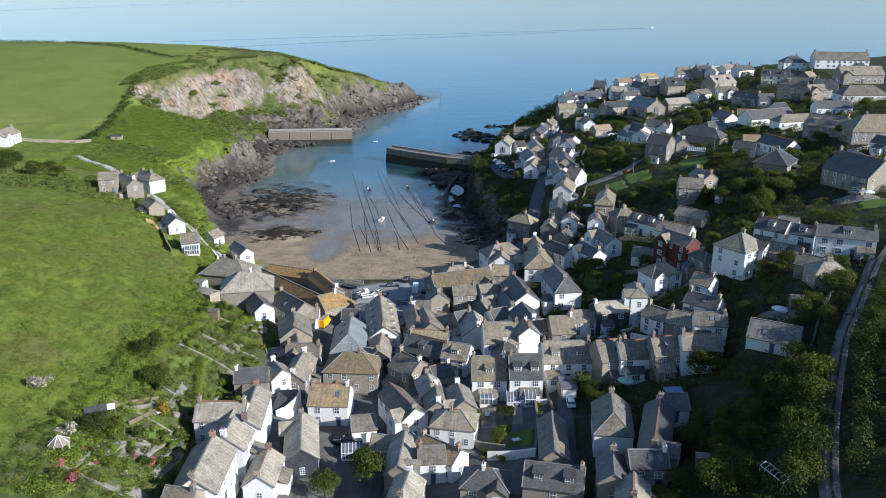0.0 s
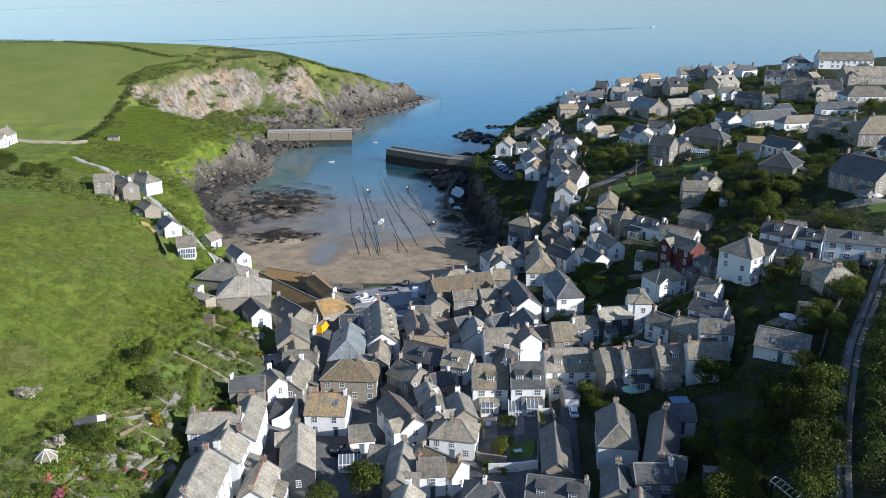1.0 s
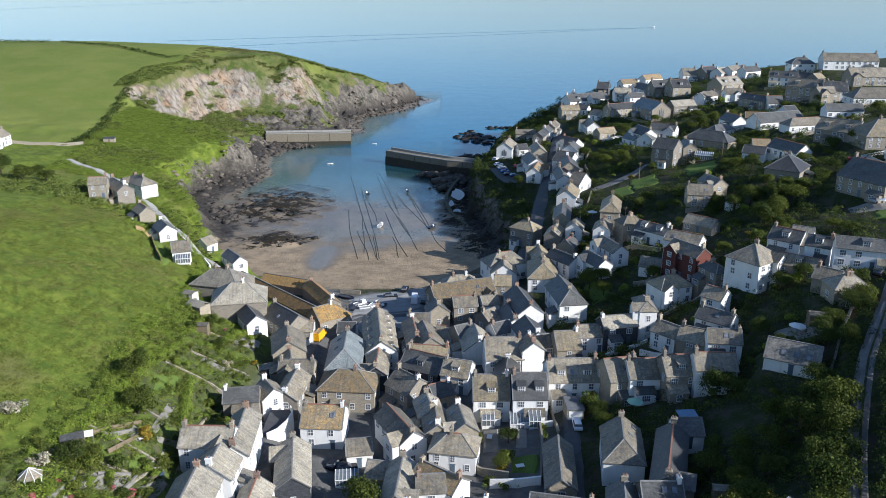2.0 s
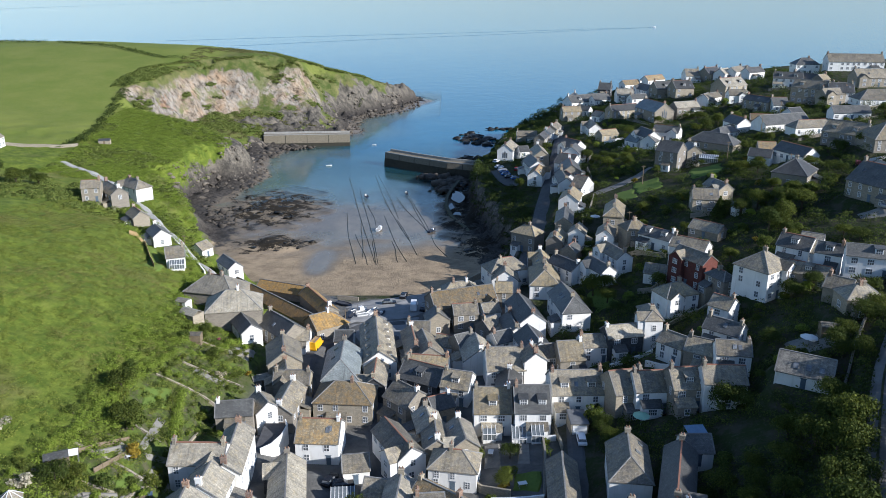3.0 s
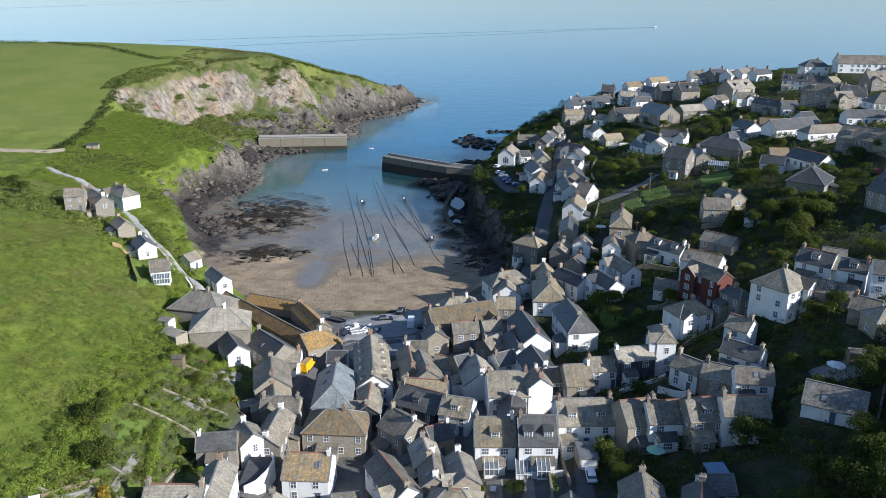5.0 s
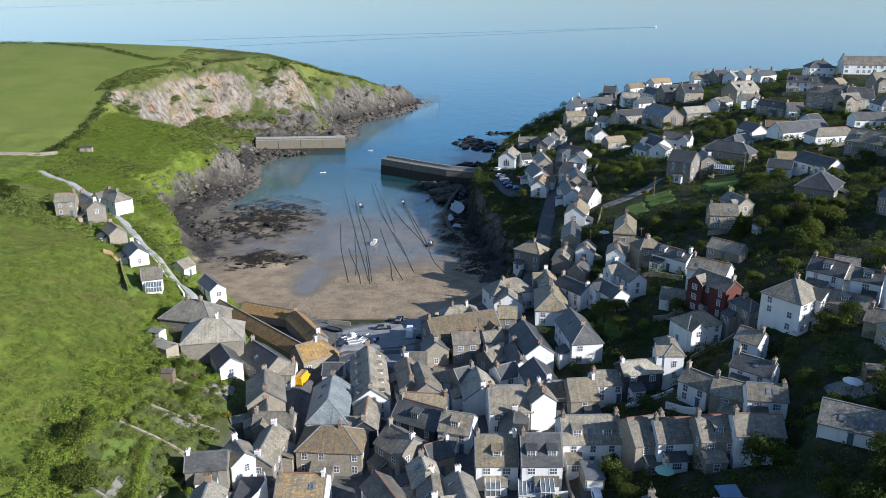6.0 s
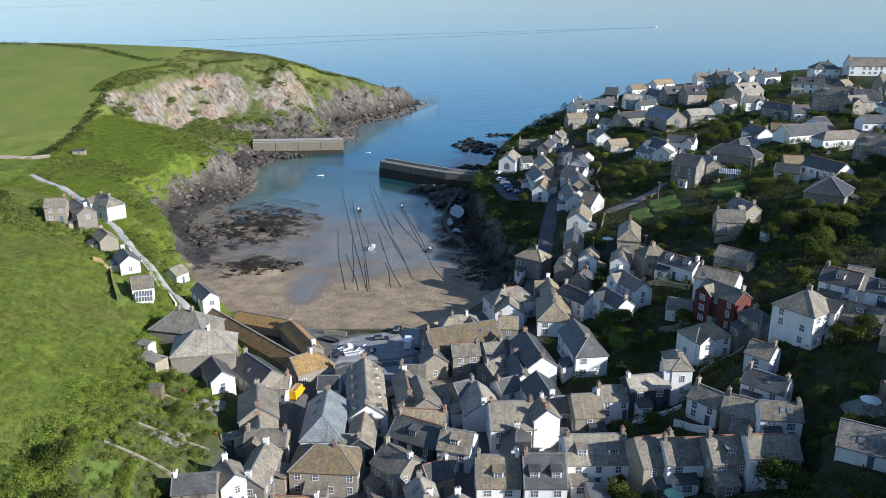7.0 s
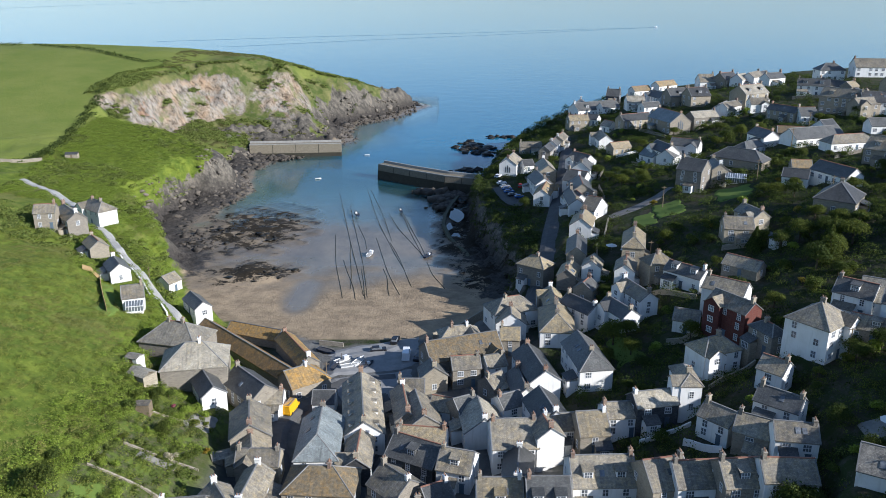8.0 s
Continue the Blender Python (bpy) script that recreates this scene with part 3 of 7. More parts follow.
def window_mesh(w, h, bars_x, bars_z):
    """One pierced frame with its glazing bars, and the pane behind it."""
    t = 0.09
    xs, zs = [-w / 2 - t, -w / 2], [-t - 0.02, 0]
    for i in range(1, bars_x):
        xs += [-w / 2 + w * i / bars_x - 0.03, -w / 2 + w * i / bars_x + 0.03]
    for i in range(1, bars_z):
        zs += [h * i / bars_z - 0.03, h * i / bars_z + 0.03]
    xs, zs = xs + [w / 2, w / 2 + t], zs + [h, h + t]
    bm = bmesh.new()
    grid = [[bm.verts.new((x, -0.07, z)) for z in zs] for x in xs]
    for i in range(len(xs) - 1):
        for j in range(len(zs) - 1):
            if i % 2 == 0 or j % 2 == 0:
                bm.faces.new((grid[i][j], grid[i + 1][j], grid[i + 1][j + 1], grid[i][j + 1]))
    out = bmesh.ops.extrude_face_region(bm, geom=list(bm.faces))
    for v in out["geom"]:
        if isinstance(v, bmesh.types.BMVert):
            v.co.y = 0.02
    bmesh.ops.recalc_face_normals(bm, faces=bm.faces)
    f = bpy.data.meshes.new("window")
    bm.to_mesh(f), bm.free()
    f.materials.append(FRAME)
    bm = bmesh.new()
    box(bm, -w / 2, -0.025, 0, w / 2, 0.015, h)
    p = bpy.data.meshes.new("pane")
    bm.to_mesh(p), bm.free()
    p.materials.append(GLASS)
    return f, p


WINDOWS = [window_mesh(0.95, 1.3, 2, 2), window_mesh(1.25, 1.2, 3, 2), window_mesh(0.8, 1.35, 2, 3), window_mesh(1.6, 1.25, 4, 2), window_mesh(0.6, 0.65, 2, 1)]


def pots_mesh():
    bm = bmesh.new()
    bmesh.ops.create_cone(bm, cap_ends=True, segments=8, radius1=0.13, radius2=0.1, depth=0.38, matrix=Matrix.Translation((0, 0, 0.19)))
    me = bpy.data.meshes.new("chimney_pot")
    bm.to_mesh(me), bm.free()
    me.materials.append(POT)
    return me


POTS = pots_mesh()


def add_window(parent, kind, m, label=""):
    frame_mesh, pane_mesh = WINDOWS[kind]
    w = part("window", frame_mesh, None, parent, label, m)
    part("pane", pane_mesh, None, w)
    return w


def add_chimney(parent, x, y, z, tall, rng, along=True, material=None):
    bm = bmesh.new()
    a, b = (0.3, 0.5) if along else (0.5, 0.3)
    stack(bm, (a, b, -1.2), (a, b, tall - 0.3), (a + 0.08, b + 0.08, tall - 0.26), (a + 0.08, b + 0.08, tall - 0.1), (a, b, tall))
    map_metres(bm)
    c = part("chimney", bm, material or rng.choice((BRICK, BRICK, WALL["stone"], WALL["stone"], WALL["stone"], WALL["stone"], WALL["white"])), parent, "", Matrix.Translation((x, y, z)))
    for s in (-0.24, 0.24):
        part("chimney_pot", POTS, None, c, "", Matrix.Translation((0, s, tall) if along else (s, 0, tall)))
    return c


def roof_bmesh(L, W, he, k, kind, eave=0.28, verge=0.14, thick=0.16):
    """A pitched roof in the house's own axes: the ridge along x."""
    hw, hl = W / 2 + eave, L / 2 + (verge if kind == "gabled" else eave)
    top = he + k * W / 2
    low = he - k * eave
    ra = -hl + hw if kind == "hipped" else -hl
    rb = hl - hw if kind in ("hipped", "half_hipped") else hl
    if ra > rb - 0.3:
        ra, rb = (ra + rb) / 2 - 0.15, (ra + rb) / 2 + 0.15
    bm = bmesh.new()
    layers = []
    for dz in (thick, 0):
        layers.append([bm.verts.new(p) for p in ((-hl, -hw, low + dz), (hl, -hw, low + dz), (hl, hw, low + dz), (-hl, hw, low + dz), (ra, 0, top + dz), (rb, 0, top + dz))])
    a, b = layers
    polys = [(0, 1, 5, 4), (2, 3, 4, 5), (1, 2, 5), (3, 0, 4)]
    if kind == "gabled":
        polys = polys[:2]
    elif kind == "half_hipped":
        polys = polys[:3]
    for poly in polys:
        bm.faces.new([a[i] for i in poly]), bm.faces.new([b[i] for i in reversed(poly)])
    rim = [(0, 1), (2, 3)] + ([(1, 2)] if kind != "gabled" else [(1, 5), (5, 2)]) + ([(3, 0)] if kind == "hipped" else [(3, 4), (4, 0)])
    for i, j in rim:
        bm.faces.new((a[j], a[i], b[i], b[j]))
    bmesh.ops.recalc_face_normals(bm, faces=bm.faces)
    map_metres(bm)
    return bm, ra, rb, top + thick


KINDS = {"white": "white-rendered", "stone": "rubble stone", "slatehung": "dark slate-hung", "red": "dark red-painted"}
TINTS = {"grey": "grey slate", "dark": "blue-black slate", "blue": "smooth blue-grey slate", "tan": "tan lichened slate", "orange": "orange lichened", "rust": "rust-orange lichened", "brown": "brown mossy slate", "pale": "pale weathered slate", "chalk": "white-flecked slate"}
PLAN, PLOTS = [], []


def house(x, y, yaw, L, W, he, kind, walls, tint, dormers=0, wings=True, base=None, glazed=True):
    rng = random.Random(round(x * 31 + y * 17))
    z = height(x, y) if base is None else base
    PLAN.append((x, y, yaw, L, W)), PLOTS.append((x, y, z, yaw, L, W))
    storeys = max(1, round((he - 0.3) / 2.6))
    size = ("single-storey", "two-storey", "three-storey", "four-storey")[min(storeys, 4) - 1]
    ob = tagged(new("house"), f"{KINDS[walls]} {size} house with {kind.replace('_', '-')} {TINTS[tint]} roof", "house", "houses of the village")
    ob.matrix_basis = pose(x, y, z, 0, 0, yaw)
    k = 0.74
    bm = bmesh.new()
    hl, hw = L / 2, W / 2
    lo = [bm.verts.new(p) for p in ((-hl, -hw, -5), (hl, -hw, -5), (hl, hw, -5), (-hl, hw, -5))]
    hi = [bm.verts.new((v.co.x, v.co.y, he)) for v in lo]
    for i in range(4):
        j = (i + 1) % 4
        bm.faces.new((lo[i], lo[j], hi[j], hi[i]))
    if kind in ("gabled", "half_hipped"):
        apex = bm.verts.new((-hl, 0, he + k * hw - 0.02))
        bm.faces.new((hi[3], hi[0], apex))
    if kind == "gabled":
        apex = bm.verts.new((hl, 0, he + k * hw - 0.02))
        bm.faces.new((hi[1], hi[2], apex))
    bm.faces.new(hi)
    bmesh.ops.recalc_face_normals(bm, faces=bm.faces)
    map_metres(bm)
    part("wall", bm, WALL[walls], ob)
    bm, ra, rb, top = roof_bmesh(L, W, he, k, kind)
    part("roof", bm, SLATE[tint], ob)
    bm = bmesh.new()
    box(bm, ra, -0.14, top - 0.08, rb, 0.14, top + 0.07)
    part("ridge", bm, CLAY if rng.random() < 0.24 else LEAD, ob)
    # pale mortared verges on the gables, and hip tiles
    hle, hwe, low = L / 2 + 0.14, W / 2 + 0.28, he - k * 0.28 + 0.16
    for s in (-1, 1):
        if kind == "gabled" or (kind == "half_hipped" and s < 0):
            bm = bmesh.new()
            rows = [[bm.verts.new((s * (hle + dx), q, zz + dz)) for q, zz in ((-hwe, low), (0, top), (hwe, low))] for dx, dz in ((-0.15, 0.03), (0.05, 0.03), (0.05, -0.2))]
            for a, b in zip(rows, rows[1:]):
                for i in range(2):
                    bm.faces.new((a[i], a[i + 1], b[i + 1], b[i]))
            bmesh.ops.recalc_face_normals(bm, faces=bm.faces)
            part("verge", bm, LEAD, ob)
        else:
            for q in (-1, 1):
                end = rb if s > 0 else ra
                hip = sweep([(end, 0, top), (s * (L / 2 + 0.28), q * hwe, low)], [(-0.13, -0.05), (-0.08, 0.07), (0.08, 0.07), (0.13, -0.05)])
                part("hip_tile", hip, LEAD, ob)
    # rooflights
    for _ in range(rng.choice((0, 0, 0, 1, 2)) if L > 6 and he > 3.5 and kind != "hipped" else 0):
        q = -1 if math.cos(radians(yaw)) >= 0 else 1
        u, v = rng.uniform(ra + 1, rb - 1), rng.uniform(0.35, 0.65) * hw
        bm = bmesh.new()
        box(bm, -0.4, -0.55, 0.1, 0.4, 0.55, 0.24)
        part("rooflight", bm, GLASS, ob, "", Matrix.Translation((u, q * v, he + k * (hw - v))) @ pose(0, 0, 0, math.degrees(math.atan(k)) * -q))
    # chimneys stand on the gable ends
    ends = [ra + 0.6, rb - 0.6]
    rng.shuffle(ends)
    for cx in ends[:1 + (rng.random() < 0.55) * (L > 7)] if he > 3 else []:
        add_chimney(ob, cx, 0, top, rng.uniform(0.7, 1.2), rng)
    # windows on the sides that look up the valley or over the street
    turn = radians(yaw)
    for side, run, off in ((-1, L, hw), (1, L, hw), (-2, W, hl), (2, W, hl)):
        along_x = abs(side) == 1
        s = 1 if side > 0 else -1
        nx, ny = (0, s) if along_x else (s, 0)
        wx, wy = nx * math.cos(turn) - ny * math.sin(turn), nx * math.sin(turn) + ny * math.cos(turn)
        view = Vector((-x, 20 - y, 0)).normalized()
        if wx * view.x + wy * view.y < 0.05 or not glazed:
            continue
        count = max(1, int((run - 0.8) / (2.6 if along_x else 3.2)))
        style = rng.randrange(3)
        facing = math.degrees(math.atan2(ny, nx)) + 90
        for floor in range(storeys):
            sill = 0.85 + floor * 2.6
            if sill + 1.4 > he:
                sill = max(0.5, he - 1.75)
            for i in range(count):
                if rng.random() < 0.12 or (not along_x and rng.random() < 0.35):
                    continue
                u = -run / 2 + run * (i + 0.5) / count + rng.uniform(-0.2, 0.2)
                px, py = (u, s * off) if along_x else (s * off, u)
                if floor == 0 and along_x and i == count // 2:
                    bm = bmesh.new()
                    box(bm, -0.45, -0.06, -0.3, 0.45, 0.02, 1.95), box(bm, -0.58, -0.1, 1.95, 0.58, 0.02, 2.08)
                    part("door", bm, DOOR, ob, "", pose(px, py, 0.05, 0, 0, facing))
                else:
                    add_window(ob, style, pose(px, py, sill, 0, 0, facing))
    # a cross wing or a lean-to on the side towards the valley's head
    s = -1 if math.cos(turn) >= 0 else 1
    draw = rng.random()
    if wings and not dormers and L > 7.5 and he > 3.5 and draw < 0.34:
        ww, p = min(4.4, L * 0.42), rng.uniform(0.8, 1.8)
        u = rng.choice((-1, 1)) * (L / 2 - ww / 2 - 0.2)
        h1 = he + k * ww / 2
        bm = bmesh.new()
        v = [bm.verts.new(q) for q in ((u - ww / 2, s * (hw - 0.05), -5), (u - ww / 2, s * (hw + p), -5), (u + ww / 2, s * (hw + p), -5), (u + ww / 2, s * (hw - 0.05), -5))]
        w = [bm.verts.new((q.co.x, q.co.y, he)) for q in v]
        apex = bm.verts.new((u, s * (hw + p), h1 - 0.03))
        for a, b in ((0, 1), (2, 3)):
            bm.faces.new((v[a], v[b], w[b], w[a]))
        bm.faces.new((v[1], v[2], w[2], apex, w[1]))
        bmesh.ops.recalc_face_normals(bm, faces=bm.faces)
        map_metres(bm)
        wing = part("wing", bm, WALL[walls], ob)
        bm = bmesh.new()
        for q in (-1, 1):
            a = [bm.verts.new(c) for c in ((u + q * (ww / 2 + 0.2), s * (hw + p + 0.2), he - 0.15), (u + q * (ww / 2 + 0.2), s * (hw - 0.1), he - 0.15), (u, s * (hw - ww / 2), h1 + 0.02), (u, s * (hw + p + 0.2), h1 + 0.02))]
            b = [bm.verts.new(c.co + Vector((0, 0, 0.16))) for c in a]
            bm.faces.new(a), bm.faces.new(b)
            for i in range(4):
                bm.faces.new((a[i], a[(i + 1) % 4], b[(i + 1) % 4], b[i]))
        bmesh.ops.recalc_face_normals(bm, faces=bm.faces)
        map_metres(bm)
        part("wing_roof", bm, SLATE[tint], wing)
        for floor in range(storeys):
            add_window(wing, 1, pose(u, s * (hw + p), max(0.5, min(0.85 + floor * 2.5, he - 1.6)), 0, 0, 0 if s < 0 else 180))
    elif wings and L > 5.4 and he > 3.3 and draw < 0.82:
        ww, p = rng.uniform(2.6, min(4.5, L * 0.6)), rng.uniform(1.6, 2.6)
        u = rng.uniform(-1, 1) * (L / 2 - ww / 2)
        bm = bmesh.new()
        box(bm, u - ww / 2, min(s * hw, s * (hw + p)), -5, u + ww / 2, max(s * hw, s * (hw + p)), 2.1)
        map_metres(bm)
        lean = part("lean_to", bm, WALL["white" if walls != "stone" or rng.random() < 0.4 else "stone"], ob)
        bm = bmesh.new()
        a = [bm.verts.new(c) for c in ((u - ww / 2 - 0.15, s * (hw + p + 0.2), 2.1), (u + ww / 2 + 0.15, s * (hw + p + 0.2), 2.1), (u + ww / 2 + 0.15, s * (hw - 0.02), 3.0), (u - ww / 2 - 0.15, s * (hw - 0.02), 3.0))]
        b = [bm.verts.new(c.co + Vector((0, 0, 0.14))) for c in a]
        bm.faces.new(a), bm.faces.new(b)
        for i in range(4):
            bm.faces.new((a[i], a[(i + 1) % 4], b[(i + 1) % 4], b[i]))
        bmesh.ops.recalc_face_normals(bm, faces=bm.faces)
        map_metres(bm)
        part("lean_to_roof", bm, SLATE[rng.choice(("grey", "dark", tint))], lean)
        add_window(lean, rng.choice((0, 1, 3)), pose(u, s * (hw + p), 0.6, 0, 0, 0 if s < 0 else 180))
    # dormers look out of the slope that faces the valley's head
    if dormers:
        s = -1 if math.cos(turn) >= 0 else 1
        both = (s,) if dormers < 5 else (-1, 1)
        for s in both:
            for i in range(dormers):
                u = ra + (rb - ra) * (i + 0.5) / dormers
                dw, dh = (0.85, 1.35) if dormers < 5 else (0.45, 0.8)
                face = s * (hw * 0.72)
                zf = he + k * (hw - abs(face))
                bm = bmesh.new()
                a, b = sorted((face, 0.05 * s))
                box(bm, u - dw, a, zf - 0.2, u + dw, b, zf + dh)
                map_metres(bm)
                dm = part("dormer", bm, WALL["slatehung"] if walls != "white" else WALL["white"], ob)
                bm = bmesh.new()
                v = [bm.verts.new(p) for p in ((u - dw - 0.2, face + 0.2 * s, zf + dh - 0.05), (u + dw + 0.2, face + 0.2 * s, zf + dh - 0.05), (u + dw + 0.2, 0.05 * s, zf + dh + 0.27), (u - dw - 0.2, 0.05 * s, zf + dh + 0.27))]
                w = [bm.verts.new(p.co + Vector((0, 0, 0.12))) for p in v]
                bm.faces.new(v), bm.faces.new(w)
                for p in range(4):
                    q = (p + 1) % 4
                    bm.faces.new((v[p], v[q], w[q], w[p]))
                bmesh.ops.recalc_face_normals(bm, faces=bm.faces)
                map_metres(bm)
                part("dormer_roof", bm, SLATE[tint], dm)
                add_window(dm, 1 if dormers < 5 else 4, pose(u, face, zf - 0.05, 0, 0, 0 if s < 0 else 180))
    return ob


house(-48.3, 228.5, -46, 42.0, 5.4, 2.5, "gabled", "stone", "brown", base=6.9, wings=False, glazed=False)
house(-48.4, 239.3, -22, 15.6, 5.0, 2.4, "gabled", "stone", "rust", base=7.0, wings=False, glazed=False)
house(-35.6, 226.6, -59.6, 17.4, 5.0, 3.1, "gabled", "stone", "rust", base=7.3, wings=False, glazed=False)
house(-31.2, 211.4, 35.5, 9.6, 7.6, 3.6, "half_hipped", "stone", "rust", base=7.4, wings=False)
house(-16.2, 195.5, -83, 21.8, 8.1, 4.7, "gabled", "white", "grey", dormers=5)
house(-23.4, 182.8, -88, 15.2, 8.2, 5.2, "half_hipped", "white", "blue", wings=False)
house(-21.0, 168.5, 176, 12.6, 8.3, 5.2, "hipped", "stone", "orange")
house(-24.1, 152.5, -3, 8.4, 7.9, 4.8, "gabled", "white", "orange", wings=False)
house(-16.4, 144.6, 9, 5.0, 5.3, 2.8, "gabled", "white", "grey")
house(-41.9, 134.4, -1, 9.4, 6.3, 5.2, "gabled", "white", "pale")
house(-37.3, 137.6, -87, 14.0, 5.3, 6.1, "gabled", "white", "pale")
house(-38.6, 125.8, -92, 6.5, 7.1, 5.2, "gabled", "white", "pale")
house(-39.6, 113.9, -90, 12.8, 7.3, 5.2, "gabled", "white", "pale")
house(-40.6, 105.6, -11, 5.0, 5.3, 4.3, "gabled", "stone", "grey")
house(-31.7, 121.5, -91, 9.2, 5.3, 3.5, "gabled", "white", "pale")
house(-27.3, 134.4, 99, 13.7, 6.2, 3.9, "gabled", "slatehung", "pale")
house(-32.9, 164.5, -95, 11.4, 5.4, 4.3, "gabled", "stone", "grey")
house(-33.7, 175.7, 0, 8.0, 5.3, 3.9, "gabled", "stone", "grey")
house(-37.5, 185.5, -77, 10.5, 7.8, 4.8, "gabled", "stone", "grey")
house(-35.7, 178.4, -75, 5.5, 5.6, 3.9, "gabled", "stone", "grey")
house(-36.6, 199.5, 2, 6.0, 5.2, 3.5, "gabled", "white", "grey")
house(-41.0, 201.8, -48, 12.3, 7.6, 4.2, "gabled", "stone", "dark")
house(-49.2, 198.5, -60, 8.5, 5.2, 3.0, "gabled", "white", "dark")
house(-61.9, 218.8, -14, 14.6, 9.8, 3.6, "hipped", "stone", "pale", glazed=False, wings=False)
house(-54.2, 206.9, 11, 14.0, 10.4, 4.5, "hipped", "stone", "pale", glazed=False, wings=False)
house(-7.3, 197.1, -82, 12.7, 5.2, 4.2, "gabled", "stone", "grey")
house(-6.3, 205.0, 0, 5.9, 5.1, 4.2, "gabled", "stone", "grey")
house(-3.3, 183.9, -8, 9.6, 5.5, 4.8, "gabled", "white", "tan")
house(-1.6, 211.5, 102, 4.8, 6.1, 4.2, "gabled", "stone", "dark")
house(5.1, 220.3, 20, 18.3, 9.1, 5.1, "gabled", "stone", "orange")
house(4.9, 232.0, 12, 10.2, 5.1, 4.2, "hipped", "stone", "grey")
house(5.9, 213.3, 8, 6.6, 5.5, 4.7, "gabled", "stone", "grey")
house(21.5, 207.4, -79, 14.4, 6.9, 5.1, "gabled", "white", "dark")
house(18.0, 202.7, -84, 10.6, 5.2, 3.5, "gabled", "white", "dark")
house(21.7, 188.5, -78, 10.5, 7.0, 4.8, "gabled", "white", "dark")
house(14.4, 195.0, 27, 5.3, 5.2, 4.3, "gabled", "white", "dark")
house(5.1, 194.8, 27, 4.9, 6.4, 4.3, "gabled", "stone", "dark")
house(8.5, 189.2, -83, 9.0, 8.0, 3.9, "gabled", "white", "pale")
house(14.1, 180.5, 3, 8.7, 9.5, 5.2, "gabled", "white", "grey")
house(20.4, 178.8, 102, 5.0, 5.3, 6.1, "gabled", "white", "grey")
house(14.2, 169.9, -98, 11.1, 5.3, 3.9, "gabled", "stone", "dark")
house(23.4, 183.8, 6, 6.6, 5.6, 4.3, "gabled", "white", "grey")
house(29.0, 181.2, 6, 5.8, 8.0, 4.3, "gabled", "stone", "tan")
house(35.1, 184.1, 4, 7.0, 5.3, 4.3, "gabled", "white", "grey")
house(41.6, 184.6, 11, 8.5, 5.3, 4.8, "gabled", "slatehung", "pale")
house(27.8, 164.7, 2, 10.9, 8.9, 4.8, "gabled", "white", "grey", dormers=2)
house(36.9, 160.0, 12, 7.0, 8.5, 5.2, "gabled", "stone", "grey")
house(41.7, 158.3, 4, 7.7, 7.3, 4.8, "gabled", "white", "grey")
house(47.6, 155.5, 4, 6.7, 7.5, 4.8, "gabled", "stone", "grey", dormers=1)
house(53.9, 153.0, -3, 8.1, 6.4, 4.3, "gabled", "white", "grey")
house(50.9, 173.6, -48, 6.2, 5.3, 4.3, "gabled", "white", "grey")
house(54.4, 166.9, -32, 5.9, 5.9, 4.3, "gabled", "stone", "grey")
house(58.7, 161.7, -10, 6.8, 5.3, 4.3, "gabled", "white", "grey")
house(60.7, 172.1, -41, 7.8, 5.3, 4.3, "gabled", "white", "dark")
house(64.2, 183.6, -45, 5.0, 5.3, 4.3, "gabled", "white", "grey")
house(57.3, 198.0, 21, 9.3, 6.3, 4.8, "hipped", "white", "tan")
house(48.7, 187.8, -90, 8.2, 4.1, 6.1, "hipped", "white", "grey")
house(64.5, 208.1, -58, 10.2, 5.5, 7.4, "gabled", "red", "grey")
house(67.4, 221.0, -38, 9.7, 6.0, 5.2, "gabled", "white", "grey")
house(67.9, 197.3, -68, 6.6, 4.1, 4.8, "hipped", "stone", "dark")
house(75.0, 191.1, 37, 9.6, 9.0, 7.2, "hipped", "white", "grey")
house(87.2, 201.5, -42, 7.8, 6.5, 4.8, "gabled", "white", "dark", dormers=1)
house(91.0, 192.3, -36, 5.8, 5.3, 4.8, "gabled", "white", "dark", dormers=1)
house(97.1, 183.5, -21, 12.9, 5.3, 4.8, "gabled", "white", "dark", dormers=1)
house(84.9, 188.2, -38, 9.4, 5.3, 3.0, "gabled", "stone", "grey", dormers=1)
house(85.9, 167.7, 0, 7.9, 6.0, 3.5, "hipped", "stone", "grey")
house(85.5, 175.1, -42, 5.4, 5.3, 3.5, "gabled", "stone", "grey")
barn = house(66.6, 146.5, -30, 9.5, 7.1, 2.6, "gabled", "white", "chalk", wings=False)
for u in (-1.6, 0.6, 2.8):
    bm = bmesh.new()
    box(bm, -0.45, -0.6, 0.1, 0.45, 0.6, 0.24)
    part("rooflight", bm, GLASS, barn, "", Matrix.Translation((u, -2.2, 2.6 + 0.74 * 1.35)) @ pose(0, 0, 0, 36.5))
house(121.6, 228.4, -64, 15.3, 12.5, 4.8, "gabled", "stone", "dark")
house(109.4, 258.2, 53, 12.3, 10.5, 3.9, "hipped", "stone", "dark")
house(120.1, 283.1, -69, 13.9, 6.9, 3.0, "gabled", "white", "dark")
house(141.0, 291.6, -49, 14.0, 9.6, 4.8, "gabled", "stone", "grey", dormers=2)
house(141.0, 320.2, 14, 18.0, 6.2, 3.0, "hipped", "white", "grey")
house(136.5, 337.5, 20, 22.2, 8.5, 3.0, "gabled", "white", "dark")
house(105.7, 323.0, -42, 18.1, 8.4, 3.0, "hipped", "stone", "dark")
house(84.4, 306.8, -38, 8.5, 8.5, 7.0, "gabled", "stone", "dark")
house(87.1, 354.0, -76, 11.7, 7.0, 4.8, "gabled", "white", "dark")
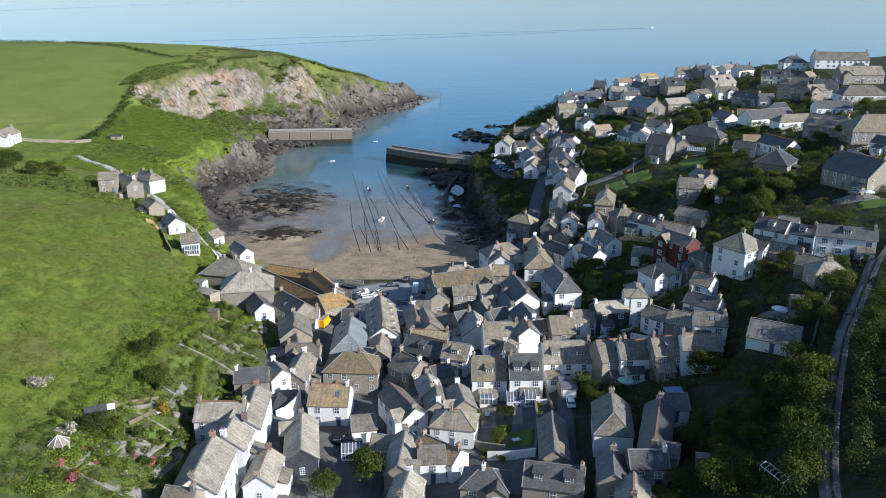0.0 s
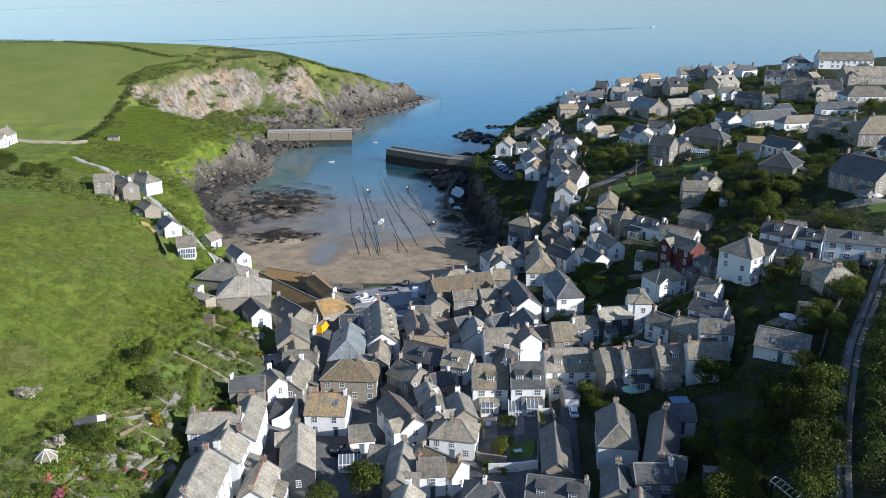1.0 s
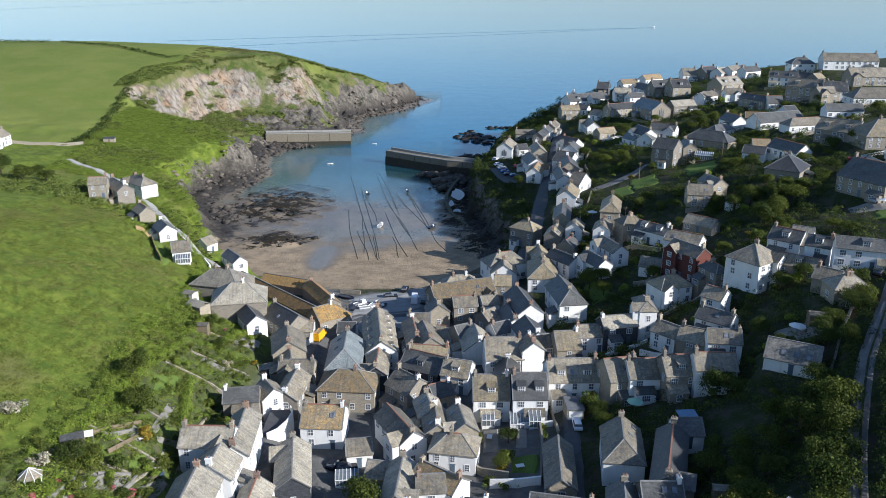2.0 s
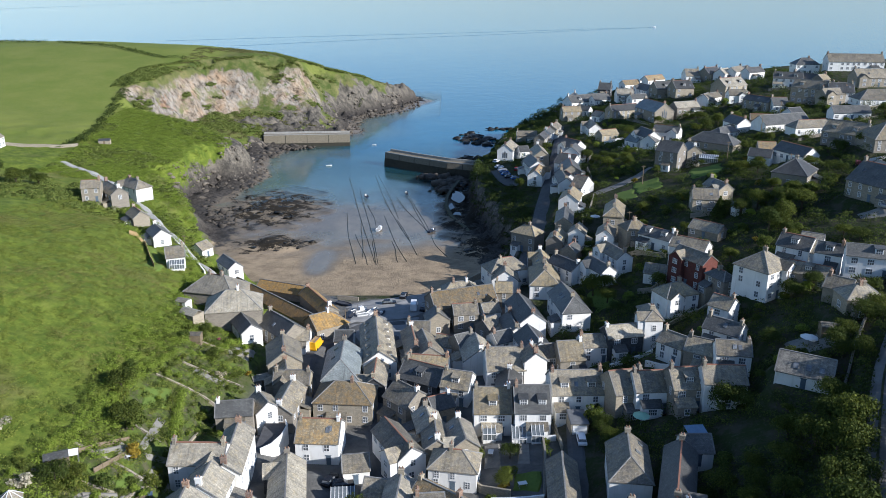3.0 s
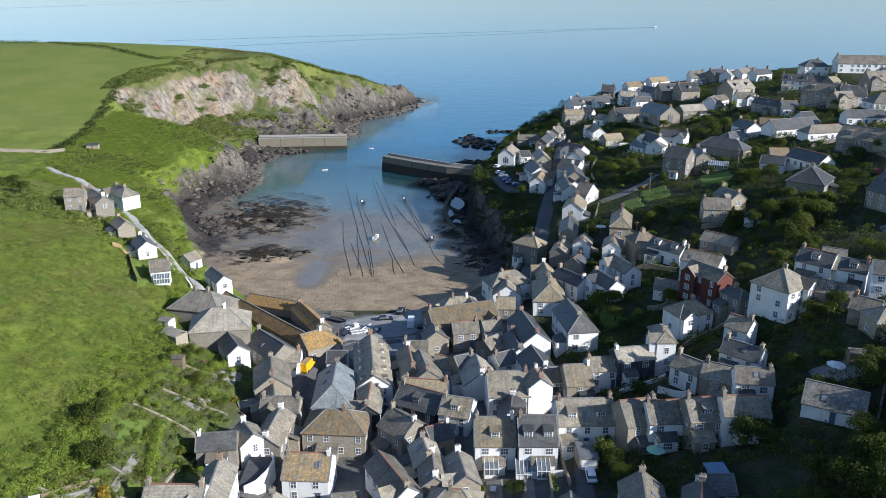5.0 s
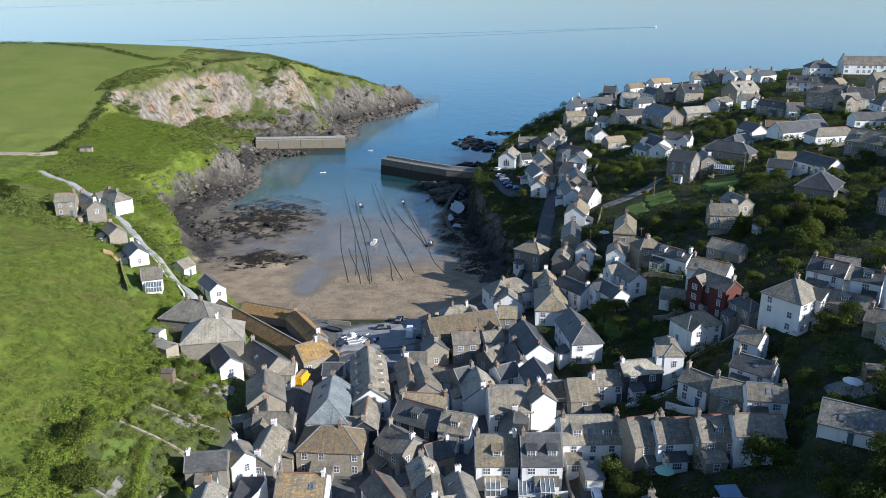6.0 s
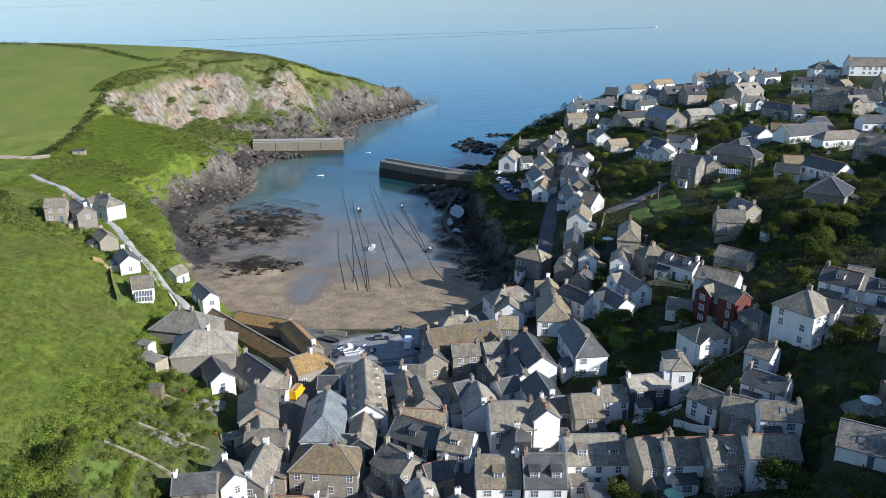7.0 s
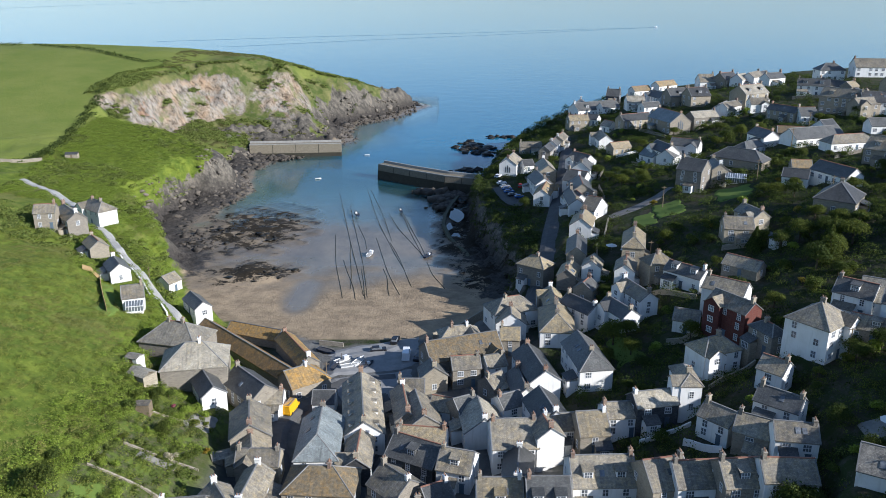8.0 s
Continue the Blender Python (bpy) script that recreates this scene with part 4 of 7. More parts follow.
house(96.9, 358.5, -32, 11.1, 6.3, 3.9, "gabled", "white", "dark")
house(102.5, 404.7, 108, 18.0, 10.5, 5.2, "gabled", "stone", "blue")
house(70.2, 456.2, 10, 10.6, 6.2, 5.2, "gabled", "stone", "tan")
house(83.1, 481.3, 27, 27.6, 9.2, 3.5, "gabled", "white", "dark", dormers=2)
house(96.5, 496.9, -19, 7.2, 9.0, 4.3, "gabled", "slatehung", "dark")
house(112.6, 503.7, 25, 11.9, 6.0, 3.0, "gabled", "white", "orange")
house(127.3, 508.1, 33, 14.8, 6.2, 3.0, "gabled", "white", "orange")
house(91.6, 425.2, 24, 16.6, 6.6, 4.3, "gabled", "stone", "dark")
house(73.1, 403.7, -89, 14.0, 6.3, 3.9, "gabled", "white", "grey")
house(76.1, 383.5, 24, 9.3, 5.3, 3.0, "gabled", "stone", "tan")
house(31.0, 394.0, 74, 13.0, 7.5, 5.2, "gabled", "white", "grey")
house(43.1, 367.8, -88, 14.0, 6.5, 5.2, "gabled", "stone", "grey")
house(38.8, 349.7, -83, 14.0, 6.9, 5.2, "gabled", "white", "dark")
house(38.9, 337.4, 75, 13.4, 6.0, 4.3, "gabled", "white", "orange")
house(49.1, 409.4, 70, 12.0, 5.3, 4.3, "gabled", "stone", "dark")
house(53.4, 418.7, 70, 12.0, 5.3, 4.3, "gabled", "white", "dark")
house(57.2, 426.5, 70, 12.0, 5.3, 4.3, "gabled", "stone", "grey")
house(43.4, 429.0, 0, 10.4, 5.3, 3.5, "gabled", "stone", "grey")
house(58.1, 370.4, -54, 9.7, 7.4, 4.3, "gabled", "white", "dark")
house(56.5, 357.7, 69, 8.9, 7.6, 4.3, "gabled", "white", "dark")
house(51.2, 330.3, -94, 14.0, 7.6, 4.3, "gabled", "stone", "dark")
house(46.7, 317.1, -90, 14.0, 5.3, 4.3, "gabled", "white", "dark")
house(52.0, 306.5, -38, 5.0, 9.6, 3.0, "gabled", "white", "grey")
house(45.9, 293.4, 74, 11.5, 7.0, 4.3, "gabled", "white", "tan")
house(41.0, 274.0, -100, 14.0, 5.7, 4.3, "gabled", "stone", "dark")
house(36.4, 258.3, 72, 8.8, 5.3, 4.3, "gabled", "stone", "tan")
house(43.1, 258.8, 73, 6.5, 5.3, 4.3, "gabled", "white", "grey")
house(39.3, 246.8, 60, 5.0, 5.3, 3.9, "gabled", "stone", "dark")
house(29.9, 242.7, -90, 11.6, 5.3, 4.3, "gabled", "stone", "tan")
house(29.3, 231.3, -95, 14.9, 8.4, 4.3, "hipped", "white", "tan")
house(36.3, 235.9, -56, 10.4, 5.3, 4.3, "gabled", "white", "dark")
house(44.5, 229.5, -66, 10.0, 5.3, 3.9, "gabled", "white", "dark")
house(49.9, 235.3, -70, 11.7, 5.3, 4.3, "gabled", "white", "grey")
house(50.2, 249.5, 74, 8.5, 5.3, 5.2, "gabled", "white", "grey")
house(55.2, 262.7, -104, 14.0, 6.1, 6.1, "half_hipped", "stone", "tan")
house(58.0, 247.1, 16, 7.4, 5.7, 5.2, "hipped", "stone", "tan")
house(63.2, 238.0, -47, 10.4, 5.3, 3.9, "gabled", "white", "dark", dormers=2)
house(28.1, 267.5, -37, 8.9, 6.4, 6.1, "hipped", "stone", "tan")
house(18.8, 242.2, 20, 12.4, 7.8, 5.1, "hipped", "white", "grey")
house(18.3, 236.0, 87, 5.6, 7.7, 4.2, "gabled", "white", "grey")
house(17.4, 227.3, -4, 4.9, 5.7, 4.2, "gabled", "stone", "tan")
house(33.0, 208.6, -82, 14.4, 7.4, 5.2, "half_hipped", "white", "dark")
house(-117.5, 310.5, -40, 13.5, 6.7, 5.2, "hipped", "white", "grey")
house(-122.5, 285.5, 12, 6.2, 5.6, 5.2, "gabled", "stone", "grey")
house(-117.0, 289.5, -50, 13.5, 6.0, 5.2, "gabled", "stone", "tan")
house(-102.2, 271.5, -53, 8.0, 5.3, 3.5, "gabled", "stone", "tan")
house(-90.3, 256.5, -57, 8.4, 5.4, 3.5, "gabled", "white", "dark")
house(-79.8, 239.6, 20, 5.4, 6.4, 3.6, "gabled", "white", "grey")
house(-82.4, 273.2, 62, 5.1, 5.4, 3.0, "gabled", "white", "grey")
house(-66.0, 247.6, -54, 9.5, 4.6, 2.8, "gabled", "white", "dark", wings=False)
house(-195.9, 354.8, 90, 14.0, 7.1, 4.3, "gabled", "white", "grey")
house(-8.5, 148.1, -62, 12.2, 5.7, 5.2, "gabled", "white", "grey")
house(-7.6, 167.1, -46, 7.3, 7.4, 5.2, "gabled", "stone", "grey")
house(-2.9, 156.8, -78, 7.5, 5.3, 4.3, "gabled", "stone", "pale")
house(-1.3, 150.7, -85, 8.6, 5.3, 4.3, "gabled", "stone", "grey")
house(3.7, 150.4, -80, 8.4, 5.3, 4.3, "gabled", "stone", "pale")
house(2.3, 141.5, -10, 8.9, 6.4, 4.3, "hipped", "white", "grey")
house(-2.2, 128.7, 5, 5.0, 5.3, 4.3, "gabled", "white", "grey")
house(-0.4, 130.9, -38, 9.2, 5.3, 3.9, "gabled", "white", "orange")
house(-6.5, 116.7, -100, 8.2, 5.4, 4.3, "gabled", "stone", "pale")
house(7.5, 119.2, -9, 8.2, 6.1, 4.3, "hipped", "stone", "dark")
house(19.1, 117.4, -12, 10.1, 7.0, 4.3, "gabled", "stone", "dark", dormers=2)
house(10.2, 161.5, 0, 7.6, 9.3, 5.2, "gabled", "white", "tan", dormers=1)
house(18.1, 159.9, -0, 7.2, 9.6, 5.2, "gabled", "white", "dark", dormers=2)
house(21.0, 133.0, -95, 14.1, 5.3, 2.5, "gabled", "stone", "grey")
house(32.0, 133.0, -98, 11.5, 7.0, 4.8, "half_hipped", "white", "grey")
house(38.7, 126.7, -108, 17.3, 5.3, 3.9, "gabled", "stone", "dark")
house(34.7, 117.6, 0, 6.5, 5.3, 4.3, "gabled", "stone", "dark")
house(28.9, 116.5, -99, 7.6, 5.3, 4.3, "gabled", "stone", "dark")
house(30.7, 109.8, -103, 6.8, 5.3, 3.5, "gabled", "stone", "pale")
house(145.2, 491.8, 0, 8.2, 9.6, 3.9, "gabled", "white", "grey")
house(155.4, 489.1, 35, 11.7, 8.5, 3.9, "gabled", "stone", "dark")
house(159.4, 478.4, 44, 9.3, 7.0, 3.9, "gabled", "white", "pale")
house(167.0, 480.7, 49, 14.0, 6.3, 3.9, "gabled", "white", "grey")
house(170.5, 463.7, 31, 12.4, 6.3, 3.9, "gabled", "white", "dark")
house(144.5, 424.4, 30, 15.5, 9.6, 5.2, "gabled", "stone", "pale", dormers=2)
house(141.1, 404.3, -0, 7.9, 6.1, 4.3, "gabled", "white", "grey")
house(131.6, 412.5, 43, 13.1, 5.3, 3.5, "gabled", "white", "grey")
house(144.7, 383.2, -60, 13.9, 5.6, 4.3, "gabled", "stone", "dark")
house(150.7, 376.6, 0, 6.9, 7.5, 3.0, "gabled", "white", "dark")
house(171.8, 419.6, -24, 13.5, 7.2, 4.8, "gabled", "white", "dark", dormers=2)
house(167.0, 379.5, -44, 16.9, 8.6, 7.0, "gabled", "stone", "grey", dormers=2)
house(175.4, 372.3, -13, 10.1, 9.6, 5.2, "gabled", "white", "dark")
house(192.7, 450.1, -0, 12.5, 8.2, 5.2, "hipped", "white", "dark")
house(214.1, 441.6, -7, 27.5, 9.6, 4.8, "gabled", "white", "grey")
house(201.4, 394.1, 0, 20.5, 9.6, 4.3, "gabled", "stone", "grey")
house(161.9, 334.5, 0, 14.8, 6.2, 3.0, "gabled", "white", "dark")
house(182.7, 353.0, 0, 19.9, 9.6, 3.0, "hipped", "white", "grey")
house(150.7, 273.2, 0, 26.3, 12.8, 4.3, "hipped", "stone", "tan")
house(143.1, 256.0, -63, 6.6, 5.3, 3.5, "gabled", "white", "dark")
house(118.8, 452.8, 12, 11.1, 9.6, 5.2, "gabled", "stone", "dark", dormers=1)
house(125.6, 442.8, 12, 10.3, 9.6, 5.2, "gabled", "stone", "dark", dormers=1)
house(112.8, 465.7, -76, 14.0, 6.7, 4.3, "gabled", "white", "dark")
house(103.5, 444.4, 22, 10.1, 5.3, 4.3, "gabled", "white", "dark")
house(100.7, 464.0, 0, 9.4, 7.9, 4.3, "gabled", "white", "pale")
house(117.0, 404.3, 22, 13.3, 6.3, 3.5, "gabled", "stone", "pale")
house(81.1, 255.1, -8, 7.7, 6.6, 4.3, "gabled", "stone", "grey")
house(86.8, 260.0, -73, 8.5, 5.3, 4.3, "gabled", "stone", "pale")
house(76.1, 234.4, -45, 9.1, 5.3, 2.5, "gabled", "stone", "grey")
house(-15.5, 180.0, -90, 11.3, 5.2, 4.3, "gabled", "slatehung", "grey")
house(-4.0, 179.1, -28, 10.2, 7.9, 4.3, "gabled", "slatehung", "dark", dormers=1)
house(3.5, 174.6, -17, 6.4, 7.0, 4.3, "gabled", "white", "grey", dormers=1)
house(-41.6, 156.2, 8, 7.2, 5.3, 3.5, "gabled", "stone", "dark")
house(-36.9, 160.3, -57, 5.9, 5.3, 4.3, "gabled", "white", "grey")
house(-7.6, 129.1, -94, 12.3, 5.3, 4.3, "gabled", "stone", "pale")
house(-11.3, 135.8, -11, 5.0, 5.3, 3.0, "gabled", "stone", "grey")
house(44.3, 136.5, 0, 5.0, 5.3, 2.5, "gabled", "white", "dark")
house(57.6, 217.5, -24, 5.7, 5.3, 3.0, "gabled", "white", "grey")
house(90.8, 201.5, -31, 5.0, 9.6, 3.0, "gabled", "white", "pale")
house(116.4, 299.5, -11, 6.1, 5.3, 2.5, "gabled", "stone", "orange")
house(130.4, 245.0, -93, 11.1, 5.3, 2.5, "gabled", "white", "pale")
house(-0.8, 165.6, 27, 5.1, 5.3, 3.9, "gabled", "stone", "dark")
house(-4.1, 193.7, -78, 10.8, 7.6, 3.9, "gabled", "stone", "grey")
house(0.9, 198.3, -19, 4.9, 5.2, 3.0, "gabled", "white", "grey")
house(12.5, 213.9, 19, 4.8, 5.1, 4.2, "gabled", "white", "grey")
house(12.0, 205.9, 41, 4.8, 5.1, 3.4, "gabled", "stone", "grey")
house(-25.2, 202.1, 0, 4.8, 5.1, 3.0, "gabled", "white", "dark")
house(78.3, 503.3, 70, 14.0, 7.3, 3.5, "gabled", "white", "dark")
house(89.6, 476.0, 23, 10.7, 6.3, 3.0, "gabled", "white", "dark")
house(81.1, 430.8, -55, 5.9, 5.9, 3.0, "gabled", "white", "pale")
house(78.2, 457.1, -35, 6.3, 5.6, 3.0, "gabled", "white", "dark")
house(83.0, 355.9, -60, 7.5, 6.0, 3.0, "gabled", "white", "blue")
house(88.3, 350.5, 56, 9.1, 6.8, 3.0, "gabled", "white", "dark")
house(184.6, 411.5, 37, 7.0, 5.3, 3.5, "gabled", "stone", "tan")
house(180.2, 419.0, -63, 14.0, 6.2, 3.5, "gabled", "white", "dark")
house(123.8, 350.4, -78, 11.1, 6.8, 3.5, "gabled", "white", "dark")
house(133.7, 350.0, -14, 9.7, 5.6, 3.0, "gabled", "stone", "orange")
house(110.0, 287.5, -31, 7.5, 5.6, 3.0, "gabled", "white", "dark")
house(93.5, 311.7, -93, 9.7, 5.3, 4.3, "gabled", "stone", "dark")
house(174.4, 488.8, 46, 11.7, 5.3, 3.0, "gabled", "white", "dark")
house(129.6, 415.6, 56, 14.0, 5.3, 3.0, "gabled", "white", "pale")
house(171.3, 369.2, 15, 13.0, 6.2, 5.2, "gabled", "stone", "grey")
house(144.0, 344.3, 24, 6.4, 9.6, 3.0, "gabled", "white", "dark")
house(114.4, 338.5, 37, 12.5, 5.3, 3.0, "hipped", "white", "dark")
house(52.4, 344.7, -36, 8.1, 9.0, 3.5, "gabled", "white", "dark")
house(48.5, 323.4, -80, 12.2, 5.3, 3.5, "gabled", "white", "dark")
house(52.7, 311.2, -28, 5.0, 5.3, 3.0, "gabled", "white", "dark")
house(37.9, 391.6, 17, 5.0, 5.4, 3.0, "gabled", "white", "dark")

level_plots(PLOTS)
build_ground()
build_water()


# ---- foliage ----
def leaf_cloud(rng, blobs, count, size, upward=0.0):
    """Leaf clumps as small crossed faces round a few lobes: vertices and faces."""
    blobs = np.array(blobs, float)
    area = (blobs[:, 3] * blobs[:, 4] + blobs[:, 3] * blobs[:, 5] + blobs[:, 4] * blobs[:, 5])
    pick = rng.choice(len(blobs), count, p=area / area.sum())
    way = rng.normal(size=(count, 3))
    way[:, 2] = np.where(way[:, 2] < -0.4, -way[:, 2], way[:, 2])
    way /= np.linalg.norm(way, axis=1, keepdims=True)
    lump = 1 + 0.16 * np.sin(way[:, 0] * 9 + pick) * np.cos(way[:, 1] * 8 - pick) + 0.1 * np.sin(way[:, 2] * 13 + pick * 2)
    reach = lump * rng.uniform(0.72, 1.06, count)
    centre = blobs[pick, :3] + way * blobs[pick, 3:] * reach[:, None]
    facing = way + rng.normal(scale=0.55, size=(count, 3)) + (0, 0, upward)
    facing /= np.linalg.norm(facing, axis=1, keepdims=True)
    side = np.cross(facing, rng.normal(size=(count, 3)))
    side /= np.linalg.norm(side, axis=1, keepdims=True)
    up = np.cross(facing, side)
    s = size * rng.uniform(0.55, 1.25, (count, 1))
    bend = facing * s * 0.25
    verts = np.stack([centre - side * s, centre - up * s * 0.8 + bend, centre + side * s, centre + up * s * 0.8 + bend], 1).reshape(-1, 3)
    return verts, np.arange(count * 4).reshape(-1, 4)


def big_mesh(name, verts, faces, material):
    me = bpy.data.meshes.new(name)
    me.vertices.add(len(verts)), me.loops.add(faces.size), me.polygons.add(len(faces))
    me.vertices.foreach_set("co", np.ascontiguousarray(verts, np.float32).ravel())
    me.loops.foreach_set("vertex_index", faces.astype(np.int32).ravel())
    me.polygons.foreach_set("loop_start", np.arange(len(faces), dtype=np.int32) * faces.shape[1])
    me.update()
    me.materials.append(material)
    return me


def foliage(name, dark, mid, light, lots=True, dry=None, sheer=0.38):
    n = Nodes(name, 0.7, spec=0.2)
    geo = n.add("ShaderNodeNewGeometry")
    colour = n.ramp(geo.outputs["Random Per Island"], (0.0, dark), (0.55, mid), (1.0, light))
    colour = n.mix(n.math("MULTIPLY", n.step(n.noise(geo.outputs["Position"], 0.14, 3), 0.4, 0.65), 0.5), colour, mid)
    if dry:
        colour = n.mix(n.math("MULTIPLY", n.step(n.noise(geo.outputs["Position"], 0.045, 6, 0.72), 0.47, 0.64), 0.75), colour, dry)
        colour = n.mix(n.math("MULTIPLY", n.step(n.noise(geo.outputs["Position"], 0.3, 4, 0.7), 0.5, 0.62), 0.5), colour, dark)
    if lots:
        colour = n.mix(1.0, colour, n.mix(n.lot(), (0.65, 0.7, 0.7), (1.35, 1.2, 1.0)), "MULTIPLY")
    thin = n.add("ShaderNodeBsdfTranslucent")
    n.link(colour, thin.inputs["Color"])
    both = n.add("ShaderNodeMixShader")
    both.inputs[0].default_value = sheer
    n.link(n.bsdf.outputs[0], both.inputs[1]), n.link(thin.outputs[0], both.inputs[2])
    n.link(both.outputs[0], n.tree.nodes["Material Output"].inputs["Surface"])
    return n.done(colour)


LEAVES = foliage("tree_leaves", (0.036, 0.055, 0.011), (0.075, 0.105, 0.019), (0.15, 0.18, 0.033))
SHRUB_LEAVES = foliage("shrub_leaves", (0.055, 0.085, 0.015), (0.105, 0.145, 0.025), (0.19, 0.21, 0.045))
BRACKEN = foliage("bracken", (0.125, 0.155, 0.022), (0.165, 0.197, 0.028), (0.23, 0.25, 0.048), False, (0.205, 0.175, 0.062), 0.06)
LUSH = foliage("fresh_growth", (0.125, 0.18, 0.018), (0.17, 0.23, 0.026), (0.25, 0.3, 0.05), False, None, 0.15)
RIM = foliage("cliff_top_growth", (0.075, 0.105, 0.02), (0.115, 0.145, 0.028), (0.18, 0.195, 0.048), False, None, 0.15)
SCRUB = foliage("hedge_scrub", (0.026, 0.042, 0.009), (0.052, 0.076, 0.015), (0.11, 0.135, 0.026), False)
DRY = foliage("dry_grass", (0.09, 0.095, 0.03), (0.15, 0.15, 0.05), (0.21, 0.19, 0.08), False)
PINK = foliage("pink_blossom", (0.05, 0.09, 0.02), (0.45, 0.12, 0.2), (0.6, 0.25, 0.33))
PALE = foliage("pale_blossom", (0.12, 0.15, 0.08), (0.45, 0.43, 0.36), (0.7, 0.68, 0.6))
GOLD = foliage("golden_leaves", (0.12, 0.1, 0.015), (0.25, 0.2, 0.03), (0.35, 0.28, 0.05))
BARK = plain("bark", (0.09, 0.07, 0.05), 0.9, vary=0.4)


def tree_template(kind, tall, lobes, leaves, size, seed, material, spreadout=0.42, label="", category="tree"):
    rng = np.random.default_rng(seed)
    ob = tagged(new(kind), label, category)
    blobs = []
    for i in range(lobes):
        a, r = rng.uniform(0, 6.28), tall * spreadout * math.sqrt(rng.uniform(0, 1)) * 0.75
        h = tall * (0.42 + 0.36 * rng.uniform(0, 1) * (1 - r / (tall * spreadout + 0.01) * 0.6)) if category == "tree" else tall * rng.uniform(0.3, 0.62)
        s = tall * rng.uniform(0.17, 0.28)
        blobs.append((r * math.cos(a), r * math.sin(a), h, s * 1.15, s * 1.15, s * 0.95))
    v, f = leaf_cloud(rng, blobs, leaves, size)
    part("crown", big_mesh("crown", v, f, material), None, ob)
    bm = bmesh.new()
    top = tall * 0.5
    rings = []
    for h, r in ((-1.0, 0.05), (0.1 * tall, 0.036), (0.3 * tall, 0.026), (top, 0.012)):
        rings.append([bm.verts.new((r * tall * math.cos(k * 1.0472) + 0.02 * h, r * tall * math.sin(k * 1.0472), h)) for k in range(6)])
    for b in blobs[:4]:
        limb = [[bm.verts.new(Vector((0.02 * 0.3 * tall, 0, 0.28 * tall)).lerp(Vector(b[:3]), t) + Vector((w * math.cos(k * 2.094), w * math.sin(k * 2.094), 0))) for k in range(3)] for t, w in ((0, 0.016 * tall), (0.9, 0.006 * tall))]
        for k in range(3):
            bm.faces.new((limb[0][k], limb[0][(k + 1) % 3], limb[1][(k + 1) % 3], limb[1][k]))
    for a, b in zip(rings, rings[1:]):
        for k in range(6):
            bm.faces.new((a[k], a[(k + 1) % 6], b[(k + 1) % 6], b[k]))
    part("trunk", bm, BARK, ob)
    return ob


# ---- the harbour ----
QUAY = rubble("harbour_masonry", (0.155, 0.138, 0.108), (0.235, 0.208, 0.16), (0.185, 0.165, 0.125), (0.12, 0.108, 0.088))
VERGE_STONE = plain("mossy_masonry", (0.1, 0.1, 0.06), 0.8, vary=0.5, size=0.7)
TIDE = plain("weeded_masonry", (0.05, 0.045, 0.03), 0.6, vary=0.5, size=0.7)


def line(a, b, n):
    return [Vector(a).lerp(Vector(b), i / n) for i in range(n + 1)]


def breakwater(points, top, half, side, label, weed=2.2):
    """side: +1 or -1, the side of the walk on which the parapet stands."""
    ob = tagged(new("breakwater"), label, "breakwater", "harbour breakwaters")
    run = []
    for a, b in zip(points, points[1:]):
        run += line((*a, 0), (*b, 0), 4)[:-1]
    run.append(Vector((*points[-1], 0)))
    s, w = side, half
    part("wall", sweep(run, [(-w - 1.1, -4), (-w, top), (w, top), (w + 1.1, -4)]), QUAY, ob)
    part("tide_band", sweep(run, [(-w - 1.25, -4), (-w - 1.25 + 0.096 * (weed + 4), weed), (w + 1.25 - 0.096 * (weed + 4), weed), (w + 1.25, -4)]), TIDE, ob, "dark weed-covered foot of the wall")
    part("parapet", sweep(run, [(s * w, top - 0.01), (s * (w - 0.05), top + 1.1), (s * (w - 0.8), top + 1.1), (s * (w - 0.9), top - 0.01)]), CONCRETE, ob, "pale concrete parapet")
    part("coping", sweep(run, [(-s * (w + 0.1), top - 0.3), (-s * (w + 0.1), top + 0.12), (-s * (w - 0.5), top + 0.12), (-s * (w - 0.5), top - 0.3)]), CONCRETE, ob)
    for i in range(2, len(run) - 1, 2):
        p, q = run[i], (run[i + 1] - run[i]).normalized()
        for k in (-1, 1):
            joint = sweep([p - q * 0.14, p + q * 0.14], [(k * (w + 1.16), -3.6), (k * (w + 0.07), top - 0.4), (k * (w - 0.1), top - 0.4), (k * (w + 0.9), -3.6)])
            part("joint", joint, TIDE, ob)
    return ob


breakwater([(-110, 501.5), (-84, 504.2), (-58, 506.7)], 7.4, 2.3, -1, "grey masonry breakwater against the headland rocks")
breakwater([(-30.5, 451.5), (-14, 438.5), (3, 426.5), (19, 420)], 7.4, 2.6, -1, "long grey masonry breakwater with a concrete parapet", 4.2)


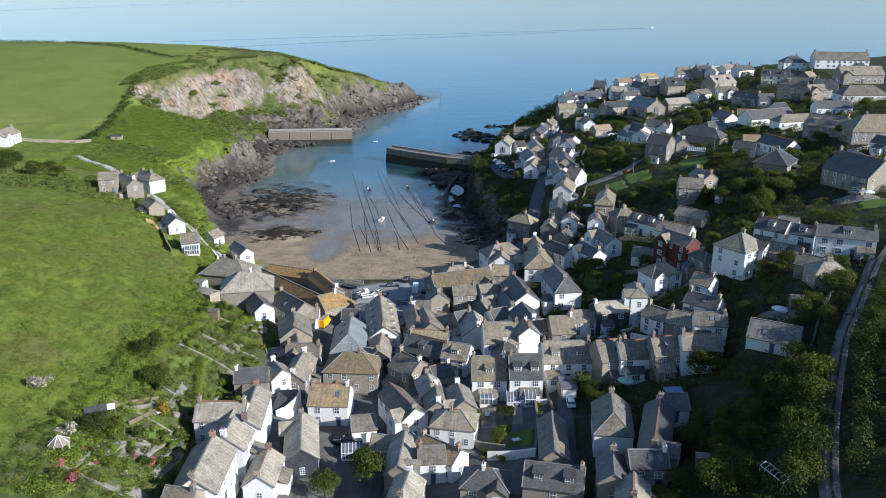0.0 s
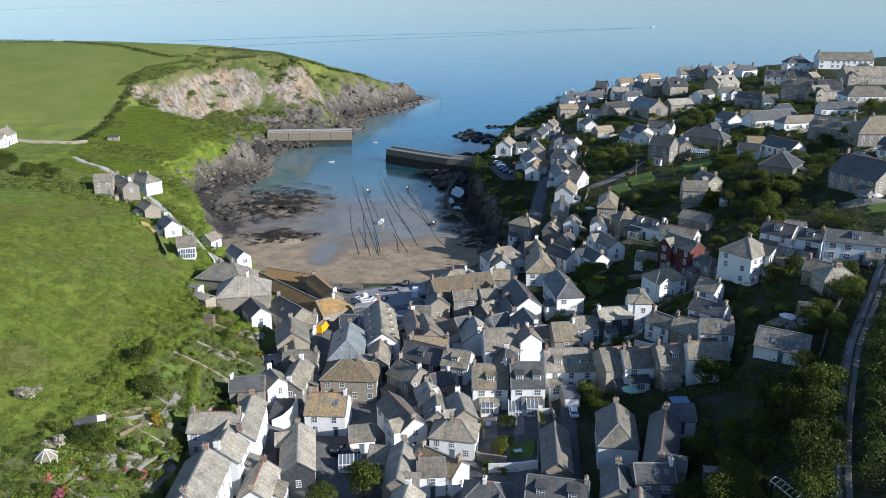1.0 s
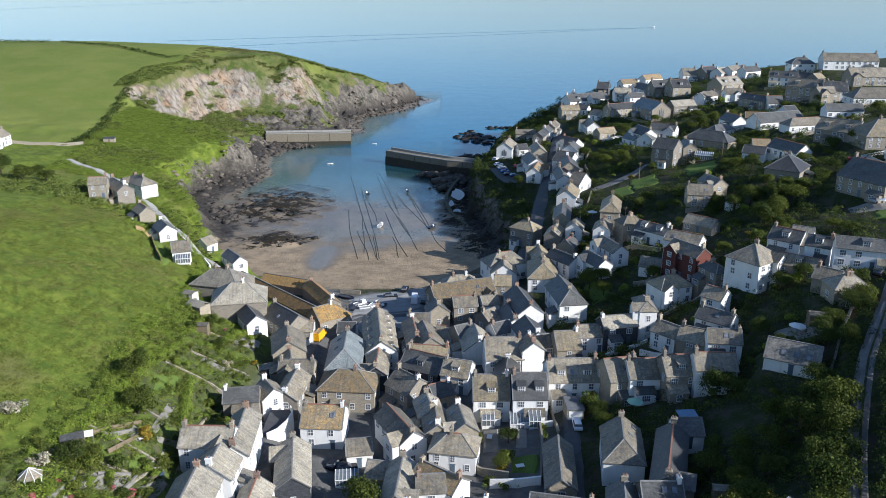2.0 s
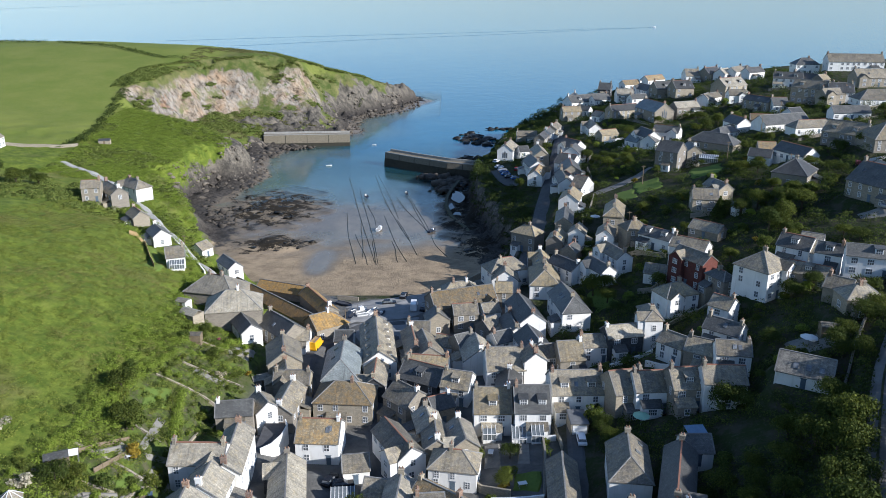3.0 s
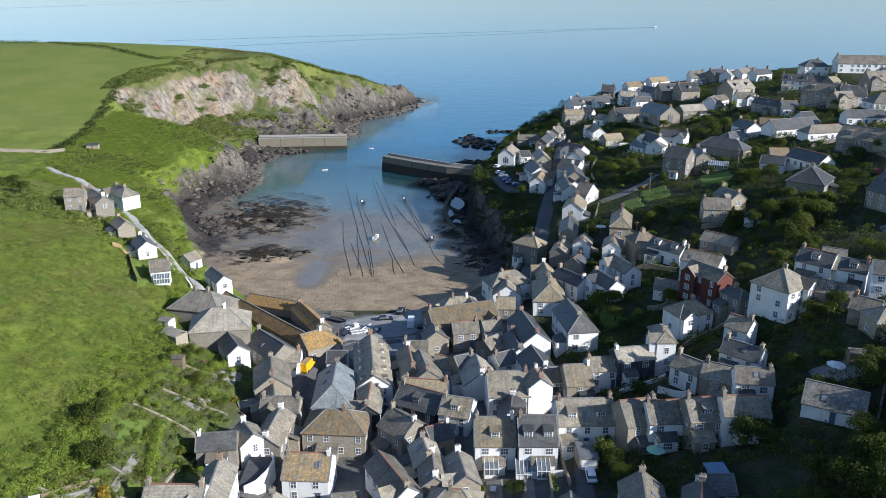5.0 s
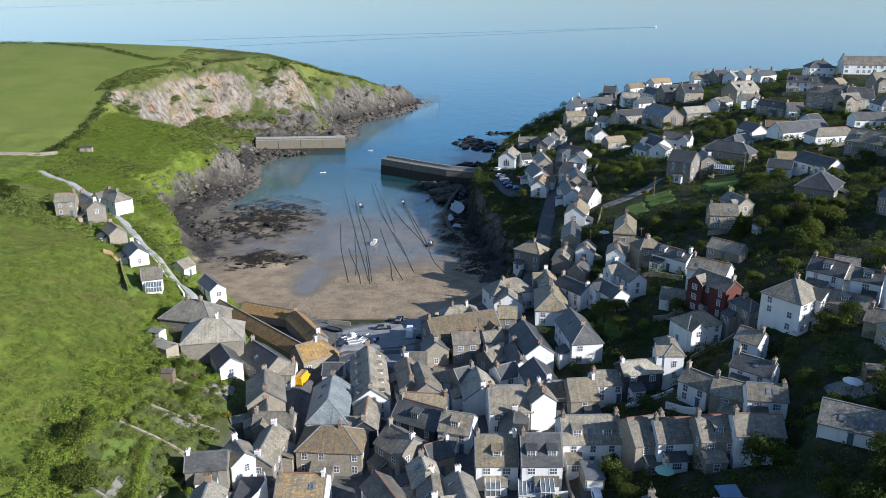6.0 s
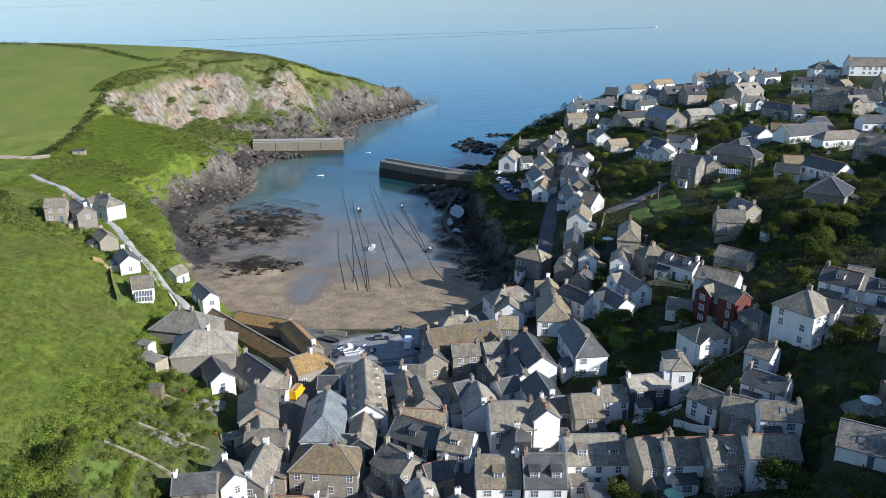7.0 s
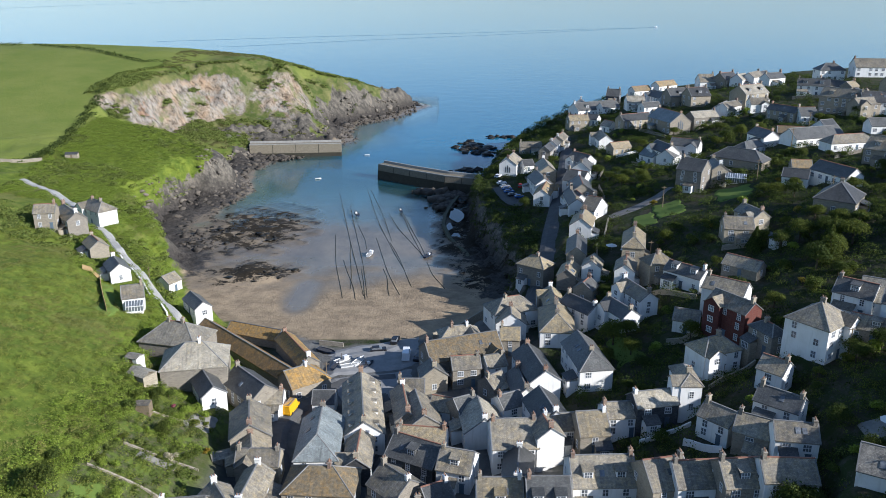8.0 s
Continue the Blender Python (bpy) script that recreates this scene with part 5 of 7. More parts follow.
def rock_field(name, label, spots, seed, material, category="rocks", flat=1.0):
    """Boulders, each a faceted lump; spots: (x, y, z, size)."""
    rng = np.random.default_rng(seed)
    bm = bmesh.new()
    bmesh.ops.create_icosphere(bm, subdivisions=1, radius=1)
    unit = np.array([v.co[:] for v in bm.verts])
    tri = np.array([[v.index for v in f.verts] for f in bm.faces])
    bm.free()
    vs, fs = [], []
    for i, (x, y, z, s) in enumerate(spots):
        d = unit + 0.22 * np.sin(unit[:, [1, 2, 0]] * rng.uniform(2, 5) + rng.uniform(0, 6, 3)) + rng.normal(scale=0.15, size=unit.shape)
        a = rng.uniform(0, 6.28)
        d = d * (s * rng.uniform(0.7, 1.3), s * rng.uniform(0.7, 1.3), s * rng.uniform(0.45, 0.8) * flat)
        rot = np.array([[math.cos(a), -math.sin(a), 0], [math.sin(a), math.cos(a), 0], [0, 0, 1]])
        vs.append(d @ rot.T + (x, y, z))
        fs.append(tri + i * len(unit))
    ob = new(name, big_mesh(name, np.concatenate(vs), np.concatenate(fs), material))
    return tagged(ob, label, category, kind="stuff")


def dark_rock():
    n = Nodes("shore_rock", 0.8)
    pos = n.place()
    colour = n.ramp(n.noise(pos, 0.6, 6, 0.7), (0.3, (0.03, 0.026, 0.022)), (0.5, (0.1, 0.086, 0.07)), (0.7, (0.22, 0.185, 0.14)))
    zed = n.add("ShaderNodeSeparateXYZ")
    n.link(pos, zed.inputs[0])
    colour = n.mix(n.step(zed.outputs["Z"], 1.5, 4.0), n.mix(0.6, colour, (0.04, 0.033, 0.025)), n.mix(0.45, colour, (0.22, 0.19, 0.15)))
    n.bump(n.noise(pos, 2.5, 6, 0.7), 0.8, 0.3)
    return n.done(colour)


SHORE = dark_rock()
WEEDY = plain("weeded_rock", (0.026, 0.021, 0.013), 0.5, vary=0.7, size=1.2)


def shore_spots(n, seed, keep, size):
    rng = np.random.default_rng(seed)
    out = []
    while len(out) < n:
        x, y = rng.uniform(-130, 60), rng.uniform(285, 720)
        if keep(x, y, shore(x, y), rng.uniform()):
            s = size(rng, x, y)
            out.append((x, y, max(height(x, y), -0.6) + (0.35 if y < 400 and x > -100 else 0) + s * 0.12, s))
    return out


rock_field("boulders", "grey boulders and scree along the foot of the cliffs",
           shore_spots(2600, 4, lambda x, y, d, u: x < -20 and y > 330 and -14 < d < 9 and (u < 0.5 or (455 < y < 520)), lambda r, x, y: r.gamma(1.6, 0.3) + 0.2), 4, SHORE)
pier_rng = np.random.default_rng(61)
rock_field("pier_rocks", "dark tumbled rocks heaped against the breakwaters",
           [(x, y, pier_rng.uniform(0.0, 1.2), pier_rng.gamma(2.0, 0.4) + 0.4) for cx, cy, rx, ry, k in ((-97, 496, 13, 4, 170), (-110, 494, 8, 8, 90), (8, 412, 9, 6, 120), (-4, 420, 9, 3, 60), (2, 398, 5, 10, 90))
            for x, y in zip(cx + pier_rng.normal(size=k) * rx * 0.6, cy + pier_rng.normal(size=k) * ry * 0.6)], 62, SHORE)
rock_field("weeded_rocks", "low dark seaweed-covered rocks on the wet sand",
           shore_spots(520, 5, lambda x, y, d, u: y < 400 and d < 1 and (math.hypot((x + 76) / 22, (y - 362) / 33) < 1 - 0.3 * u or math.hypot((x + 64) / 15, (y - 302) / 12) < 1 - 0.3 * u or (x > 0 and -14 < d)), lambda r, x, y: r.gamma(2, 0.2) + 0.2), 5, WEEDY, flat=0.25)
rng_islet = np.random.default_rng(8)
ISLETS = [(x, y, rng_islet.uniform(-0.6, 0.6), rng_islet.uniform(1.1, 3.3)) for cx, cy, rx, ry, k in ((20, 526, 9, 20, 70), (30, 512, 10, 8, 26), (33, 562, 7, 5, 12), (43, 562, 5, 4, 8), (13, 467, 9, 3, 22), (-22, 700, 9, 10, 40))
          for x, y in zip(cx + rng_islet.normal(size=k) * rx * 0.5, cy + rng_islet.normal(size=k) * ry * 0.5)]
rock_field("sea_rocks", "black wave-worn rocks standing in the sea", ISLETS, 9, WEEDY, flat=0.6)

# the curved wall of the old pool under the eastern cliff
pool = sweep([(8, 408, 0), (4.5, 392, 0), (1.8, 376, 0), (1.2, 362, 0), (3.6, 344, 0), (9.5, 326, 0), (12.4, 309.6, 0)], [(-0.9, -2), (-0.7, 1.9), (0.7, 1.9), (0.9, -2)])
tagged(part("pool_wall", pool, VERGE_STONE), "low curved sea wall, green with weed", "sea wall")
POOL = plain("pool_surface", (0.03, 0.05, 0.06), 0.05, spec=0.5)
for cx, cy, rx, ry in ((6.6, 379, 3.0, 11), (9.6, 403, 1.8, 4.5), (3.6, 361, 1.3, 5), (6.2, 349, 1.7, 4)):
    bm = bmesh.new()
    bm.faces.new([bm.verts.new((cx + rx * (1 + 0.22 * math.sin(3.1 * a + cy)) * math.cos(a), cy + ry * (1 + 0.2 * math.cos(2.3 * a + cx)) * math.sin(a), 1.05)) for a in (k * 0.4488 for k in range(14))])
    tagged(part("pool_water", bm, POOL), "still pool of sea water behind a wall", "pool", kind="structure")

ROPE = plain("weeded_rope", (0.06, 0.055, 0.032), 0.9, vary=0.5)


def mooring(x0, y0, x1, y1, bow):
    pts = []
    for i in range(9):
        t = i / 8
        x = x0 + (x1 - x0) * t + bow * math.sin(math.pi * t) + 0.2 * math.sin(7 * t + x0)
        y = y0 + (y1 - y0) * t
        pts.append((x, y, max(height(x, y), 0.0) + 0.05))
    ob = part("mooring_rope", sweep(pts, [(-0.1, -0.05), (-0.05, 0.06), (0.05, 0.06), (0.1, -0.05)]), ROPE)
    return tagged(ob, "long weed-hung mooring rope lying on the wet sand", "rope", "mooring ropes")


for x0, y0, x1, y1, bow in (
                            (-49.0, 419.5, -24.0, 277.1, 0.6), (-42.4, 352.6, -30.3, 275.1, -0.5), (-35.1, 319.0, -26.0, 273.8, 0.4), (-34.3, 367.0, -27.8, 333.5, 0.3),
                            (-35.9, 425.4, -12.9, 307.8, -0.8), (-33.9, 425.2, -19.0, 344.6, 0.5), (-22.7, 383.6, -5.8, 323.1, -0.6), (-17.6, 388.0, -5.8, 325.7, 0.7),
                            (-18.2, 388.0, -6.9, 325.7, 0.4), (-25.4, 348.1, -12.8, 278.7, -0.5), (-19.5, 342.0, -9.4, 287.6, 0.6), (-41.2, 397.2, -22.5, 275.8, 0.8),
                            (-35.1, 342.1, -28.7, 284.1, 0.2), (-27.1, 307.8, -22.8, 273.9, -0.3), (-19.7, 307.9, -15.8, 277.3, 0.3), (-5.0, 316.6, 1.4, 284.6, -0.6)):
    mooring(x0, y0, x1, y1, bow)

WHITE_HULL = plain("white_hull", (0.75, 0.75, 0.74), 0.35, vary=0.12)
BLUE_HULL = plain("navy_hull", (0.02, 0.035, 0.07), 0.4, vary=0.3)
DECK = plain("boat_deck", (0.4, 0.39, 0.36), 0.7)
DARK_DECK = plain("dark_boat_deck", (0.06, 0.06, 0.065), 0.7)


def boat(x, y, yaw, length, hull, cabin, label, z=None, lean=0):
    ob = tagged(new("boat"), label, "boat", "small boats")
    ob.matrix_basis = pose(x, y, (max(height(x, y), 0) if z is None else z) + 0.05, lean, 0, yaw)
    bm = bmesh.new()
    w, h = length * 0.17, length * 0.16
    rings = []
    for t, k, rise in ((-0.5, 0.8, 0.0), (-0.25, 1, 0), (0.1, 1, 0.03), (0.32, 0.68, 0.1), (0.46, 0.25, 0.2), (0.5, 0.02, 0.24)):
        rings.append([bm.verts.new((t * length, s * w * k * m, u * h + rise * h * (1 if u else 0))) for s, m, u in ((-1, 1, 1), (-1, 0.8, 0.4), (-1, 0.1, 0), (1, 0.1, 0), (1, 0.8, 0.4), (1, 1, 1))])
    for r, q in zip(rings, rings[1:]):
        for i in range(5):
            bm.faces.new((r[i], r[i + 1], q[i + 1], q[i]))
    bm.faces.new(rings[0][::-1])
    bmesh.ops.recalc_face_normals(bm, faces=bm.faces)
    part("hull", bm, hull, ob)
    bm = bmesh.new()
    for r, q in zip(rings_co := [[(t * length, s * w * k * 0.93, h * 0.82) for s in (-1, 1)] for t, k in ((-0.49, 0.8), (-0.25, 1), (0.1, 1), (0.32, 0.7), (0.46, 0.25))], rings_co[1:]):
        bm.faces.new([bm.verts.new(p) for p in (r[0], q[0], q[1], r[1])])
    bmesh.ops.remove_doubles(bm, verts=bm.verts, dist=0.001)
    part("deck", bm, DECK if hull is WHITE_HULL else DARK_DECK, ob)
    if cabin:
        bm = bmesh.new()
        stack(bm, (length * 0.14, w * 0.7, h * 0.8), (length * 0.12, w * 0.62, h * 1.7), (length * 0.13, w * 0.68, h * 1.72), (length * 0.12, w * 0.6, h * 1.85))
        part("cabin", bm, WHITE_HULL, ob, "white wheelhouse", Matrix.Translation((length * 0.12, 0, 0)) @ Matrix.Diagonal((1, 1, 1, 1) if hull is WHITE_HULL else (0.55, 0.7, 0.85, 1)))
        bm = bmesh.new()
        stack(bm, (0.05, 0.05, h * 0.8), (0.03, 0.03, h * 3))
        part("mast", bm, BARK, ob, "", Matrix.Translation((-length * 0.1, 0, 0)))
    return ob


boat(-26, 326, 75, 5.6, WHITE_HULL, True, "white fishing boat with a wheelhouse, aground on the sand", lean=6)
boat(-36.6, 381, 110, 5.4, BLUE_HULL, True, "dark blue fishing boat with a white wheelhouse, at its mooring")
boat(-17.7, 387, 100, 4.4, BLUE_HULL, True, "dark workboat with a white wheelhouse, lying in the shallows")
boat(-4.5, 324, 60, 5.2, BLUE_HULL, True, "navy boat with white trim aground on wet sand", lean=-5)
boat(-63, 447, 20, 3.2, WHITE_HULL, False, "small white open boat afloat off the breakwater")
boat(-43, 505, 10, 2.8, WHITE_HULL, False, "small white dinghy moored outside the harbour")
boat(-23.9, 225.6, 40, 5.0, WHITE_HULL, True, "white open boat drawn up on the slipway")
boat(-20.1, 224.6, 65, 5.2, WHITE_HULL, False, "white rowing gig drawn up on the slipway")
boat(-22.0, 222.5, 20, 4.6, WHITE_HULL, False, "white boat parked beside the slipway")
boat(-17.8, 223.0, 50, 4.4, BLUE_HULL, True, "dark blue dinghy with a mast on the slipway")
boat(-25.5, 222.5, 75, 4.2, BLUE_HULL, False, "dark open dinghy packed among boats on the slipway")
boat(-29.0, 231.7, -30, 5.5, BLUE_HULL, False, "dark inflatable boat on the slipway")
boat(450, 1786, 25, 9, WHITE_HULL, True, "white motor boat heading out to sea", z=0)

# the boat's long wake, and an older ripple further out
RIPPLE = plain("wake_ripple", (0.01, 0.085, 0.14), 0.22, spec=0.4)


def wake(ends, width, label):
    (ax, ay), (bx, by) = ends
    pts = [(ax + (bx - ax) * i / 12, ay + (by - ay) * i / 12 + 6 * math.sin(i * 0.9 + ax), 0.0) for i in range(13)]
    return tagged(part("wake", sweep(pts, [(-width, 0), (-width, 0.1), (width, 0.1), (width, 0)]), RIPPLE), label, "wake", kind="structure")


wake(((446, 1784), (-460, 1385)), 2.6, "long faint ripple left by a boat")
wake(((440, 1780), (-326, 1280)), 2.6, "long faint ripple left by a boat")
wake(((-1489, 2816), (-969, 4059)), 9, "old faint ripple far out on the sea")


# ---- roads and lanes ----
ASPHALT = plain("worn_asphalt", (0.105, 0.104, 0.102), 0.9, vary=0.3, size=0.5)
TRACK = plain("pale_lane", (0.42, 0.405, 0.37), 0.95, vary=0.3, size=0.5)
LANE_GREY = plain("worn_country_lane", (0.2, 0.19, 0.175), 0.95, vary=0.35, size=0.5)
VERGE = plain("mossy_verge", (0.05, 0.06, 0.025), 0.95, vary=0.5, size=0.8)
SLIP = plain("pale_slipway_concrete", (0.27, 0.265, 0.255), 0.9, vary=0.3, size=0.4)
LANES = []


def lane(name, points, width, material, label):
    """A strip of road laid on the slope of the ground."""
    pts = []
    for (ax, ay), (bx, by) in zip(points, points[1:]):
        n = max(2, int(math.hypot(bx - ax, by - ay) / 2))
        pts += [(ax + (bx - ax) * i / n, ay + (by - ay) * i / n) for i in range(n)]
    pts.append(points[-1])
    for _ in range(3):
        pts = [pts[0]] + [tuple((a[k] + 2 * b[k] + c[k]) / 4 for k in (0, 1)) for a, b, c in zip(pts, pts[1:], pts[2:])] + [pts[-1]]
    LANES.extend((x, y, width / 2) for x, y in pts)
    verts, faces = [], []
    for i, (x, y) in enumerate(pts):
        (ax, ay), (bx, by) = pts[max(i - 1, 0)], pts[min(i + 1, len(pts) - 1)]
        l = math.hypot(bx - ax, by - ay)
        for k in (-1, -0.5, 0, 0.5, 1):
            px, py = x + (by - ay) / l * k * width / 2, y - (bx - ax) / l * k * width / 2
            verts.append((px, py, height(x, y) * 0.5 + height(px, py) * 0.5 + (0.42 if name == "grass_strip" else 0.32) - (0.4 if abs(k) == 1 else 0)))
    for i in range(len(pts) - 1):
        for k in range(4):
            a = i * 5 + k
            faces.append((a, a + 1, a + 6, a + 5))
    return tagged(new(name, mesh(name, verts, faces, material)), label, "road", kind="structure")


lane("road", [(17.6, 238.6), (25.7, 251.2), (33, 277), (38, 304), (42.6, 324), (48, 350), (54, 383), (60, 418), (63, 445)], 6.8, ASPHALT, "narrow grey street climbing above the harbour")
lane("road", [(130, 200), (112, 186), (100, 174), (90.6, 159.8), (82.8, 148.3), (76.3, 138.8), (70.9, 128.9), (64.9, 117.4), (58.2, 102.8), (50, 80), (40, 40)], 3.5, LANE_GREY, "pale country lane running down beside the gardens")
lane("grass_strip", [(130, 200), (112, 186), (100, 174), (90.6, 159.8), (82.8, 148.3), (76.3, 138.8), (70.9, 128.9), (64.9, 117.4), (58.2, 102.8), (50, 80), (40, 40)], 0.6, VERGE, "mossy grass crown along the middle of the lane")
lane("road", [(-61.5, 230.5), (-69, 240), (-77, 251.5), (-85, 262.5), (-98.6, 280), (-108, 295), (-114.5, 303), (-122.4, 311), (-140, 330), (-160, 345)], 3.2, TRACK, "narrow pale lane climbing past the cottages")
lane("road", [(-10.5, 217.3), (-23.0, 215.6), (-30.4, 204.8), (-33.7, 195.1), (-33.5, 187.4), (-28.3, 170.9), (-29.3, 160), (-30, 152), (-32.2, 144), (-33.8, 137), (-34.4, 125), (-35, 112), (-36, 80)], 4.5, ASPHALT, "grey street between white cottages")
lane("road", [(-12.7, 209.3), (-11.3, 198.7), (-12.7, 187.9), (-15.8, 176.4), (-14.5, 164), (-12.6, 150), (-9.6, 140), (-12, 128), (-14, 112)], 3.4, ASPHALT, "tight grey alley between house walls")
lane("road", [(28.0, 164.8), (26.5, 154), (25, 140), (23.7, 126)], 3.6, ASPHALT, "short grey lane with a parked car")
lane("road", [(34, 340), (30, 345), (27.5, 356), (26, 368)], 9.0, ASPHALT, "small grey car park over the harbour")
lane("road", [(56, 301), (66, 302), (78, 309)], 5.0, LANE_GREY, "pale gravel yard beside gardens")


# mown and paved spots on which nothing tall grows
LANES += [(64.5, 289, 6.5), (73, 293, 6), (93, 292, 7), (118, 211, 6), (44, 216, 5), (51.5, 268, 4.5), (53, 136, 4)]

# ---- planting ----
_NEAR = {}
for _i, (_x, _y, _r) in enumerate(LANES):
    for _a in range(-1, 2):
        for _b in range(-1, 2):
            _NEAR.setdefault((int(_x // 10) + _a, int(_y // 10) + _b), []).append((_x, _y, _r))
_HOMES = {}
for _h in PLAN:
    for _a in range(-2, 3):
        for _b in range(-2, 3):
            _HOMES.setdefault((int(_h[0] // 12) + _a, int(_h[1] // 12) + _b), []).append(_h)


def free(x, y, r):
    """Whether a round spot keeps clear of the houses and lanes."""
    for hx, hy, yaw, L, W in _HOMES.get((int(x // 12), int(y // 12)), ()):
        dx, dy = x - hx, y - hy
        c, s = math.cos(radians(yaw)), math.sin(radians(yaw))
        u, v = abs(dx * c + dy * s), abs(-dx * s + dy * c)
        if u < L / 2 + r and v < W / 2 + r:
            return False
    return all((x - lx) ** 2 + (y - ly) ** 2 > (lr + r) ** 2 for lx, ly, lr in _NEAR.get((int(x // 10), int(y // 10)), ()))


TREES = [tree_template("tree", 6.5, 17, 3300, 0.16, 3 + i, LEAVES, label="dark green broad-leaved garden tree", category="tree") for i in range(3)]
SHRUBS = [tree_template("shrub", 2.6, 7, 850, 0.13, 13 + i, SHRUB_LEAVES, 0.5, "rounded green garden shrub", "shrub") for i in range(3)]
BLOSSOMS = {"pink": tree_template("shrub", 2.2, 5, 420, 0.17, 31, PINK, 0.5, "pink-flowering hydrangea bush among garden green", "shrub"),
            "pale": tree_template("shrub", 3.0, 6, 500, 0.2, 32, PALE, 0.5, "shrub covered in white blossom", "shrub"),
            "gold": tree_template("shrub", 3.4, 6, 500, 0.22, 33, GOLD, 0.45, "golden-leaved garden shrub beside a house", "shrub")}
BRIGHT = [tree_template("shrub", 2.4, 7, 900, 0.12, 43, LUSH, 0.5, "bright yellow-green garden shrub", "shrub"),
          tree_template("shrub", 2.0, 6, 800, 0.11, 44, RIM, 0.55, "olive green garden shrub", "shrub")]
USED = set()


def plant(template, x, y, scale, turn, group):
    m = pose(x, y, height(x, y) - 0.1, 0, 0, turn) @ Matrix.Diagonal((scale, scale, scale * (0.85 + 0.3 * ((turn * 7) % 1.0)), 1))
    if template.name not in USED:
        USED.add(template.name)
        template.matrix_basis = m
        return tagged(template, group=group)
    return tagged(copy_thing_at(template, m), group=group)


def copy_thing_at(template, m):
    keep = template.matrix_basis.copy()
    template.matrix_basis = Matrix.Identity(4)
    ob = copy_thing(template, m)
    template.matrix_basis = keep
    return ob


# low walls before the hillside gardens
GARDEN_WALL = {"stone": WALL["stone"], "white": WALL["white"]}
wall_rng = random.Random(11)
for hx, hy, yaw, L, W in list(PLAN):
    c, s = math.cos(radians(yaw)), math.sin(radians(yaw))
    q = -1 if c >= 0 else 1
    off = W / 2 + wall_rng.uniform(2.6, 4.5)
    ends = [(hx + c * t * L * 0.6 - s * q * off, hy + s * t * L * 0.6 + c * q * off) for t in (-1, -0.5, 0, 0.5, 1)]
    if hx < 18 or (hx < 42 and hy < 150) or hy > 420 or wall_rng.random() < 0.35 or not all(free(px, py, 0.3) for px, py in ends):
        continue
    kind = "white" if wall_rng.random() < 0.4 else "stone"
    h = wall_rng.uniform(0.9, 1.5)
    ob = part("garden_wall", sweep([(px, py, height(px, py)) for px, py in ends], [(-0.2, -1.5), (-0.17, h), (0.17, h), (0.2, -1.5)]), GARDEN_WALL[kind])
    tagged(ob, "low white-painted garden wall on the slope" if kind == "white" else "low rubble stone garden wall on the slope", "wall", "garden walls")

rng = random.Random(5)
# trees that stand out: place and height against the usual
VALLEY_TREES = (
    (31.5, 161, 0.55), (41.4, 220, 1.0), (45, 222, 0.9), (38, 214, 0.8), (44, 213, 0.8), (13, 147.5, 0.6), (8, 160, 0.55), (11, 138, 0.5),
    (47, 112, 0.9), (45, 125, 0.8), (39.4, 112, 0.8), (43, 108, 0.9), (49, 122, 0.7), (47, 118, 0.6))
HILL_TREES = (
    (80, 190, 1.0), (79, 183, 0.9), (84, 184, 0.7), (92, 175, 0.8), (88, 165, 0.9), (93, 243, 1.1), (88, 242, 0.9), (99, 240, 1.0),
    (102, 234, 1.1), (96, 230, 1.2), (90, 226, 1.1), (104, 246, 0.9), (79, 262, 0.8), (74, 257, 0.7), (131, 248, 0.8))
UPPER_TREES = (
    (99, 283, 0.8), (105, 276, 0.9), (112, 290, 0.8), (85, 322, 0.7), (115, 365, 1.0), (121, 366, 1.0), (128, 366, 0.9), (110, 360, 0.9),
    (137, 350, 0.8), (139, 276, 0.9), (133, 280, 0.9), (167, 366, 0.8), (172, 327, 1.0), (66, 330, 0.9), (70, 338, 0.9), (68, 348, 0.8),
    (64, 342, 0.8), (62, 355, 0.8), (73, 325, 0.7))
WEST_TREES = (
    (-14.2, 126, 1.25), (-21, 121, 1.0), (-60, 148, 0.75), (-55.6, 138, 0.8), (-56.7, 189.3, 0.5), (-51.9, 177.6, 0.5), (-58, 117, 0.7), (-56, 119, 0.6),
    (-160, 292, 1.2), (-150, 288, 1.1), (-144, 292, 0.9), (-166, 300, 1.0), (-158, 283, 1.0), (-152, 302, 0.8))
LANE_TREES = (
    (53, 150, 1.15), (56, 147, 0.9), (61.5, 122.6, 1.1), (58, 114, 1.0), (64, 131, 1.0), (60, 127, 1.1), (67, 137, 0.9), (84, 161, 0.8),
    (75, 153, 0.8), (78, 156, 0.7), (73, 116, 0.75), (78, 130, 0.81), (70, 108, 0.75), (82, 138, 0.75), (66, 100, 0.7), (88, 148, 0.7))
WOOD_AND_SHADE_TREES = (
    # added sunward row, largely out of view, sized to shade the lower garden
    (76, 121, 0.87), (81, 130, 0.81), (86, 139, 0.81), (78, 112, 0.87), (84, 124, 0.87), (92, 142, 0.81), (74, 104, 0.81), (90, 130, 0.81),
    (63, 121, 1.1), (60.5, 116, 1.1), (65.5, 126.5, 1.1), (56.5, 108, 1.1), (54, 103, 1.0), (52, 118, 0.7), (55, 126, 0.8), (58, 132, 0.8))
for bed in (VALLEY_TREES, HILL_TREES, UPPER_TREES, WEST_TREES, LANE_TREES, WOOD_AND_SHADE_TREES):
    for x, y, s in bed:
        plant(TREES[rng.randrange(3)], x, y, s * rng.uniform(0.9, 1.1), rng.uniform(0, 360), "garden trees")
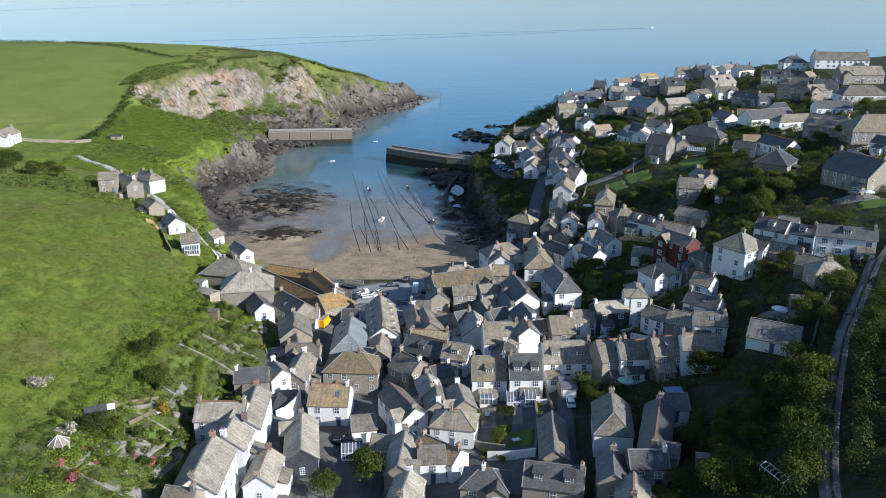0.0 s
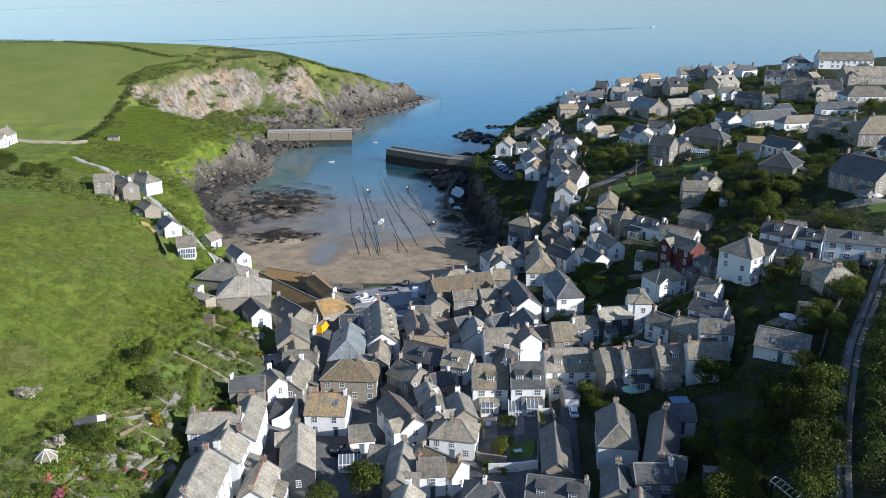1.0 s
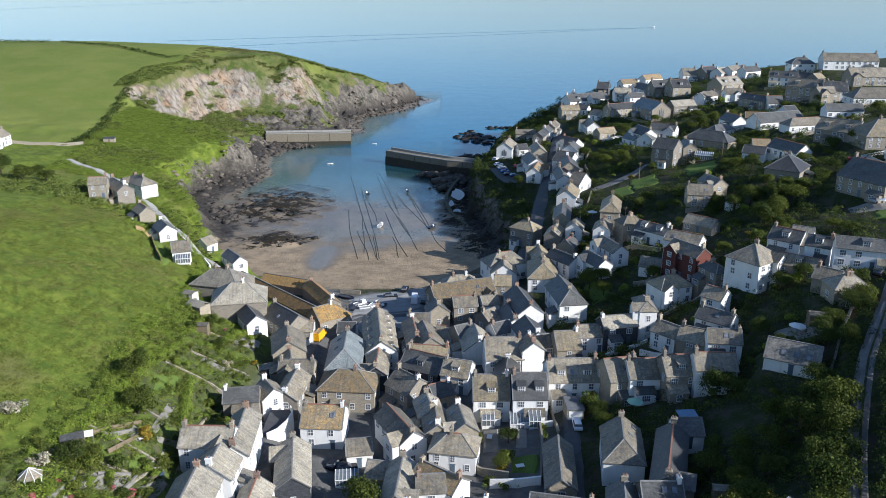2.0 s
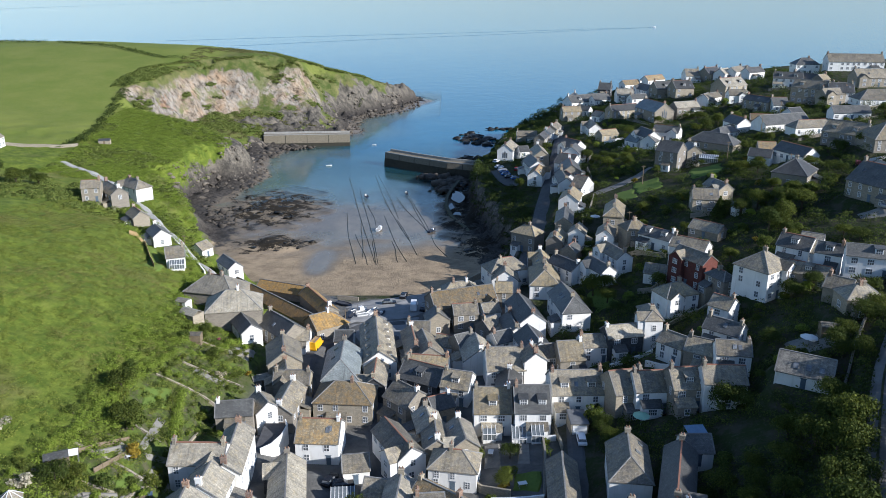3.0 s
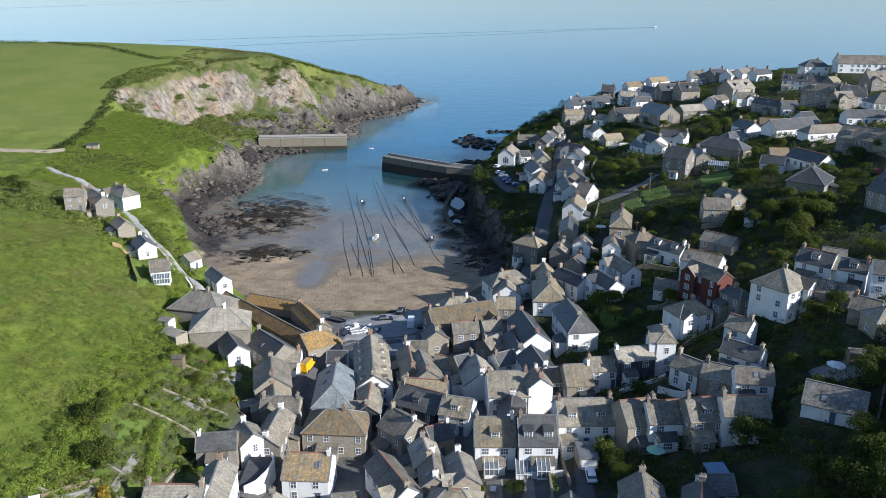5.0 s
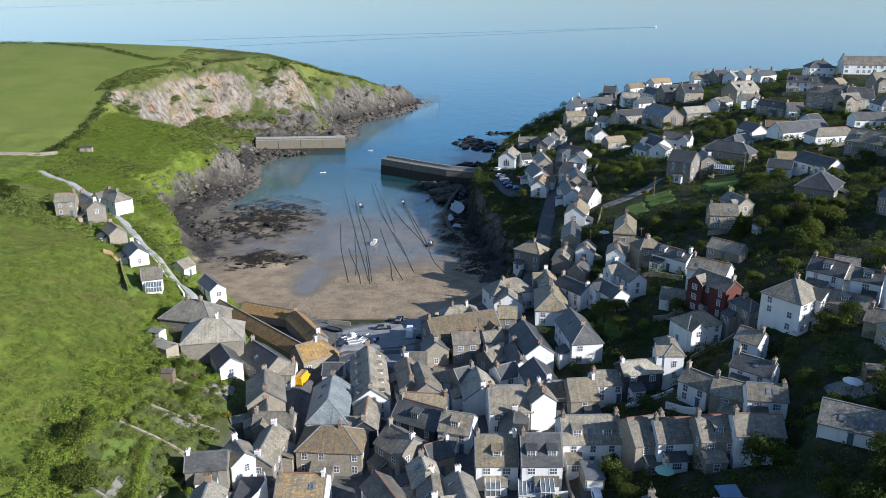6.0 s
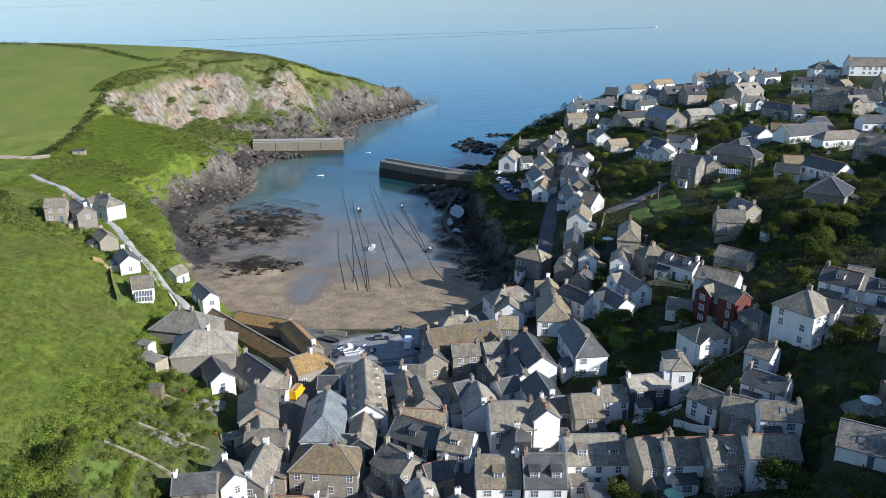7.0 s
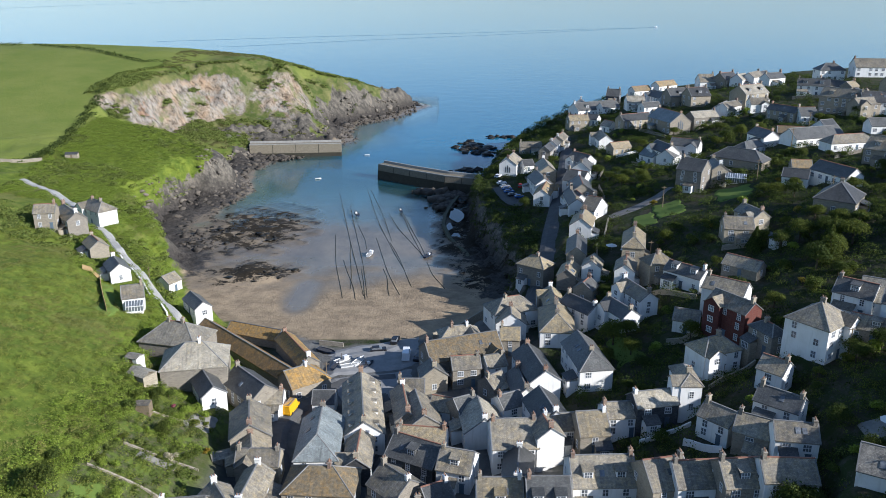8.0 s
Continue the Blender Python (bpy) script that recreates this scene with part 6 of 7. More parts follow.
for x, y, kind, s in ((-49, 115.5, "pink", 0.9), (-56, 103, "pink", 1.0), (-51.5, 115.2, "pink", 0.6), (-61.5, 113.5, "pale", 1.0), (-70, 125, "pale", 1.3), (-48.4, 171.6, "pale", 0.8), (58, 168.5, "gold", 1.0), (46, 114.5, "gold", 1.2), (85, 221, "gold", 0.7), (100, 262, "gold", 0.8), (79, 268, "gold", 0.7), (70, 300, "gold", 0.8), (106, 290, "gold", 0.7), (60, 255, "gold", 0.6), (92, 300, "pale", 0.6), (11, 137, "gold", 0.7), (48.5, 113.5, "gold", 1.3),
                      (64, 235, "gold", 0.8), (67, 240, "pink", 0.8), (131, 262, "pink", 1.2), (-52, 131, "gold", 0.9), (84, 168, "pale", 0.8)):
    plant(BLOSSOMS[kind], x, y, s, rng.uniform(0, 360), "flowering shrubs")
count = 0
while count < 78:
    x, y = rng.uniform(28, 170), rng.uniform(105, 400)
    if x > 20 + 0.42 * y or shore(x, y) < 14 or not free(x, y, 1.8):
        continue
    plant(TREES[rng.randrange(3)], x, y, rng.uniform(0.45, 0.85), rng.uniform(0, 360), "garden trees")
    count += 1
count = 0
while count < 175:
    x, y = rng.uniform(26, 165), rng.uniform(98, 420)
    if x > 30 + 0.45 * y or x < 26 + 0.02 * y or shore(x, y) < 10:
        continue
    s = rng.uniform(0.7, 1.5)
    if free(x, y, s * 1.1):
        plant((SHRUBS + BRIGHT)[rng.randrange(5)], x, y, s, rng.uniform(0, 360), "hillside shrubs")
        count += 1
count = 0
while count < 150:
    x, y = rng.uniform(-64, -43), rng.uniform(96, 202)
    s = rng.uniform(0.35, 0.95)
    if free(x, y, s * 1.2):
        plant((SHRUBS + BRIGHT + BRIGHT)[rng.randrange(7)], x, y, s, rng.uniform(0, 360), "terraced-garden shrubs")
        count += 1


_PATCH = grain(*np.meshgrid(np.arange(300) * 4.0, np.arange(220) * 4.0), 20, 3)


def patch(x, y):
    return float(_PATCH[int(y / 4) % 220, int((x + 400) / 4) % 300])


def thicket(name, label, spots, seed, material, leaves, size, category="undergrowth", upward=0.0):
    """Low growth that nobody could count: spots of (x, y, radius, height)."""
    g = np.random.default_rng(seed)
    vs, fs, k = [], [], 0
    for x, y, r, h in spots:
        blobs = [(g.normal() * r * 0.3, g.normal() * r * 0.3, h * 0.4, r, r, h * 0.6)]
        v, f = leaf_cloud(g, blobs, max(8, int(leaves * r * r)), size, upward)
        vs.append(v + (x, y, height(x, y) - 0.05)), fs.append(f + k)
        k += len(v)
    ob = new(name, big_mesh(name, np.concatenate(vs), np.concatenate(fs), material))
    return tagged(ob, label, category, kind="stuff")


def strewn(n, seed, x0, x1, y0, y1, keep, r0, r1, h0, h1):
    g = random.Random(seed)
    out, tries = [], 0
    while len(out) < n and tries < n * 30:
        tries += 1
        x, y, r = g.uniform(x0, x1), g.uniform(y0, y1), g.uniform(r0, r1)
        if keep(x, y, g) and free(x, y, r * 0.7):
            out.append((x, y, r, g.uniform(h0, h1)))
    return out


def along(points, step, seed, r0, r1, h0, h1, wander=0.5):
    g = random.Random(seed)
    out = []
    for (ax, ay), (bx, by) in zip(points, points[1:]):
        n = int(math.hypot(bx - ax, by - ay) / step)
        out += [(ax + (bx - ax) * i / n + g.uniform(-wander, wander), ay + (by - ay) * i / n + g.uniform(-wander, wander), g.uniform(r0, r1), g.uniform(h0, h1)) for i in range(n)]
    return out


thicket("bracken", "bright green bracken and rough grass on the steep hillside",
        strewn(7500, 1, -128, -46, 98, 300, lambda x, y, g: shore(x, y) > 6 and x < -47 - 0.25 * max(0, y - 190), 0.6, 1.3, 0.2, 0.5), 1, BRACKEN, 46, 0.125, upward=2.3)
thicket("scrub", "dark gorse and bramble scrub above the lane and cliffs",
        strewn(800, 2, -200, -70, 260, 480, lambda x, y, g: shore(x, y) > 5 and x > -168 - 0.12 * (y - 370) + 2 and (patch(x + 900, y) > 0.0 or (y < 310 and x < -130)), 0.8, 2.2, 0.6, 1.6), 2, RIM, 26, 0.27, upward=0.5)
thicket("cliff_scrub", "gorse and ivy on the cliff tops and ledges",
        strewn(1900, 3, -205, -35, 455, 660, lambda x, y, g: shore(x, y) > 10 and height(x, y) < 45 and x > -170 - 0.12 * (y - 370) and (patch(x + 300, y) > (0.25 if x > -138 and height(x, y) < 13 else -0.2) or height(x, y) > 37) and gradient(x, y) < 0.8, 0.9, 2.6, 0.5, 1.3), 3, RIM, 16, 0.4, upward=0.6)
thicket("undergrowth", "dense dark brambles, laurel and ivy between the hillside gardens",
        strewn(4200, 4, 24, 200, 90, 500, lambda x, y, g: shore(x, y) > 6 and x < 45 + 0.45 * y and g.random() < 0.75 + 0.5 * patch(x + 600, y), 0.7, 2.3, 0.6, 2.2), 4, SCRUB, 17, 0.19)
thicket("hillside_bushes", "rounded green bushes crowding the hillside gardens",
        strewn(900, 36, 30, 190, 95, 470, lambda x, y, g: shore(x, y) > 8 and x < 40 + 0.45 * y, 1.2, 2.6, 1.6, 3.4), 36, SHRUB_LEAVES, 42, 0.16, "bushes")
thicket("garden_bushes", "low mixed bushes filling the gardens behind the houses",
        strewn(420, 71, 30, 98, 104, 236, lambda x, y, g: shore(x, y) > 8 and g.random() < 0.7 + 0.5 * patch(x + 50, y), 0.6, 1.6, 0.8, 2.2), 71, SHRUB_LEAVES, 64, 0.13, "bushes", 0.2)
thicket("garden_greens", "fresh green shrubs and climbers in the gardens between the houses",
        strewn(230, 72, 26, 110, 104, 320, lambda x, y, g: shore(x, y) > 8 and patch(x + 250, y) > 0.0, 0.5, 1.3, 0.6, 1.8), 72, RIM, 70, 0.12, "bushes", 0.2)
thicket("headland_thicket", "tall dark wind-bent thicket on the point",
        along([(46, 500), (56, 510), (66, 512), (74, 508)], 1.0, 37, 2.2, 4.0, 4.0, 7.5, 3.0) + along([(40, 490), (50, 496), (62, 500)], 1.2, 38, 2.0, 3.2, 3.0, 5.0, 3.0), 37, SCRUB, 26, 0.26, "bushes")
thicket("cliff_ivy", "dark green ivy and scrub over the harbour's eastern cliff",
        strewn(800, 5, 10, 62, 262, 515, lambda x, y, g: 1.0 < shore(x, y) < 13, 0.8, 2.0, 0.8, 1.8) + along([(14.5, 366), (15.5, 374), (15, 383)], 0.6, 45, 1.3, 2.2, 5.0, 8.5, 1.0), 5, SCRUB, 24, 0.22)
thicket("headland_bushes", "rounded green bushes on the point above the sea",
        strewn(160, 6, 30, 95, 455, 530, lambda x, y, g: 1.5 < shore(x, y) < 40, 1.5, 3.5, 1.5, 3.5), 6, SCRUB, 18, 0.26)
HEDGE = along([(-340, 622), (-288, 614)], 1.2, 7, 0.8, 1.6, 1.5, 2.8) + along([(-280, 612), (-225, 577), (-183, 548), (-168, 552)], 1.2, 8, 0.8, 1.5, 1.3, 2.4)
HEDGE += along([(-186, 497), (-176, 443), (-168, 382), (-176, 370)], 1.3, 9, 0.9, 2.3, 1.0, 3.2, 1.5) + along([(-64, 622), (-58, 640), (-52, 655)], 1.0, 10, 0.7, 1.2, 1.0, 1.8)
thicket("field_hedge", "dark hawthorn hedge along the edge of the pasture", HEDGE, 7, SCRUB, 16, 0.3, "hedge")
thicket("lane_hedge", "clipped green hedge beside the lane", along([(-70, 246), (-80, 260.5), (-94, 279.5), (-105, 296)], 0.7, 11, 0.6, 1.1, 0.3, 0.6) +
        along([(56, 103), (62.5, 118), (68, 129), (73.5, 139.5), (80, 149.5), (88, 161)], 0.9, 12, 0.8, 1.7, 1.2, 2.6, 0.9) + along([(61.5, 101), (68.2, 115), (74.2, 127), (79.7, 136.5), (86, 146), (95, 158)], 0.8, 13, 1.2, 2.2, 4.0, 6.0, 0.7), 12, SCRUB, 30, 0.18, "hedge")
thicket("cliff_rim", "thick dark bushes along the rim of the quarried cliff",
        along([(-189, 480), (-190, 500), (-184, 520), (-168, 541), (-146, 556), (-124, 569), (-100, 585), (-78, 602)], 0.7, 31, 0.9, 1.8, 0.8, 1.8, 1.0), 31, RIM, 18, 0.36, "bushes", 0.5)
thicket("lush_bracken", "lush bright green bracken above the inlet",
        strewn(4600, 32, -172, -76, 250, 462, lambda x, y, g: shore(x, y) > 5 and height(x, y) > 5 and x > -166 - 0.12 * (y - 370) and (y > 322 or x > -118 + 0.35 * (300 - y)) and g.random() < 0.75 + 0.4 * patch(x + 500, y), 0.8, 2.0, 0.3, 1.0), 32, LUSH, 34, 0.165, upward=2.0)
thicket("dry_grass", "dry olive grass tufts on the headland slopes",
        strewn(1500, 33, -170, -35, 462, 690, lambda x, y, g: shore(x, y) > 6 and height(x, y) > 6 and patch(x + 100, y) > -0.15 and gradient(x, y) < 0.9, 0.8, 2.0, 0.2, 0.5), 33, DRY, 9, 0.4, upward=1.0)
thicket("garden_plants", "crowded flower beds and bushes on the terraced gardens",
        strewn(800, 34, -66, -43, 97, 204, lambda x, y, g: x < -43 - 0.08 * max(0, y - 150) and g.random() < 0.75 + 0.5 * patch(x + 200, y), 0.4, 1.2, 0.4, 1.3), 34, SHRUB_LEAVES, 110, 0.12, upward=0.9)
thicket("garden_fringe", "bright bushes where the gardens meet the rough hillside",
        strewn(420, 35, -72, -56, 97, 260, lambda x, y, g: abs(x + 62 + 0.1 * (y - 150)) < 4.5, 0.6, 1.7, 0.6, 1.8), 35, LUSH, 44, 0.15, upward=1.2)

# ---- vehicles ----
TYRE = plain("tyre_rubber", (0.02, 0.02, 0.02), 0.9)
CAR_PAINT = {"white": plain("white_car_paint", (0.75, 0.75, 0.75), 0.25, vary=0.05, spec=0.5), "black": plain("black_car_paint", (0.015, 0.015, 0.017), 0.25, spec=0.5),
             "blue": plain("blue_car_paint", (0.02, 0.09, 0.28), 0.25, spec=0.5), "red": plain("red_car_paint", (0.35, 0.02, 0.02), 0.25, spec=0.5),
             "silver": plain("silver_car_paint", (0.42, 0.43, 0.44), 0.3, 0.6), "yellow": plain("yellow_van_paint", (0.75, 0.38, 0.01), 0.35, vary=0.08)}


def vehicle(x, y, yaw, kind, paint, label, z=None):
    ob = tagged(new(kind), label, kind, "parked vehicles")
    ob.matrix_basis = pose(x, y, (height(x, y) + 0.24) if z is None else z, 0, 0, yaw)
    l, w, h, hood = {"car": (4.2, 1.75, 1.45, 0.26), "van": (5.3, 2.0, 2.35, 0.16)}[kind]
    bm = bmesh.new()
    stack(bm, (l / 2 - 0.1, w / 2 - 0.05, 0.25), (l / 2, w / 2, 0.5), (l / 2 - 0.02, w / 2, 0.8), (l / 2 - 0.15, w / 2 - 0.08, 0.92))
    body = part("body", bm, CAR_PAINT[paint], ob)
    front, back = l / 2 - hood * l, -l / 2 + (0.35 if kind == "car" else 0.05)
    bm = bmesh.new()
    rings = [[bm.verts.new((fx, sy * wy, zz)) for fx, sy in ((bx, -1), (ax, -1), (ax, 1), (bx, 1))] for ax, bx, wy, zz in ((front, back, w / 2 - 0.08, 0.9), (front - (0.75 if kind == "car" else 0.5), back + (0.35 if kind == "car" else 0.1), w / 2 - 0.2, h - 0.1))]
    for i in range(4):
        bm.faces.new((rings[0][i], rings[0][(i + 1) % 4], rings[1][(i + 1) % 4], rings[1][i]))
    bm.faces.new(rings[1])
    bmesh.ops.recalc_face_normals(bm, faces=bm.faces)
    if kind == "car":
        part("glazing", bm, GLASS, ob, "dark glazing all round")
    else:
        part("load_body", bm, CAR_PAINT[paint], ob)
        bm = bmesh.new()
        box(bm, front - 0.32, -w / 2 + 0.24, 1.2, front - 0.02, w / 2 - 0.24, 1.9)
        part("windscreen", bm, GLASS, ob)
    bm = bmesh.new()
    top_a, top_b = front - (0.72 if kind == "car" else 0.45), back + (0.3 if kind == "car" else 0.05)
    box(bm, top_b, -w / 2 + 0.2, h - 0.11, top_a, w / 2 - 0.2, h)
    part("roof", bm, CAR_PAINT[paint], ob)
    if paint == "yellow":
        bm = bmesh.new()
        for sy in (-0.6, 0.6):
            box(bm, top_b + 0.3, sy - 0.03, h + 0.12, top_a - 0.3, sy + 0.03, h + 0.18)
        for i in range(7):
            bx = top_b + 0.4 + i * (top_a - top_b - 0.9) / 6
            box(bm, bx, -0.66, h - 0.02, bx + 0.12, 0.66, h + 0.14)
        part("roof_rack", bm, CAR_PAINT["silver"], ob, "pale metal roof rack")
    for sx in (-0.31, 0.31):
        for sy in (-1, 1):
            bm = bmesh.new()
            bmesh.ops.create_cone(bm, cap_ends=True, segments=12, radius1=0.32, radius2=0.32, depth=0.22, matrix=pose(sx * l, sy * (w / 2 - 0.1), 0.32, 90))
            part("wheel", bm, TYRE, ob)
    return ob


vehicle(-8.4, 227.5, 88, "van", "white", "white panel van parked on the slipway head")
vehicle(-32.2, 199.6, 76, "van", "yellow", "bright yellow van parked by a slate-roofed house")
vehicle(-11.8, 237.7, 80, "car", "black", "dark car parked at the edge of the beach")
vehicle(-15.8, 232.1, 10, "car", "black", "black estate car parked on the slipway head")
vehicle(-5.3, 226.1, 75, "car", "black", "black car parked beside the old inn")
for i, (x, y, yaw, paint) in enumerate(((25.5, 372, 20, "white"), (26.5, 366, 15, "silver"), (27, 362, 15, "blue"), (27.5, 358, 15, "blue"), (28.5, 353, 12, "black"), (31, 349, 10, "blue"), (33.5, 357, 80, "black"), (32.5, 363, 80, "red"), (25, 386, 60, "white"))):
    vehicle(x, y, yaw, "car", paint, f"{paint} car parked in the cliff-top car park")
vehicle(26.9, 149.6, 88, "car", "white", "pale car parked before a flat-roofed garage")
vehicle(-18.5, 141, 15, "car", "black", "dark car parked in a white cottage's yard")
vehicle(-21, 142, 70, "car", "black", "black car parked tight against a cottage")
vehicle(118, 219.5, 30, "car", "silver", "silver car parked before a stone house")
vehicle(97, 176, 45, "car", "black", "dark car parked beside the terrace lane")

# ---- small things ----
METAL = plain("galvanised_steel", (0.3, 0.3, 0.3), 0.5, 0.7)
TIMBER = plain("weathered_timber", (0.22, 0.17, 0.11), 0.85, vary=0.4)


def pole(x, y, tall, label):
    bm = bmesh.new()
    stack(bm, (0.13, 0.13, -1), (0.08, 0.08, tall))
    ob = tagged(new("telegraph_pole"), label, "pole", "telegraph poles")
    ob.matrix_basis = pose(x, y, height(x, y))
    part("post", bm, TIMBER, ob)
    bm = bmesh.new()
    box(bm, -0.8, -0.05, tall - 0.5, 0.8, 0.05, tall - 0.38)
    part("crossarm", bm, TIMBER, ob)
    return ob


for x, y, tall in ((79, 186, 7), (72, 296, 7), (103, 300, 7), (-88, 273, 6), (112, 268, 7), (60, 262, 6), (46, 190, 6), (-26.4, 213.9, 6), (146, 362, 7), (126, 330, 7)):
    pole(x, y, tall, "tall weathered timber telegraph pole beside gardens")


def parasol(x, y, cloth, label, r=1.7):
    ob = tagged(new("parasol"), label, "parasol", "garden parasols")
    ob.matrix_basis = pose(x, y, height(x, y))
    bm = bmesh.new()
    bmesh.ops.create_cone(bm, cap_ends=False, segments=8, radius1=r, radius2=0.05, depth=0.6, matrix=Matrix.Translation((0, 0, 2.4)))
    part("canopy", bm, cloth, ob)
    bm = bmesh.new()
    stack(bm, (0.04, 0.04, -0.3), (0.04, 0.04, 2.6))
    part("shaft", bm, METAL, ob)
    return ob


CLOTH = plain("white_canvas", (0.75, 0.74, 0.7), 0.9, vary=0.1)
GREEN_CLOTH = plain("green_canvas", (0.3, 0.5, 0.36), 0.9, vary=0.1)
parasol(51, 272, CLOTH, "open white parasol on a sloping lawn")
parasol(54, 266, CLOTH, "open white parasol beside garden seats")
parasol(38.5, 151, GREEN_CLOTH, "pale green parasol behind a stone house")
parasol(118.5, 216, CLOTH, "open white parasol on a terrace")
parasol(72, 158, CLOTH, "wide white shade sail in a garden", 1.7)


def shed(x, y, yaw, l, w, h, walls, tint, label):
    ob = tagged(new("garden_shed"), label, "shed", "garden sheds")
    ob.matrix_basis = pose(x, y, height(x, y), 0, 0, yaw)
    bm = bmesh.new()
    box(bm, -l / 2, -w / 2, -1.5, l / 2, w / 2, h)
    map_metres(bm)
    part("wall", bm, walls, ob)
    bm, _, _, _ = roof_bmesh(l, w, h, 0.45, "gabled", 0.15, 0.1, 0.08)
    part("roof", bm, SLATE[tint], ob)
    bm = bmesh.new()
    box(bm, -0.4, -w / 2 - 0.04, 0, 0.4, -w / 2 + 0.01, 1.8)
    part("door", bm, TIMBER, ob)
    return ob


for x, y, yaw, l, w, walls, tint in ((-59.5, 121, 25, 3.4, 2.2, TIMBER, "dark"), (-56.9, 182.6, 0, 2.6, 2, TIMBER, "grey"), (-61.7, 195.1, -30, 5, 3.5, WALL["stone"], "pale"), (-65.6, 201.9, -20, 3, 2.5, WALL["white"], "pale"),
                                     (44.3, 117, -8, 2.8, 1.6, TIMBER, "pale"), (66, 146.5, -40, 3.2, 2.4, FRAME, "grey"), (77, 160, -10, 4, 2.6, TIMBER, "grey"), (58, 196, 40, 3, 2.4, TIMBER, "dark"), (-158, 384, 10, 5, 3, WALL["stone"], "dark"), (-41.6, 179.2, 27, 4.4, 3, WALL["stone"], "pale"), (88, 244, 10, 3.5, 2.5, WALL["white"], "pale")):
    shed(x, y, yaw, l, w, 2.0, walls, tint, "small garden shed with a pitched roof")

# lawns, patios and hedges of the terraced gardens
LAWN = plain("mown_lawn", (0.12, 0.175, 0.03), 0.95, vary=0.2, size=1.5)
PAVING = plain("stone_paving", (0.25, 0.235, 0.205), 0.9, vary=0.3, size=1.0)


def patch_of(name, corners, material, label, category, lift=0.25, wander=0.0):
    """A four-cornered piece of ground surface, laid on the slope."""
    n, verts, faces = 8, [], []
    (ax, ay), (bx, by), (cx, cy), (dx, dy) = corners
    for i in range(n + 1):
        for j in range(n + 1):
            u, v = i / n, j / n
            x = (ax * (1 - u) + bx * u) * (1 - v) + (dx * (1 - u) + cx * u) * v
            y = (ay * (1 - u) + by * u) * (1 - v) + (dy * (1 - u) + cy * u) * v
            edge = i in (0, n) or j in (0, n)
            if wander:
                x, y = x + wander * math.sin(1.1 * y + i), y + wander * math.sin(0.9 * x + j)
            verts.append((x, y, height(x, y) + (-0.3 if edge else lift)))
    for i in range(n):
        for j in range(n):
            a = i * (n + 1) + j
            faces.append((a, a + n + 1, a + n + 2, a + 1))
    return tagged(new(name, mesh(name, verts, faces, material)), label, category, kind="structure")


patch_of("pavement", [(-28.5, 216), (-30, 233), (-4, 244), (-3.8, 221)], SLIP, "pale concrete slipway and parking place at the head of the beach", "slipway", 0.3)
patch_of("pavement", [(-22.5, 205.5), (-28.5, 217), (-4, 222), (-8.5, 206)], SLIP, "worn concrete forecourt between the harbour houses", "forecourt", 0.28)
for corners in ([(-56.2, 144.5), (-52, 150.3), (-54.3, 159), (-58.5, 153.8)], [(-86, 226), (-79.8, 223.5), (-79.5, 242.8), (-86, 244)], [(-51.6, 121.5), (-50, 124), (-50.7, 128.1), (-52.6, 127)], [(60, 282), (68, 284), (69, 296), (61, 294)],
                [(40, 224), (47, 222), (47, 210), (40, 208)], [(12, 136.6), (17.6, 133.5), (18.8, 141.1), (13.4, 142.4)], [(86, 286), (98, 286), (101, 298), (88, 300)], [(68, 286), (78, 286), (79, 300), (68, 300)], [(-79.3, 255.0), (-73.7, 245.1), (-71.4, 243.0), (-76.8, 243.7)], [(112, 210), (124, 206), (126, 214), (115, 216)]):
    patch_of("lawn", corners, LAWN, "small mown green lawn in a garden", "lawn", 0.2, 0.7 if corners[0][0] > 30 else 0.2)
LOWER_PATIOS = ([(-53.8, 113.2), (-50.2, 115.5), (-50.7, 119.9), (-54.1, 116.3)], [(-49.8, 125.6), (-46, 129), (-46.8, 137), (-50.4, 134)], [(68, 156), (78, 153), (79, 162), (69, 164)], [(110, 218), (122, 213), (123, 218), (111, 223)], [(7.6, 145), (11.4, 144.6), (11.6, 154), (8, 154)], [(14, 144.8), (16.8, 144.2), (17.3, 152.5), (15, 153)])
UPPER_PATIOS = ([(-50.7, 185.1), (-45.6, 184.8), (-45.4, 191.9), (-50.5, 192.3)], [(-53.5, 105), (-47, 106.5), (-46.8, 109), (-52.8, 108.8)], [(-56.6, 108), (-55.4, 108), (-53.6, 118), (-54.6, 118.5)], [(-48.6, 113), (-47.2, 113), (-46.2, 124), (-47.6, 124)], [(-52.6, 134), (-51.4, 133.5), (-51.6, 147), (-53.2, 147)], [(-55.4, 130), (-52.6, 129.5), (-52.4, 133), (-55, 134)], [(-53.9, 167.8), (-46.9, 168.6), (-46.9, 170.6), (-53.9, 169.8)])
for corners in LOWER_PATIOS + UPPER_PATIOS:
    patch_of("patio", corners, PAVING, "paved terrace in a sloping garden", "patio")
